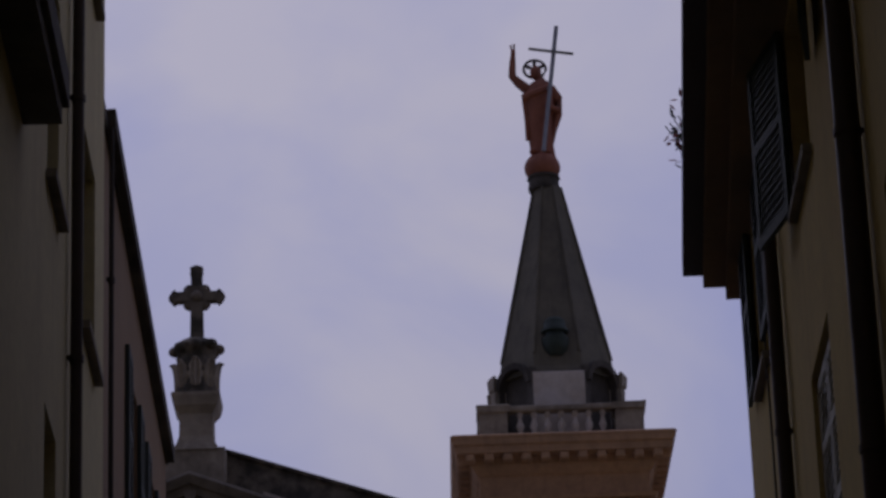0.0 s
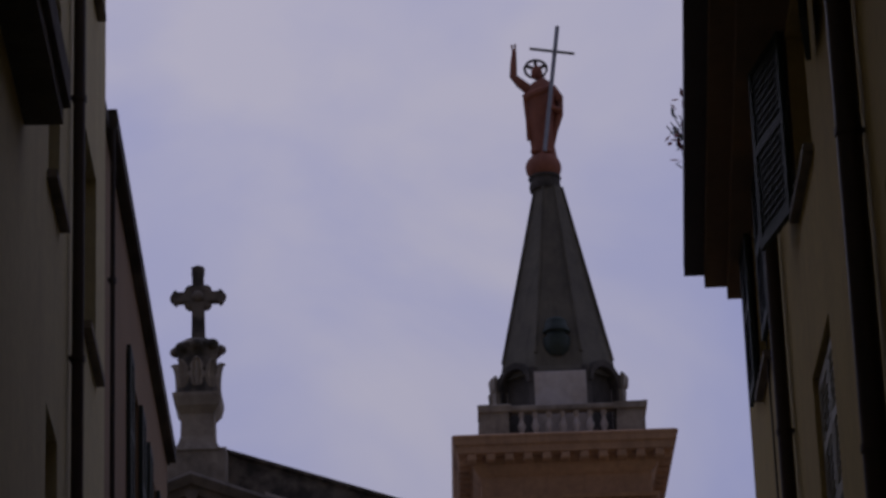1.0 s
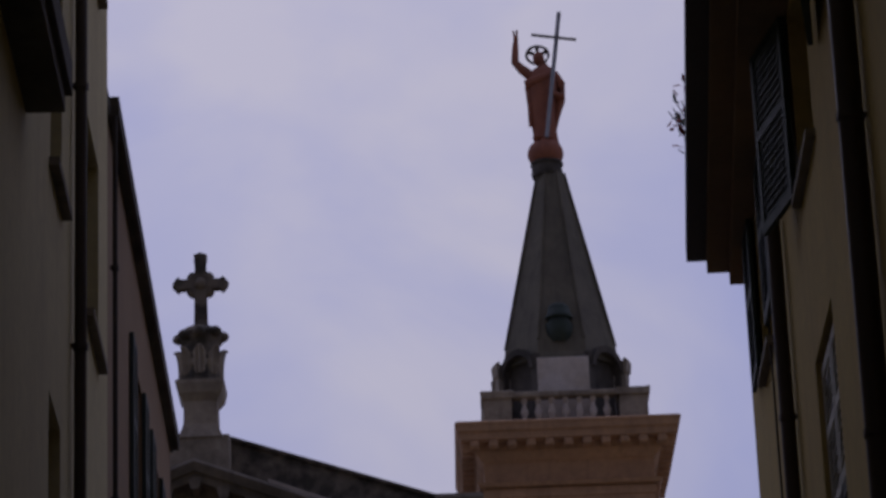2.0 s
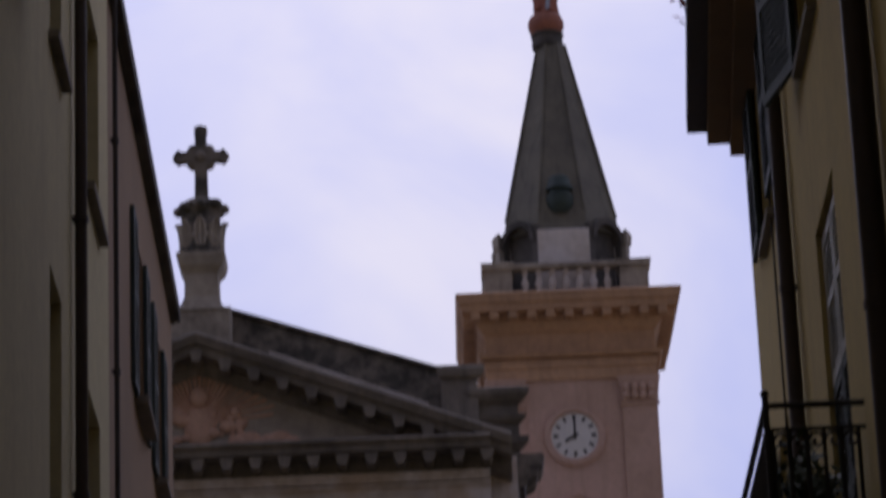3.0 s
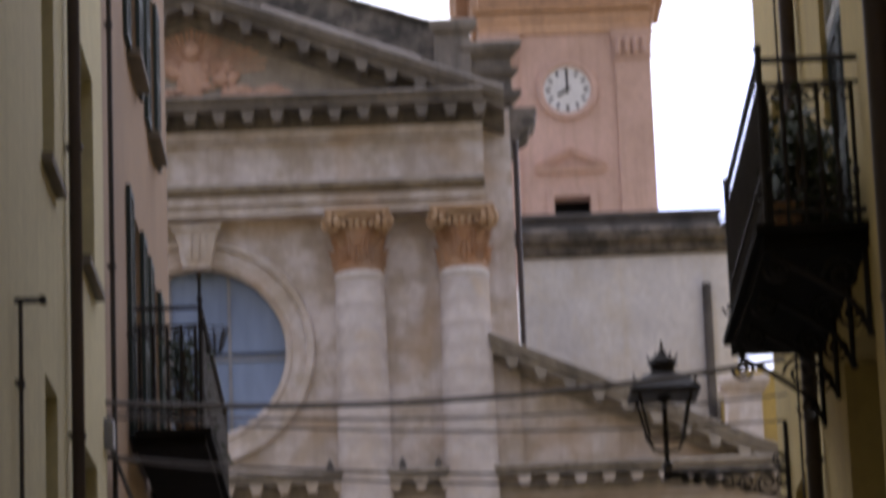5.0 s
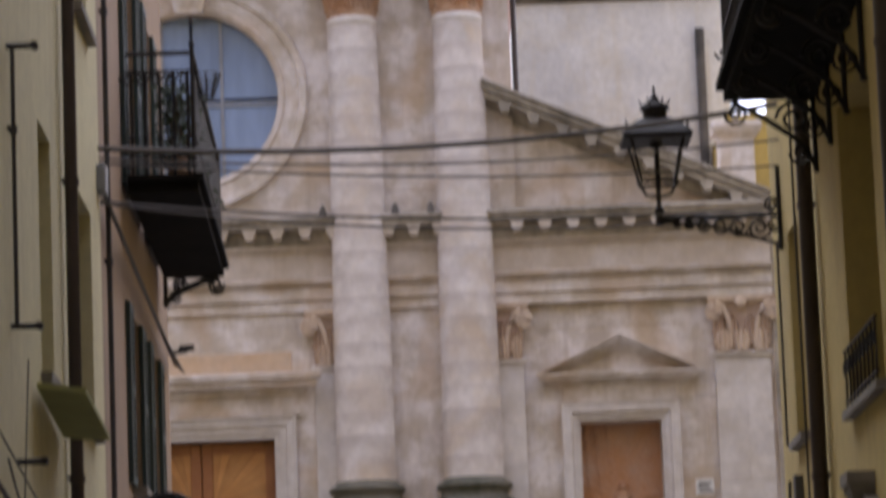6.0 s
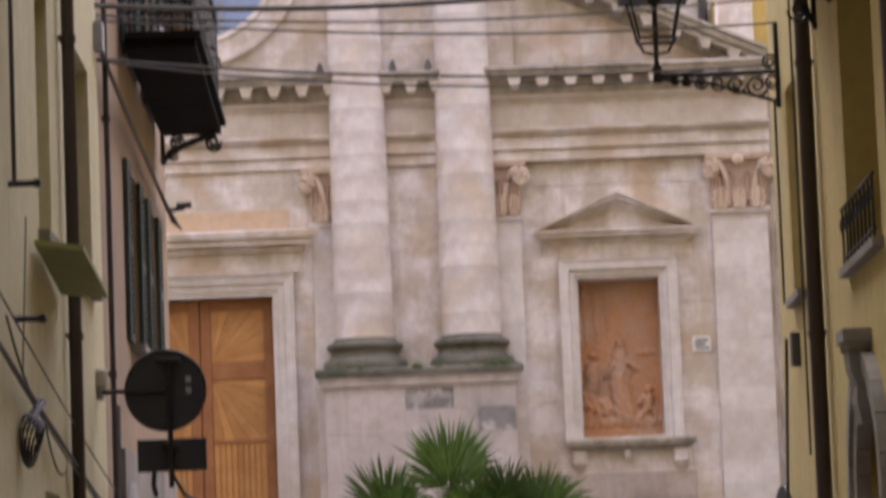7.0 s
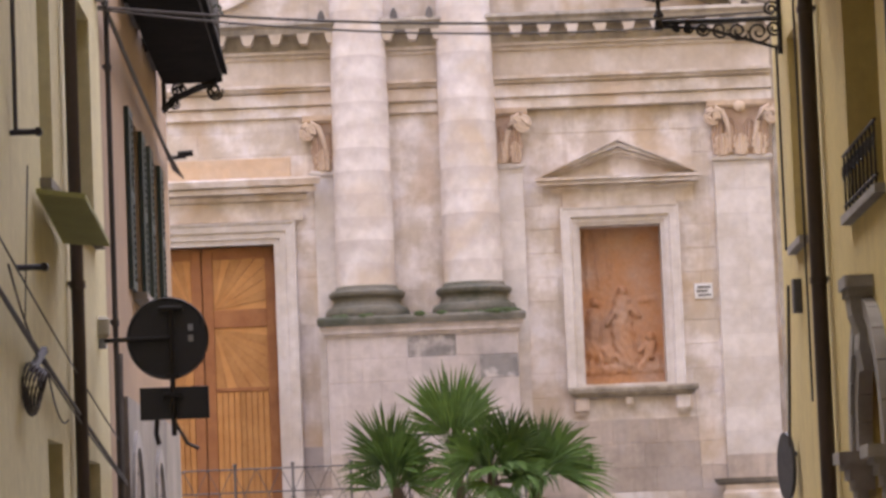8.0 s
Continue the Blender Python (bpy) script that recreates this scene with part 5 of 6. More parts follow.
# draped body
body = [(0.36, 37.05), (0.34, 37.2), (0.33, 37.5), (0.36, 37.9), (0.4, 38.3), (0.44, 38.7), (0.46, 38.95), (0.4, 39.2), (0.28, 39.36), (0.14, 39.45), (0.1, 39.52)]
k0 = len(stt.v)
stt.lathe(body, SX + 0.02, CYT, 20, 0, 0, 1.0, 0.72)
stt.v[k0:] = [(x + 0.05 * math.sin(z * 2.1) + 0.03 * math.sin(9 * math.atan2(y - CYT, x - SX)) * (39.3 - z) * 0.35, y, z) for x, y, z in stt.v[k0:]]
stt.ball((SX - 0.06, CYT - 0.03, 39.67), 0.17, 8, 0, 0.95, 1, 1.25)
stt.tube([(SX - 0.3, CYT - 0.05, 39.15), (SX - 0.55, CYT - 0.1, 39.35), (SX - 0.72, CYT - 0.12, 39.55), (SX - 0.7, CYT - 0.14, 39.9), (SX - 0.68, CYT - 0.14, 40.15)], 0.15, 8, 0, 0.075)
stt.ball((SX - 0.67, CYT - 0.14, 40.24), 0.09, 6, 0, 0.8, 0.7, 1.3)
stt.tube([(SX - 0.69, CYT - 0.14, 40.28), (SX - 0.73, CYT - 0.14, 40.5)], 0.03, 5)
stt.tube([(SX - 0.64, CYT - 0.14, 40.28), (SX - 0.63, CYT - 0.14, 40.52)], 0.03, 5)
stt.tube([(SX + 0.32, CYT - 0.05, 39.15), (SX + 0.52, CYT - 0.1, 38.85), (SX + 0.5, CYT - 0.16, 38.45), (SX + 0.22, CYT - 0.4, 38.5)], 0.16, 8, 0, 0.08)
stt.tube([(SX + 0.48, CYT + 0.02, 38.9), (SX + 0.5, CYT + 0.02, 38.4), (SX + 0.36, CYT + 0.02, 37.9), (SX + 0.3, CYT, 37.5)], 0.16, 8, 0, 0.05)
stt.tube([(SX - 0.45, CYT - 0.15, 38.85), (SX - 0.1, CYT - 0.3, 38.95), (SX + 0.3, CYT - 0.25, 39.1)], 0.12, 8)
stt.tube([(SX - 0.4, CYT - 0.1, 38.85), (SX - 0.37, CYT - 0.12, 38.2), (SX - 0.38, CYT - 0.12, 37.6)], 0.09, 6, 0, 0.05)
stt.ball((SX - 0.22, CYT - 0.2, 37.22), 0.13, 6, 0, 1, 1.3, 0.6)
stt.ball((SX + 0.12, CYT - 0.2, 37.2), 0.13, 6, 0, 1, 1.3, 0.6)
# halo: open ring with spokes, and the metal cross
hc = Vector((SX - 0.08, CYT + 0.08, 39.84))
stt.tube([hc + Vector((0.31 * math.cos(a / 20 * 2 * math.pi), 0, 0.27 * math.sin(a / 20 * 2 * math.pi))) for a in range(21)], 0.04, 6, 2)
for a in (20, 90, 160):
    d = Vector((math.cos(radians(a)), 0, math.sin(radians(a))))
    stt.tube([hc + d * 0.1, hc + d * 0.28], 0.055, 5, 2)
c0, c1 = Vector((SX + 0.04, CYT - 0.46, 37.12)), Vector((SX + 0.56, CYT - 0.42, 40.9))
stt.tube([c0, c1], 0.06, 4, 1)
cd = (c1 - c0).normalized()
cm = c0 + cd * 3.02
cu = Vector((cd.z, 0, -cd.x))
stt.tube([cm - cu * 0.7 + Vector((0, 0, 0.03)), cm + cu * 0.55], 0.055, 4, 1)
solo("statue", stt, [FIGURE, STEEL, DARKSTONE], "red clay robed statue with a metal cross on the spire ball", "statue", smooth=True)

# ---- far end of the street beside the church ----
fb = thing("far_house", "yellow house with red awning seen past the church", "house", m=Matrix.Translation((9.5, 66, 0)))
m_ = Mesh()
m_.box(-3.5, 4.0, 0, 6, 0, 14.0)
part("wall", m_, make_mat("bright_yellow_render", (0.62, 0.45, 0.14), None, 0.9, 0.6, 8, 0.2), fb)
for z in (4.0, 7.2, 10.4):
    w = Mesh()
    w.box(-3.3, -2.2, -0.05, 0.05, z, z + 1.6)
    wo = part("window", w, REVEAL, fb)
    gl = Mesh()
    gl.box(-3.18, -2.32, -0.07, -0.055, z + 0.12, z + 1.48)
    part("pane", gl, DARKGLASS, wo)
    b = Mesh()
    b.box(-3.5, -1.9, -0.4, 0, z - 0.25, z - 0.1)
    part("ledge", b, WHITE, fb)
aw = Mesh()
aw.prism([(-3.5, 5.75), (-0.8, 5.75), (-0.8, 6.0), (-3.5, 6.0)], -0.6, -0.05)
part("awning", aw, PLASTICRED, fb, "red awning")


# ---- street houses: local x points into the street from the left wall, y runs along it ----
def house_wall(x_in, x_out, y0, y1, z1, holes):
    """A wall along y between x_in (back) and x_out (face), with openings (y0, y1, z0, z1)."""
    w = wall_with_holes(y0, y1, 0, z1, holes, x_in, x_out)
    w.v = [(b, a, c) for a, b, c in w.v]
    return w


def house_window(house, sgn, y0, y1, z0, z1, depth=0.22, glass=None, sill=True, sill_mat=None):
    """A recessed window: frame, panes, stone sill. sgn: +1 faces +x."""
    fr = Mesh()
    xa, xb = sorted((-sgn * depth, -sgn * (depth + 0.06)))
    t = 0.07
    fr.box(xa, xb, y0, y0 + t, z0, z1)
    fr.box(xa, xb, y1 - t, y1, z0, z1)
    fr.box(xa, xb, y0 + t, y1 - t, z1 - t, z1)
    fr.box(xa, xb, y0 + t, y1 - t, z0, z0 + t)
    ym = (y0 + y1) / 2
    fr.box(xa, xb, ym - 0.04, ym + 0.04, z0 + t, z1 - t)
    ob = part("window", fr, WHITEWOOD, house)
    for a, b in ((y0 + t, ym - 0.04), (ym + 0.04, y1 - t)):
        g_ = Mesh()
        xc = (xa + xb) / 2
        g_.box(xc - 0.008, xc + 0.008, a, b, z0 + t, z1 - t)
        part("pane", g_, glass or DARKGLASS, ob)
    if sill:
        s_ = Mesh()
        xs = sorted((-sgn * depth, sgn * 0.07))
        s_.box(xs[0], xs[1], y0 - 0.08, y1 + 0.08, z0 - 0.06, z0)
        part("sill", s_, sill_mat or GREYSTONE, ob)
    return ob


def shutter(house, sgn, y0, y1, z0, z1, mat, x=0.05, tilt=0.0, name="shutter"):
    """A louvred leaf lying against the wall, or swung out by tilt degrees about its y0 edge."""
    fr = Mesh()
    w = y1 - y0
    fr.box(-0.02, 0.02, 0, 0.07, 0, z1 - z0)
    fr.box(-0.02, 0.02, w - 0.07, w, 0, z1 - z0)
    for z in (0, (z1 - z0) * 0.5, z1 - z0 - 0.08):
        fr.box(-0.02, 0.02, 0.07, w - 0.07, z, z + 0.08)
    ob = part(name, fr, mat, house)
    ob.matrix_basis = Matrix.Translation((sgn * x, y0, z0)) @ Matrix.Rotation(radians(tilt), 4, 'Z')
    lv = Mesh()
    lv.box(-0.004, 0.004, 0.07, w - 0.07, 0.08, z1 - z0 - 0.08)
    k = int((z1 - z0 - 0.16) / 0.065)
    for i in range(k):
        z = 0.09 + i * 0.065
        lv.add([(-0.018, 0.07, z), (0.018, 0.07, z + 0.045), (0.018, w - 0.07, z + 0.045), (-0.018, w - 0.07, z), (-0.018, 0.07, z + 0.01), (0.018, 0.07, z + 0.055), (0.018, w - 0.07, z + 0.055), (-0.018, w - 0.07, z + 0.01)],
               [(0, 1, 2, 3), (4, 7, 6, 5), (0, 4, 5, 1), (1, 5, 6, 2), (2, 6, 7, 3), (3, 7, 4, 0)])
    part("louvres", lv, mat, ob)
    return ob


def scroll_pts(o, ax, up, r, turns=1.6, n=18, start=0.0):
    out = []
    for i in range(n):
        a = start + turns * 2 * math.pi * i / (n - 1)
        rr = r * (1 - 0.8 * i / (n - 1))
        out.append(Vector(o) + Vector(ax) * rr * math.cos(a) + Vector(up) * rr * math.sin(a))
    return out


def balcony(house, sgn, y0, y1, z, width, height, drop=0.7, places=(0.0, 0.333, 0.667, 1.0)):
    """Stone slab, iron railing with bars and scrolls, scrolled iron brackets."""
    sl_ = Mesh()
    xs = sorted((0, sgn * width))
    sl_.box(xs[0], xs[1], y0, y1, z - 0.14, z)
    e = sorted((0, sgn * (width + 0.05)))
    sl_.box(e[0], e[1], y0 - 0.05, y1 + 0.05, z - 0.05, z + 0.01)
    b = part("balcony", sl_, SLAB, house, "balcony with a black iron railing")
    X = sgn * (width - 0.03)
    top = z + height
    rl = Mesh()
    for zz, r in ((top, 0.022), (z + 0.1, 0.018), (top - 0.16, 0.015)):
        rl.tube([(0, y0 + 0.03, zz), (X, y0 + 0.03, zz), (X, y1 - 0.03, zz), (0, y1 - 0.03, zz)], r, 6)
    part("handrail", rl, IRON, b)
    bd = Mesh()
    bd.tube([(0, 0, 0.02), (0, 0, height * 0.3), (0, 0, height - 0.16)], 0.015, 5)
    bd.ball((0, 0, height * 0.32), 0.028, 5)
    bd.tube(scroll_pts((0, 0.045, height - 0.24), (0, 1, 0), (0, 0, 1), 0.065, 1.2, 9), 0.012, 4)
    bd.tube(scroll_pts((0, 0.045, 0.22), (0, 1, 0), (0, 0, -1), 0.065, 1.2, 9), 0.012, 4)
    data = bd.data("bar", IRON)
    n1 = int((y1 - y0) / 0.13)
    for i in range(1, n1):
        ob = part("bar", data, None, b)
        ob.location = (X, y0 + (y1 - y0) * i / n1, z)
    n2 = int(width / 0.11)
    for yy in (y0 + 0.03, y1 - 0.03):
        for i in range(n2):
            ob = part("bar", data, None, b)
            ob.matrix_basis = Matrix.Translation((sgn * (0.05 + i * width / n2), yy, z)) @ Matrix.Rotation(math.pi / 2, 4, 'Z')
    for yy in (y0 + 0.03, y1 - 0.03):
        po = Mesh()
        po.tube([(X, yy, z), (X, yy, top + 0.06)], 0.022, 6)
        po.ball((X, yy, top + 0.08), 0.03, 6)
        part("corner_post", po, IRON, b)
    for yy in [y0 + 0.1 + (y1 - y0 - 0.2) * q for q in places]:
        br = Mesh()
        br.tube([(0, yy, z - drop), (sgn * 0.12, yy, z - 0.14 - (drop - 0.14) * 0.6), (sgn * width * 0.6, yy, z - 0.14 - (drop - 0.14) * 0.25), (sgn * (width - 0.05), yy, z - 0.16)], 0.02, 6)
        br.tube([(sgn * 0.02, yy, z - 0.16), (sgn * 0.02, yy, z - drop)], 0.02, 6)
        br.tube(scroll_pts((sgn * 0.17, yy, z - 0.16 - 0.2 * drop), (sgn, 0, 0), (0, 0, 1), 0.18 * drop), 0.014, 5)
        br.tube(scroll_pts((sgn * (width - 0.08), yy, z - 0.25), (sgn, 0, 0), (0, 0, -1), 0.09), 0.014, 5)
        br.tube(scroll_pts((sgn * 0.12, yy, z - 0.8 * drop), (sgn, 0, 0), (0, 0, -1), 0.13 * drop), 0.012, 5)
        part("bracket", br, IRON, b)
    return b


def drainpipe(house, sgn, y, z0, z1, r=0.055, mat=None, name="drainpipe"):
    p = Mesh()
    off = r + 0.02
    p.tube([(sgn * off, y, z0), (sgn * off, y, z1)], r, 10)
    z = z0 + 1.1
    while z < z1:
        p.lathe([(r + 0.008, z), (r + 0.009, z + 0.02), (r + 0.008, z + 0.05)], sgn * off, y, 10)
        p.box(*sorted((0, sgn * off)), y - 0.012, y + 0.012, z + 0.02, z + 0.05)
        z += 2.0
    return part(name, p, mat or PIPE, house, "dark brown drainpipe", smooth=True)


LEFT = pose(-1.9, 0, 0, 0, 0, 1.575)
RIGHT = pose(2.33, 0, 0, 0, 0, -1.146)

# cream house
hl = thing("cream_house", "cream rendered street house with recessed windows", "house", "street houses", m=LEFT)
holes = []
for z in (3.95, 6.95, 10.15, 13.3):
    holes += [(20.25, 21.1, z, z + 1.6), (23.15, 24.35, z, z + 1.65), (15.5, 16.5, z, z + 1.6), (11.5, 12.5, z, z + 1.6)]
holes += [(20.2, 21.2, 1.0, 2.35), (23.0, 24.2, 0.6, 2.3)]
part("wall", house_wall(-6, 0, -14, 25.3, 18.5, holes), CREAM, hl)
for h in holes:
    house_window(hl, 1, *h, depth=0.2)
drainpipe(hl, 1, 21.9, 0.3, 18.3, 0.046)
drainpipe(hl, 1, 18.45, 4.01, 5.62, 0.014, CABLE, "conduit")
ev = Mesh()
ev.box(-0.1, 0.28, 4, 18.7, 9.93, 10.15)
ev.box(-0.1, 0.24, 4, 18.65, 9.8, 9.93)
part("eave", ev, DARKSTONE, hl, "dark projecting ledge")
rf = Mesh()
rf.box(-6.3, 0.4, -14, 25.4, 18.5, 18.8)
part("roof", rf, ROOF, hl)
fl = Mesh()
fl.add([(0.02, 19.7, 3.8), (0.31, 19.72, 3.76), (0.33, 21.35, 3.62), (0.02, 21.45, 3.66), (0.02, 19.7, 3.83), (0.31, 19.72, 3.79), (0.33, 21.35, 3.65), (0.02, 21.45, 3.69)],
       [(0, 1, 2, 3), (4, 7, 6, 5), (0, 4, 5, 1), (1, 5, 6, 2), (2, 6, 7, 3), (3, 7, 4, 0)])
part("shutter_flap", fl, FLAPPAINT, hl, "propped open olive shutter flap")
for y, z in ((18.45, 4.01), (18.45, 5.62), (18.6, 3.26)):
    h_ = Mesh()
    h_.tube([(0, y, z), (0.16, y, z)], 0.018, 6)
    h_.tube([(0.16, y - 0.03, z), (0.16, y + 0.04, z)], 0.025, 6)
    part("shutter_hook", h_, IRON, hl)

# brown house
hb = thing("brown_house", "brown rendered house with green shutters and an iron balcony", "house", "street houses", m=LEFT)
holes = [(29.3, 30.6, 6.6, 8.9), (29.3, 30.5, 3.95, 5.55), (32.2, 33.3, 3.95, 5.55), (32.2, 33.3, 6.6, 8.9), (29.3, 30.5, 10.3, 12.0), (32.2, 33.3, 10.3, 12.0), (27.9, 29.0, 0.2, 2.0), (31.0, 32.1, 0.2, 1.95)]
part("wall", house_wall(-6, -0.06, 25.3, 35.5, 13.0, holes), BROWN, hb)
for h in holes[:6]:
    house_window(hb, 1, *h, depth=0.26)
    for a, b in ((h[0] - 0.55, h[0]), (h[1], h[1] + 0.55)):
        shutter(hb, 1, a, b, h[2], h[3], SHUTTER, -0.036)
for h in holes[6:]:
    dd = Mesh()
    dd.box(-0.3, -0.24, h[0], h[1], h[2], h[3])
    part("door", dd, WOODDARK, hb)
    ym, hw = (h[0] + h[1]) / 2, (h[1] - h[0]) / 2
    for i in range(12):
        t0, t1 = math.pi * i / 12, math.pi * (i + 1) / 12
        q = [(ym + hw * math.cos(t0), h[3] + hw * math.sin(t0)), (ym + (hw + 0.14) * math.cos(t0), h[3] + (hw + 0.14) * math.sin(t0)), (ym + (hw + 0.14) * math.cos(t1), h[3] + (hw + 0.14) * math.sin(t1)), (ym + hw * math.cos(t1), h[3] + hw * math.sin(t1))]
        aa = Mesh()
        aa.prism(q, -0.06, 0.01)
        aa.v = [(y_, x_, z_) for x_, y_, z_ in aa.v]
        part("voussoir", aa, DOORSTONE, hb)
    # Dark half disc on the uncut wall stands in for the arch's shade.
    half_disc = Mesh()
    half_disc.prism([(ym + hw * math.cos(math.pi * i / 16), h[3] + hw * math.sin(math.pi * i / 16)) for i in range(17)], -0.07, -0.008)
    half_disc.v = [(y_, x_, z_) for x_, y_, z_ in half_disc.v]
    part("fanlight", half_disc, DARKGLASS, hb, "dark half disc in place of the open arch top")
part("stone_base", house_wall(-0.06, -0.02, 27.6, 35.45, 2.95, holes[6:]), GREYSTONE, hb, "grey stone base of the wall")
balcony(hb, 1, 28.6, 34.0, 6.62, 0.62, 1.1, 0.45, (0.96, 1.0))
drainpipe(hb, 1, 25.6, 0.3, 12.8, 0.022, CABLE)
gt = Mesh()
gt.box(-6.2, -0.03, 25.3, 35.55, 13.0, 13.12)
gt.box(-0.06, 0.04, 26.1, 35.55, 13.02, 13.2)
part("eave", gt, DARKSTONE, hb, "dark eave and gutter")

# yellow house
hr = thing("yellow_house", "yellow rendered house with an iron balcony and stone doorway", "house", "street houses", m=RIGHT)
holes = [(21.1, 22.5, 6.3, 9.3), (20.3, 22.3, 3.72, 5.8), (25.6, 26.6, 10.6, 12.0), (16.5, 17.6, 6.9, 8.8), (16.5, 17.6, 10.2, 11.9), (21.3, 22.5, 10.6, 12.0), (20.65, 22.15, 0.1, 2.8), (25.7, 26.7, 3.9, 5.6), (25.7, 26.7, 7.0, 8.9)]
part("wall", house_wall(0, 6, -14, 28.15, 12.3, holes), YELLOW, hr)
for h in holes:
    if h[2] > 1:
        house_window(hr, -1, *h, depth=0.24, glass=PALEGLASS if h[2] < 6 else None, sill_mat=DOORSTONE)
for a, b in ((21.1, 21.78), (21.82, 22.5)):
    shutter(hr, -1, a, b, 8.15, 9.25, WHITEWOOD, -0.06)
    shutter(hr, -1, a, b, 6.36, 8.13, SHUTTER, -0.06)
shutter(hr, -1, 26.62, 27.3, 10.7, 12.1, SHUTTER, 0.05)
shutter(hr, -1, 24.9, 25.6, 10.7, 12.1, SHUTTER, 0.05)
shutter(hr, -1, 22.5, 23.3, 10.6, 12.1, SHUTTER, 0.05, 12)
shutter(hr, -1, 20.6, 21.3, 10.95, 12.05, SHUTTER, 0.05, 172)
shutter(hr, -1, 26.7, 27.3, 7.0, 8.9, SHUTTER, 0.05)
balcony(hr, -1, 20.3, 23.85, 6.32, 0.66, 1.1)
drainpipe(hr, -1, 24.1, 0.3, 12.05, 0.058)
drainpipe(hr, -1, 18.3, 0.3, 12.05, 0.08)
ev = Mesh()
# the eave widens towards the near end, shaped to fit its edge in the camera's view
def eave_run(mesh, o0, o1, z0, z1, inner=6.0):
    y0, y1 = 2.0, 28.25
    vs = [(-o0, y0, z0), (inner, y0, z0), (inner, y1, z0), (-o1, y1, z0), (-o0, y0, z1), (inner, y0, z1), (inner, y1, z1), (-o1, y1, z1)]
    return mesh.add(vs, [(3, 2, 1, 0), (4, 5, 6, 7), (0, 1, 5, 4), (1, 2, 6, 5), (2, 3, 7, 6), (3, 0, 4, 7)])


eave_run(ev, 1.42, 0.32, 12.18, 12.3)
eave_run(ev, 1.25, 0.12, 12.06, 12.18)
part("eave", ev, BROWN, hr, "brown soffit of the eave")
gu = Mesh()
eave_run(gu, 1.62, 0.5, 12.3, 12.46)
part("gutter", gu, PIPE, hr, "dark gutter board")
gr = Mesh()
for zz in (3.78, 4.12):
    gr.tube([(-0.04, 20.3, zz), (-0.04, 22.3, zz)], 0.013, 6)
part("window_guard", gr, IRON, hr, "low iron window guard")
for i in range(9):
    b_ = Mesh()
    y = 20.36 + i * 0.235
    b_.tube([(-0.04, y, 3.72), (-0.04, y, 4.12)], 0.009, 5)
    b_.tube(scroll_pts((-0.04, y + 0.07, 4.0), (0, 1, 0), (0, 0, 1), 0.07, 1.4, 10), 0.008, 4)
    part("guard_bar", b_, IRON, hr)
# Out of view above the near part: block added to shade the left walls.
up = Mesh()
up.box(0.0, 6.0, -14, 21.3, 12.4, 19.0)
part("upper_storey", up, YELLOW, hr, "unseen yellow block added to shade the houses opposite")
# stone doorway with an arch
door_way = Mesh()
door_way.box(-0.02, 0.06, 20.3, 22.5, -0.05, 0.02)
door_way = part("stone_doorway", door_way, DOORSTONE, hr, "grey carved stone doorway arch")
for a, b in ((20.33, 20.65), (22.15, 22.47)):
    sd = Mesh()
    sd.box(-0.07, 0.05, a, b, 0.0, 1.86)
    sd.box(-0.1, 0.05, a - 0.03, b + 0.03, 0.0, 0.4)
    part("door_jamb", sd, DOORSTONE, door_way)
    sd = Mesh()
    for z0, z1, o in ((1.86, 1.93, 0.02), (1.93, 2.0, 0.05), (2.0, 2.04, 0.08), (2.04, 2.12, 0.12)):
        sd.box(-0.07 - o, 0.05, a - o * 0.6, b + o * 0.6, z0, z1)
    part("impost", sd, DOORSTONE, door_way)
ym = 21.4
for i in range(11):
    t0, t1 = math.pi * i / 11 + 0.006, math.pi * (i + 1) / 11 - 0.006
    for r0, r1, o in ((0.75, 0.92, 0.05), (0.92, 1.06, 0.08)):
        q = [(ym + r * math.cos(t), 2.12 + 0.92 * r * math.sin(t)) for r, t in ((r0, t0), (r1, t0), (r1, (t0 + t1) / 2), (r1, t1), (r0, t1), (r0, (t0 + t1) / 2))]
        sd = Mesh()
        sd.prism(q, -o, 0.05)
        sd.v = [(y_, x_, z_) for x_, y_, z_ in sd.v]
        part("voussoir", sd, DOORSTONE, door_way)
sd = Mesh()
sd.prism([(-0.15, 3.1), (-0.14, 2.98), (-0.1, 2.86), (-0.11, 2.76), (-0.08, 2.62), (0.05, 2.62), (0.05, 3.1)], 21.24, 21.56)
key = part("keystone", sd, DOORSTONE, door_way, "scrolled console keystone")
sd = Mesh()
sd.box(-0.165, 0.05, 21.2, 21.6, 3.1, 3.15)
sd.box(-0.185, 0.05, 21.17, 21.63, 3.15, 3.23)
part("keystone_cap", sd, DOORSTONE, door_way)
dd = Mesh()
dd.box(0.3, 0.36, 20.65, 22.15, 0.1, 2.8)
part("door", dd, WOODDARK, hr)

# red flowers and leaves at the eave
random.seed(12)
lf = Mesh()
for i in range(46):
    c = Vector((-0.58 - abs(random.gauss(0, 0.06)), 25.6 + random.gauss(0, 0.3), 12.5 + random.uniform(-0.1, 0.3)))
    d = Vector((random.uniform(-1, 1), random.uniform(-1, 1), random.uniform(-1, 1))).normalized() * random.uniform(0.03, 0.06)
    u = d.orthogonal().normalized() * 0.025
    lf.add([c - d, c + u, c + d, c - u], [(0, 1, 2, 3)], 1 if random.random() < 0.45 else 0)
for i in range(5):
    lf.tube([(-0.52, 25.4 + 0.1 * i, 12.44), (-0.6 - 0.03 * i, 25.4 + 0.12 * i, 12.7 + 0.02 * i)], 0.006, 4)
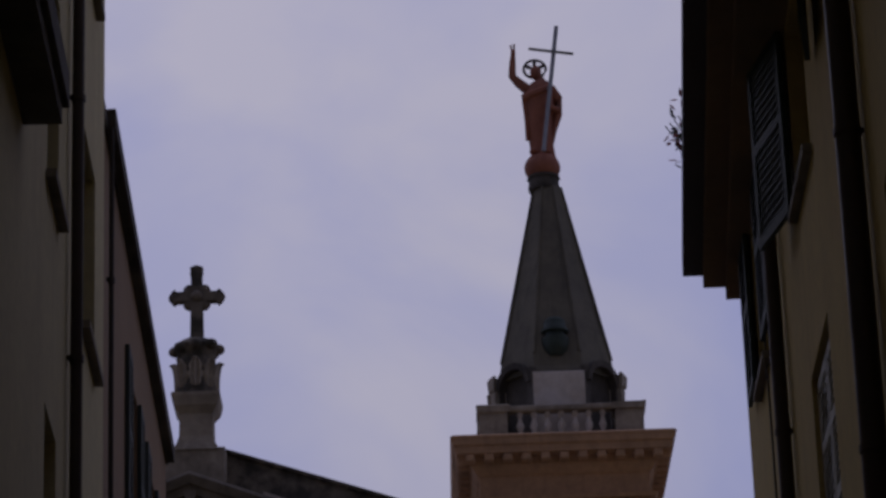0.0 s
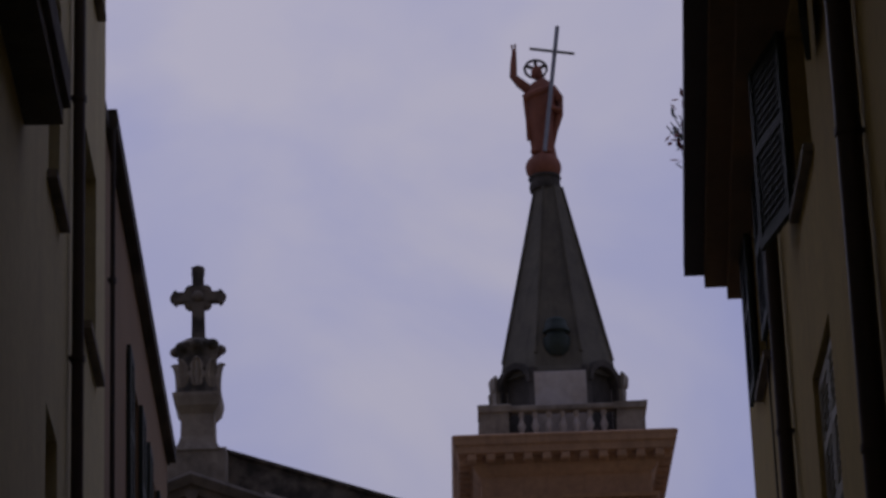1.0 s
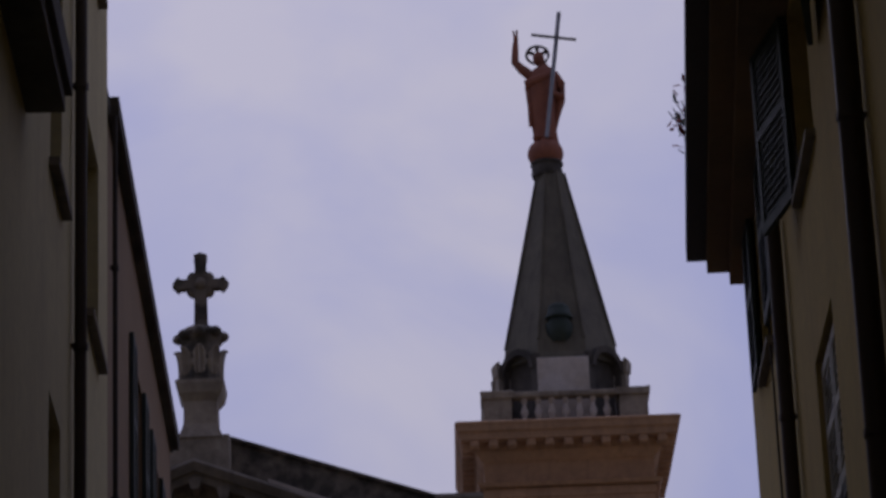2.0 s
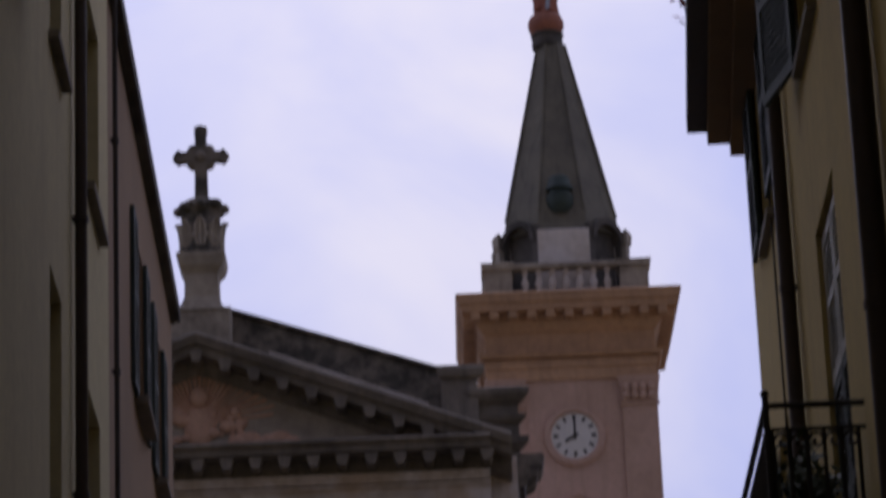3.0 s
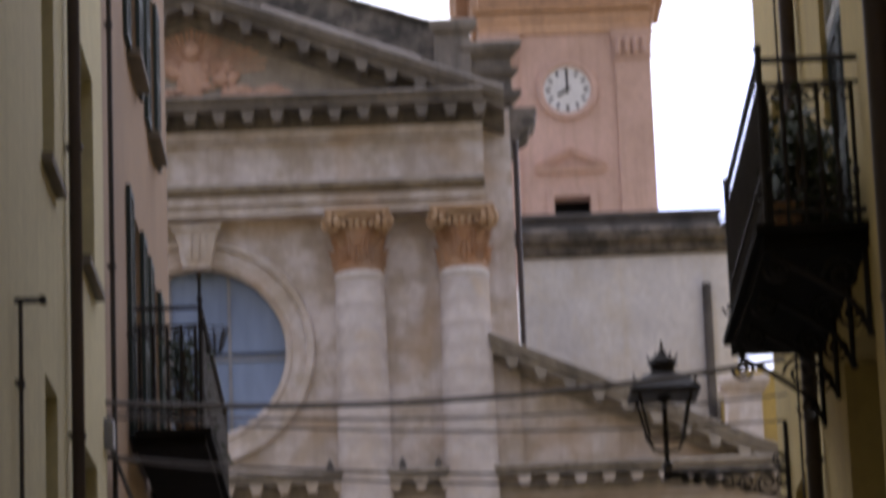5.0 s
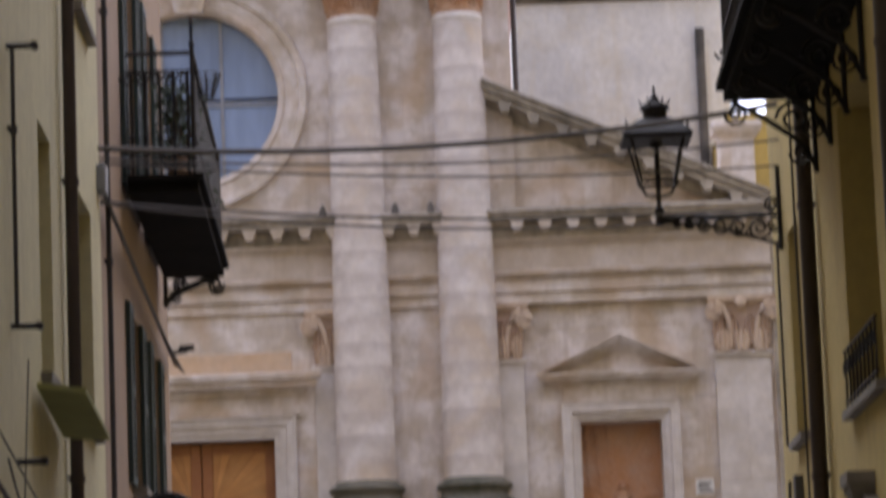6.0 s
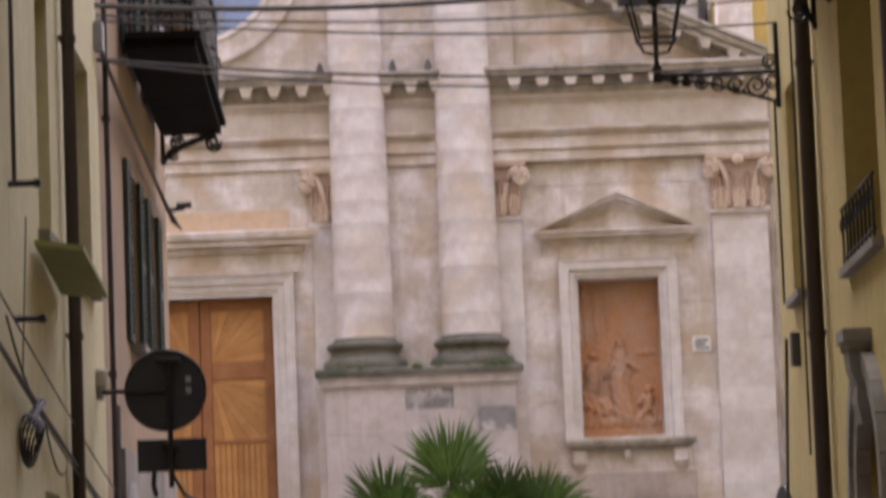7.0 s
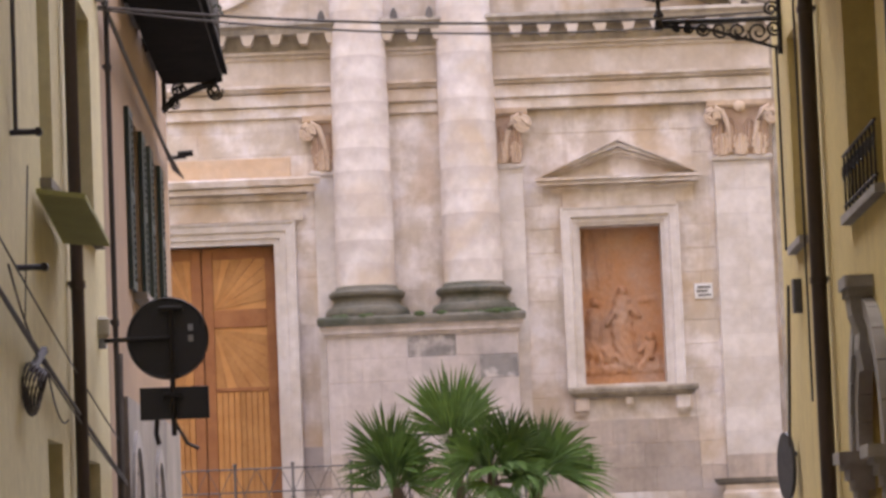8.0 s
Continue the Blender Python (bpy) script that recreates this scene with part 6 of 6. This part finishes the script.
plant = part("balcony_plant", lf, [BUSH, PLASTICRED], None)
plant.matrix_world = RIGHT
tagged(plant, "small plant with red flowers at the eave", "plant")

def leafy(name, m, n, box, size, mats, label, seed):
    """A trailing plant: many small leaves in a rough box (x0, x1, y0, y1, z0, z1), on thin stems."""
    rnd = random.Random(seed)
    stems, leaves = Mesh(), Mesh()
    x0, x1, y0, y1, z0, z1 = box
    cl = [(rnd.uniform(x0, x1), rnd.uniform(y0, y1), rnd.uniform(z0, z1)) for _ in range(max(4, n // 40))]
    for c in cl:
        stems.tube([(c[0], c[1], z0), (c[0] + rnd.uniform(-0.04, 0.04), c[1] + rnd.uniform(-0.05, 0.05), (z0 + c[2]) / 2), c], 0.008, 4)
    for i in range(n):
        c = Vector(rnd.choice(cl)) + Vector((rnd.gauss(0, 0.07), rnd.gauss(0, 0.12), rnd.gauss(0, 0.1)))
        d = Vector((rnd.uniform(-1, 1), rnd.uniform(-1, 1), rnd.uniform(-1, 0.6))).normalized() * size * rnd.uniform(0.6, 1.3)
        u = d.orthogonal().normalized() * size * 0.4
        leaves.add([c - d, c + u, c + d, c - u], [(0, 1, 2, 3)])
    ob = thing(name, label, "plant", "balcony plants", m=m)
    part("woody_stem", stems, TRUNK, ob)
    part("foliage", leaves, mats, ob)
    return ob


def plant_pot(m, x, y, z, label):
    p = Mesh()
    p.lathe([(0.07, z), (0.1, z + 0.18), (0.115, z + 0.19), (0.115, z + 0.22), (0.09, z + 0.22)], x, y, 12)
    ob = part("plant_pot", p, TERRACOTTA, None)
    ob.matrix_world = m
    return tagged(ob, label, "pot", "balcony pots")


for k in range(6):
    plant_pot(RIGHT, -0.46, 20.7 + k * 0.55, 6.33, "terracotta plant pot on the balcony")
leafy("balcony_shrub", RIGHT, 5200, (-0.42, -0.16, 20.6, 23.5, 6.45, 7.05), 0.055, [BUSH], "dense dark green shrubs behind the balcony railing", 3)
for k, (y, z0) in enumerate(((29.0, 7.0), (29.6, 7.1), (30.8, 6.9), (32.6, 7.0))):
    plant_pot(LEFT, 0.42, y, 6.63, "terracotta plant pot on the balcony")
    leafy("balcony_shrub", LEFT, 420, (0.34, 0.52, y - 0.12, y + 0.12, 6.85, z0 + 0.45), 0.045, [BUSH], "dark pot plant on the balcony", 11 + k)
bk = Mesh()
for k in range(5):
    bk.tube([(0.68 + 0.13 * math.cos(a / 12 * 2 * math.pi) * (1 - 0.12 * k), 29.4 + 0.13 * math.sin(a / 12 * 2 * math.pi) * (1 - 0.12 * k), 7.68 - 0.05 * k) for a in range(13)], 0.007, 4)
for a in range(8):
    t = a / 8 * 2 * math.pi
    bk.tube([(0.68 + 0.13 * math.cos(t), 29.4 + 0.13 * math.sin(t), 7.68), (0.68 + 0.06 * math.cos(t), 29.4 + 0.06 * math.sin(t), 7.46)], 0.007, 4)
basket = part("wire_basket", bk, IRON, None)
basket.matrix_world = LEFT
tagged(basket, "round black wire basket on the balcony rail", "basket")

# ---- lantern on a scrolled bracket ----
wallx = 2.33 + 0.02 * 27.1
lamp = thing("street_lamp", "black iron street lantern on a scrolled wall bracket", "street lamp", m=Matrix.Translation((1.86, 27.1, 5.9)))
br = Mesh()
L = wallx - 1.86
br.tube([(0, 0, -0.06), (L, 0, -0.06)], 0.022, 6)
br.tube([(0, 0, -0.09), (L * 0.4, 0, -0.13), (L * 0.75, 0, -0.24), (L, 0, -0.32)], 0.014, 6)
br.tube([(L - 0.02, 0, 0.35), (L - 0.02, 0, -0.36)], 0.02, 6)
for k, (x, r, u) in enumerate(((0.14, 0.035, -1), (0.24, 0.045, -1), (0.36, 0.06, -1), (0.5, 0.07, -1), (0.65, 0.085, -1), (0.82, 0.1, -1), (0.95, 0.07, -1), (0.93, 0.07, 1))):
    br.tube(scroll_pts((x, 0, -0.06 + u * (r + 0.01)), (1, 0, 0), (0, 0, u), r), 0.012, 5)
part("bracket", br, IRON, lamp, "scrolled iron bracket")
stm = Mesh()
stm.tube([(0, 0, -0.1), (0, 0, 0.22)], 0.02, 8)
stm.lathe([(0.04, -0.12), (0.03, -0.02), (0.05, 0.0), (0.02, 0.05)], 0, 0, 10)
stm.tube([(-0.17, 0, 0.26), (-0.1, 0, 0.14), (0, 0, 0.12), (0.1, 0, 0.14), (0.17, 0, 0.26)], 0.013, 6)
stm.tube([(0, -0.17, 0.26), (0, -0.1, 0.14), (0, 0.1, 0.14), (0, 0.17, 0.26)], 0.013, 6)
part("stem", stm, IRON, lamp)
for k in range(4):
    a = math.pi / 4 + math.pi / 2 * k
    ed = Mesh()
    ed.tube([(0.2 * math.cos(a), 0.2 * math.sin(a), 0.24), (0.31 * math.cos(a), 0.31 * math.sin(a), 0.6)], 0.013, 5)
    part("frame_bar", ed, IRON, lamp)
for zz, r in ((0.24, 0.2), (0.6, 0.31)):
    ri = Mesh()
    pts = [(r * math.cos(math.pi / 4 + math.pi / 2 * k), r * math.sin(math.pi / 4 + math.pi / 2 * k), zz) for k in range(5)]
    ri.tube(pts, 0.014, 5)
    part("frame_ring", ri, IRON, lamp)
rod = Mesh()
rod.tube([(0, 0, 0.2), (0, 0, 0.62)], 0.022, 8)
rod.ball((0, 0, 0.58), 0.06, 6)
part("lamp_holder", rod, IRON, lamp)
hood = Mesh()
hood.lathe([(0.4, 0.58), (0.41, 0.62), (0.36, 0.66), (0.24, 0.74), (0.14, 0.78)], 0, 0, 4, 0, 45)
hood.lathe([(0.1, 0.76), (0.1, 0.84), (0.13, 0.86), (0.11, 0.9), (0.05, 0.92), (0.035, 0.96), (0.012, 1.0), (0.01, 1.06)], 0, 0, 10)
for k in range(4):
    a = math.pi / 4 + math.pi / 2 * k
    hood.tube([(0.34 * math.cos(a), 0.34 * math.sin(a), 0.64), (0.37 * math.cos(a), 0.37 * math.sin(a), 0.74)], 0.014, 5, 0, 0.004)
for k in range(6):
    a = math.pi / 3 * k
    hood.tube([(0.1 * math.cos(a), 0.1 * math.sin(a), 0.88), (0.13 * math.cos(a), 0.13 * math.sin(a), 0.95)], 0.012, 4, 0, 0.004)
part("hood", hood, IRON, lamp, "black lantern hood with a finial")

# ---- cables across the street ----
def cable(a, b, sag, r, label):
    a, b = Vector(a), Vector(b)
    m = Mesh()
    pts = []
    for i in range(25):
        t = i / 24
        p = a.lerp(b, t)
        p.z -= sag * 4 * t * (1 - t)
        pts.append(p)
    m.tube(pts, r, 6)
    return solo("cable", m, GREYCABLE if "across" in label or "grey" in label else CABLE, label, "cable", "cables over the street")


XL = lambda y: -1.9 - 0.0275 * y
XR = lambda y: 2.33 + 0.02 * y
cable((XL(25.2), 25.2, 6.26), (XR(27.0), 27.0, 6.75), 0.16, 0.022, "thick grey bundled cable across the street")
cable((XL(25.3), 25.3, 6.2), (XR(27.0), 27.0, 6.45), 0.12, 0.009, "thin cable across the street")
cable((XL(25.3), 25.3, 6.16), (XR(27.4), 27.4, 6.3), 0.1, 0.009, "thin cable across the street")
cable((XL(25.3), 25.3, 5.86), (XR(27.4), 27.4, 5.95), 0.12, 0.011, "thin cable across the street")
cable((XL(25.3), 25.3, 5.84), (XR(28.0), 28.0, 5.98), 0.16, 0.009, "thin cable across the street")
cable((XL(17.0) + 0.06, 17.0, 3.03), (XL(26.0) + 0.06, 26.0, 2.2), 0.02, 0.013, "thick black cable fixed along the cream wall")
cable((XL(17.0) + 0.07, 17.0, 3.0), (XL(26.0) + 0.07, 26.0, 2.17), 0.05, 0.007, "thin wire slung along the cream wall")
cable((XL(17.0) + 0.05, 17.0, 3.34), (XL(25.4) + 0.05, 25.4, 2.52), 0.03, 0.006, "thin wire along the cream wall")
cable((XL(17.7) + 0.05, 17.7, 3.2), (XL(19.4) + 0.05, 19.4, 2.8), 0.06, 0.007, "short loose wire on the cream wall")
cable((XL(19.1) + 0.03, 19.1, 3.9), (XL(18.7) + 0.03, 18.7, 2.95), 0.0, 0.005, "hair-thin wire down the cream wall")
cable((XL(19.9) + 0.04, 19.9, 2.74), (XL(21.2) + 0.04, 21.2, 2.5), 0.12, 0.006, "hair-thin loose wire on the cream wall")
cable((XL(25.9) + 0.05, 25.9, 3.2), (XL(25.7) + 0.05, 25.7, 1.9), 0.0, 0.022, "pale grey conduit beside the road sign")
for k in range(4):
    cable((XL(25.3) + 0.02 + 0.02 * k, 25.3, 5.95 - 0.05 * k), (XL(35.3) + 0.02 + 0.03 * k, 35.3, 5.74 - 0.03 * k), 0.03 * k, 0.02 - 0.003 * k, "dark cable along the brown wall")

# wire coil, junction box and insulators on the wall
coil = thing("cable_coil", "coil of black cable hung on the wall", "cable", m=Matrix.Translation((XL(18.75) + 0.05, 18.75, 2.58)))
for k in range(6):
    lp = Mesh()
    lp.tube([(0.012 * k + 0.03 * math.sin(a / 16 * 2 * math.pi + 0.4 * k), 0.16 * math.sin(a / 16 * 2 * math.pi), (0.15 - 0.012 * k) * math.cos(a / 16 * 2 * math.pi)) for a in range(17)], 0.009, 5)
    part("loop", lp, CABLE, coil)
cl_ = Mesh()
cl_.tube([(0.01, 0.55, 0.25), (0.01, 0.25, 0.18), (0.01, 0.05, 0.12)], 0.03, 6)
part("cable_end", cl_, CABLE, coil)
jb = Mesh()
jb.box(XL(25) - 0.01, XL(25) + 0.07, 25.0, 25.2, 5.88, 6.1, b=0.01)
solo("junction_box", jb, STEEL, "grey junction box on the wall corner", "box")

# ---- back of a round road sign with a plate, on an arm from the wall ----
sg = thing("road_sign", "dark grey back of a round road sign with a plate below", "road sign", m=Matrix.Translation((-2.06, 24.4, 3.21)))
dsc = Mesh()
dsc.prism([(0.3 * math.cos(2 * math.pi * i / 48), 0.3 * math.sin(2 * math.pi * i / 48)) for i in range(48)], 0, 0.02)
dd_ = part("disc", dsc, DARKMETAL, sg)
rm = Mesh()
rm.tube([(0.295 * math.cos(2 * math.pi * i / 40), 0.0, 0.295 * math.sin(2 * math.pi * i / 40)) for i in range(41)], 0.012, 6)
part("rim", rm, DARKMETAL, dd_)
stk = Mesh()
stk.box(0.15, 0.19, -0.006, 0.0, 0.05, 0.1, b=0.002)
stk.box(0.15, 0.19, -0.006, 0.0, -0.03, 0.02, b=0.002)
part("sticker", stk, STEEL, dd_, "two small grey stickers")
pt = Mesh()
pt.box(-0.22, 0.29, 0.0, 0.02, -0.6, -0.36, b=0.004)
part("plate", pt, DARKMETAL, sg)
arm = Mesh()
arm.tube([(-0.52, 0.03, 0.0), (-0.28, -0.03, 0.0), (0.03, -0.03, 0.0)], 0.018, 8)
arm.tube([(0.03, -0.03, 0.22), (0.03, -0.03, -0.72)], 0.02, 8)
arm.tube([(-0.1, 0.03, -0.6), (-0.11, 0.03, -0.7), (-0.09, 0.03, -0.78)], 0.02, 6)
arm.tube([(0.03, 0.05, -0.62), (0.12, 0.05, -0.78), (0.2, 0.05, -0.82)], 0.014, 6)
part("arm", arm, IRON, sg)
for a, b, z in ((-0.06, 0.12, 0.2), (-0.02, 0.08, -0.3), (-0.04, 0.1, -0.44)):
    tb = Mesh()
    tb.box(a, b, -0.05, -0.012, z, z + 0.035, b=0.006)
    part("fixing_bar", tb, IRON, sg)
pb = Mesh()
pb.lathe([(0.05, 0.02), (0.075, 0.05), (0.075, 0.16), (0.05, 0.18)], -0.5, 0.02, 10)
part("cable_box", pb, REVEAL, sg, "pale plastic cable box", smooth=True)
clb = Mesh()
clb.box(-0.55, -0.46, 0.0, 0.12, -0.05, 0.05, b=0.01)
part("wall_clamp", clb, STEEL, sg)

# round sign seen from its edge, box and wires at the end of the yellow wall
es = Mesh()
es.prism([(0.28 * math.cos(2 * math.pi * i / 40), 0.28 * math.sin(2 * math.pi * i / 40)) for i in range(40)], -0.03, 0.0)
es.tube([(0, 0.0, 0.1), (0, 0.22, 0.1)], 0.02, 6)
edge_sign = part("round_sign", es, DARKMETAL, None)
edge_sign.matrix_world = Matrix.Translation((XR(27.6) - 0.08, 27.6, 2.15)) @ Matrix.Rotation(radians(-82), 4, 'Z')
tagged(edge_sign, "dark round sign on the wall, seen nearly edge-on", "road sign")
jb = Mesh()
jb.box(XR(26.5) - 0.07, XR(26.5) + 0.0, 26.4, 26.55, 3.35, 3.62, b=0.01)
solo("junction_box", jb, GREYPAINT, "grey cable box on the yellow wall", "box")
cable((XR(27.0) - 0.06, 27.0, 5.6), (XR(27.0) - 0.06, 27.0, 3.9), 0.0, 0.012, "thin wire down the yellow wall")
cable((XR(26.8) - 0.07, 26.85, 3.6), (XR(27.1) - 0.1, 27.1, 2.3), 0.03, 0.014, "thin wire down the yellow wall")
cable((XR(25.6) - 0.03, 25.6, 11.9), (XR(25.6) - 0.03, 25.6, 2.6), 0.0, 0.01, "thin wire down the yellow wall")

# small camera-like lamp at the end of the brown wall
sl_ = Mesh()
sl_.tube([(XL(35.3) - 0.04, 35.2, 5.85), (XL(35.3) + 0.16, 35.2, 5.87)], 0.022, 6)
sl_.tube([(XL(35.3) + 0.08, 35.1, 5.88), (XL(35.3) + 0.24, 35.1, 5.89)], 0.035, 8)
solo("wall_lamp", sl_, IRON, "small dark wall lamp on the house end", "lamp")

# ---- palm before the church ----
palm = thing("palm_tree", "green fan palm with several stems and spiky leaves before the church", "palm tree", m=Matrix.Translation((0.3, 49.0, 0)))
random.seed(21)
for bx, by, lean, top in ((-0.5, 0.0, -0.7, 2.62), (-0.1, 0.25, -0.15, 3.1), (0.25, -0.1, 0.05, 2.75), (0.55, 0.05, 0.4, 2.5)):
    tk = Mesh()
    pts = [(bx + lean * (z / top) ** 1.5, by, z) for z in (0.0, 0.5 * top, 0.8 * top, top)]
    tk.tube(pts, 0.11, 10, 0, 0.075)
    for i in range(44):
        a, z = random.uniform(0, 6.28), random.uniform(0.4 * top, top)
        ox = bx + lean * (z / top) ** 1.5
        tk.tube([(ox + 0.08 * math.cos(a), by + 0.08 * math.sin(a), z), (ox + 0.17 * math.cos(a), by + 0.17 * math.sin(a), z + 0.16)], 0.018, 4, 0, 0.005)
    part("trunk", tk, TRUNK, palm, "fibrous brown trunk")


def fan(base, hub, d, face, size, spread, count, droop, seed):
    """A stalk from base to hub, and a fan of folded pointed leaflets round d, lying square to face."""
    rnd = random.Random(seed)
    base, hub, d, face = Vector(base), Vector(hub), Vector(d).normalized(), Vector(face).normalized()
    m = Mesh()
    m.tube([base, base.lerp(hub, 0.5) + Vector((0, 0, 0.04)), hub], 0.016, 5, 0, 0.01)
    side = d.cross(face).normalized()
    for i in range(count):
        a = radians(spread) * (i / (count - 1) - 0.5) + rnd.uniform(-0.04, 0.04)
        ln = size * (0.7 + 0.3 * math.cos(a * 0.7)) * rnd.uniform(0.82, 1.1)
        e = (d * math.cos(a) + side * math.sin(a) + face * rnd.uniform(-0.12, 0.22)).normalized()
        w = e.cross(face).normalized() * 0.021 * rnd.uniform(0.8, 1.2) * size / 0.8
        lift = face * 0.014
        sag = Vector((0, 0, -droop * ln))
        p0, p1, p2, p3 = hub + e * 0.05, hub + e * ln * 0.38, hub + e * ln * 0.72 + sag * 0.25, hub + e * ln + sag * rnd.uniform(0.5, 1.1)
        m.add([p0 - w * 0.3, p0 + w * 0.3, p1 - w, p1 - lift, p1 + w, p2 - w * 0.8, p2 - lift, p2 + w * 0.8, p3],
              [(0, 1, 3), (0, 3, 2), (1, 4, 3), (2, 3, 6, 5), (3, 4, 7, 6), (5, 6, 8), (6, 7, 8)])
    return m


# growing point, then the leaves that spring from it: offset of the hub, direction, facing, size, spread, droop
CLUMPS = [
    ((-1.2, 0.0, 2.6), [((-0.02, -0.05, 0.28), (-0.12, 0, 1), (0.1, -1, 0.3), 0.82, 120, 0.05), ((-0.1, -0.12, 0.2), (-0.9, -0.1, 0.45), (-0.2, -1, 0.5), 0.66, 130, 0.25), ((0.12, -0.1, 0.22), (0.7, -0.2, 0.75), (0.2, -1, 0.4), 0.6, 120, 0.15), ((0.0, -0.25, 0.1), (-0.2, -0.6, 0.5), (0, -0.8, 0.7), 0.5, 200, 0.3), ((0.05, 0.2, 0.25), (0.3, 0.4, 0.9), (0, -1, 0.3), 0.7, 120, 0.1)]),
    ((-0.27, 0.25, 3.1), [((0.0, 0.0, 0.2), (-0.02, 0, 1), (0.05, -1, 0.25), 0.94, 120, 0.02), ((0.0, 0.12, 0.2), (0.35, 0.2, 0.9), (0.1, -1, 0.2), 0.9, 130, 0.08), ((-0.05, 0.1, 0.15), (-0.6, 0.1, 0.75), (0, -1, 0.3), 0.78, 110, 0.1)]),
    ((0.3, -0.15, 2.7), [((0.0, -0.2, 0.3), (-0.15, -0.2, 0.9), (0, -1, 0.4), 0.62, 220, 0.15), ((-0.25, -0.3, 0.15), (-0.6, -0.4, 0.5), (-0.3, -0.9, 0.5), 0.66, 200, 0.3), ((0.25, -0.3, 0.3), (0.35, -0.3, 0.9), (0.2, -1, 0.3), 0.68, 190, 0.15), ((0.1, -0.45, 0.0), (0.1, -0.7, 0.1), (0, -0.7, 0.8), 0.62, 240, 0.4), ((-0.45, -0.2, -0.05), (-0.9, -0.3, 0.15), (-0.2, -0.9, 0.6), 0.62, 170, 0.4), ((0.0, -0.5, -0.25), (-0.2, -0.7, -0.2), (0, -0.8, 0.5), 0.6, 230, 0.45), ((0.4, -0.4, -0.1), (0.5, -0.6, 0.1), (0.2, -0.8, 0.6), 0.6, 200, 0.4)]),
    ((0.95, 0.05, 2.5), [((0.08, 0.0, 0.3), (-0.05, 0, 1), (0.1, -1, 0.2), 0.72, 110, 0.05), ((0.25, -0.1, 0.28), (0.85, -0.1, 0.6), (0.1, -1, 0.4), 0.74, 110, 0.18), ((0.3, -0.15, 0.1), (1.0, -0.2, 0.1), (0.1, -0.9, 0.6), 0.8, 90, 0.2), ((0.1, -0.3, 0.05), (0.4, -0.7, 0.2), (0, -0.8, 0.7), 0.6, 200, 0.4), ((0.2, 0.2, 0.2), (0.6, 0.4, 0.7), (0, -1, 0.3), 0.7, 130, 0.2)]),
]
seed_ = 40
for root, leaves in CLUMPS:
    root = Vector(root)
    for off, d, face, size, spread, droop in leaves:
        seed_ += 1
        part("palm_leaf", fan(root, root + Vector(off), d, face, size * 1.12, spread * 0.82, 12 + spread // 10, droop, seed_), LEAF, palm)
    rnd_ = random.Random(seed_ * 7)
    for k in range(7 if root.z < 2.8 else 3):
        seed_ += 1
        a = radians(rnd_.uniform(20, 160))
        off = Vector((0.22 * math.cos(a), -0.1 - rnd_.uniform(0, 0.3), rnd_.uniform(-0.15, 0.25)))
        d = Vector((math.cos(a), rnd_.uniform(-0.5, 0.2), 0.9 * math.sin(a)))
        face = Vector((rnd_.uniform(-0.6, 0.6), -0.7, rnd_.uniform(0.2, 0.9)))
        part("palm_leaf", fan(root, root + off, d, face, rnd_.uniform(0.6, 0.82), rnd_.uniform(75, 130), 17, rnd_.uniform(0.08, 0.3), seed_), LEAF, palm)
    for k in range(2):
        seed_ += 1
        part("palm_leaf", fan(root - Vector((0, 0, 0.25)), root + Vector((0.25 * (2 * k - 1), -0.1, -0.35)), (0.5 * (2 * k - 1), -0.2, -1), (0, -1, 0.2), 0.5, 70, 12, 0.3, seed_), DEADLEAF, palm, "dry brown hanging leaf")

# ---- iron fence on the terrace ----
fence = thing("fence", "thin grey iron fence on the terrace before the church", "fence", m=Matrix.Translation((-3, 54.2, 2.0)))
for zz in (0.15, 0.6, 0.98):
    r = Mesh()
    r.tube([(-3.4, 0, zz), (4.2, 0, zz)], 0.013, 6)
    part("rail", r, GREYPAINT, fence)
for i in range(9):
    p = Mesh()
    x = -3.4 + i * 0.95
    p.tube([(x, 0, 0), (x, 0, 1.02)], 0.022, 6)
    p.ball((x, 0, 1.04), 0.035, 6)
    part("post", p, GREYPAINT, fence)
br_ = Mesh()
br_.tube([(-0.2, 0, 0.15), (0.2, 0, 0.98)], 0.007, 5)
br_.tube([(0.2, 0, 0.15), (-0.2, 0, 0.98)], 0.007, 5)
br_data = br_.data("bar", GREYPAINT)
for i in range(19):
    ob = part("bar", br_data, None, fence)
    ob.location = (-3.2 + i * 0.4, 0, 0)
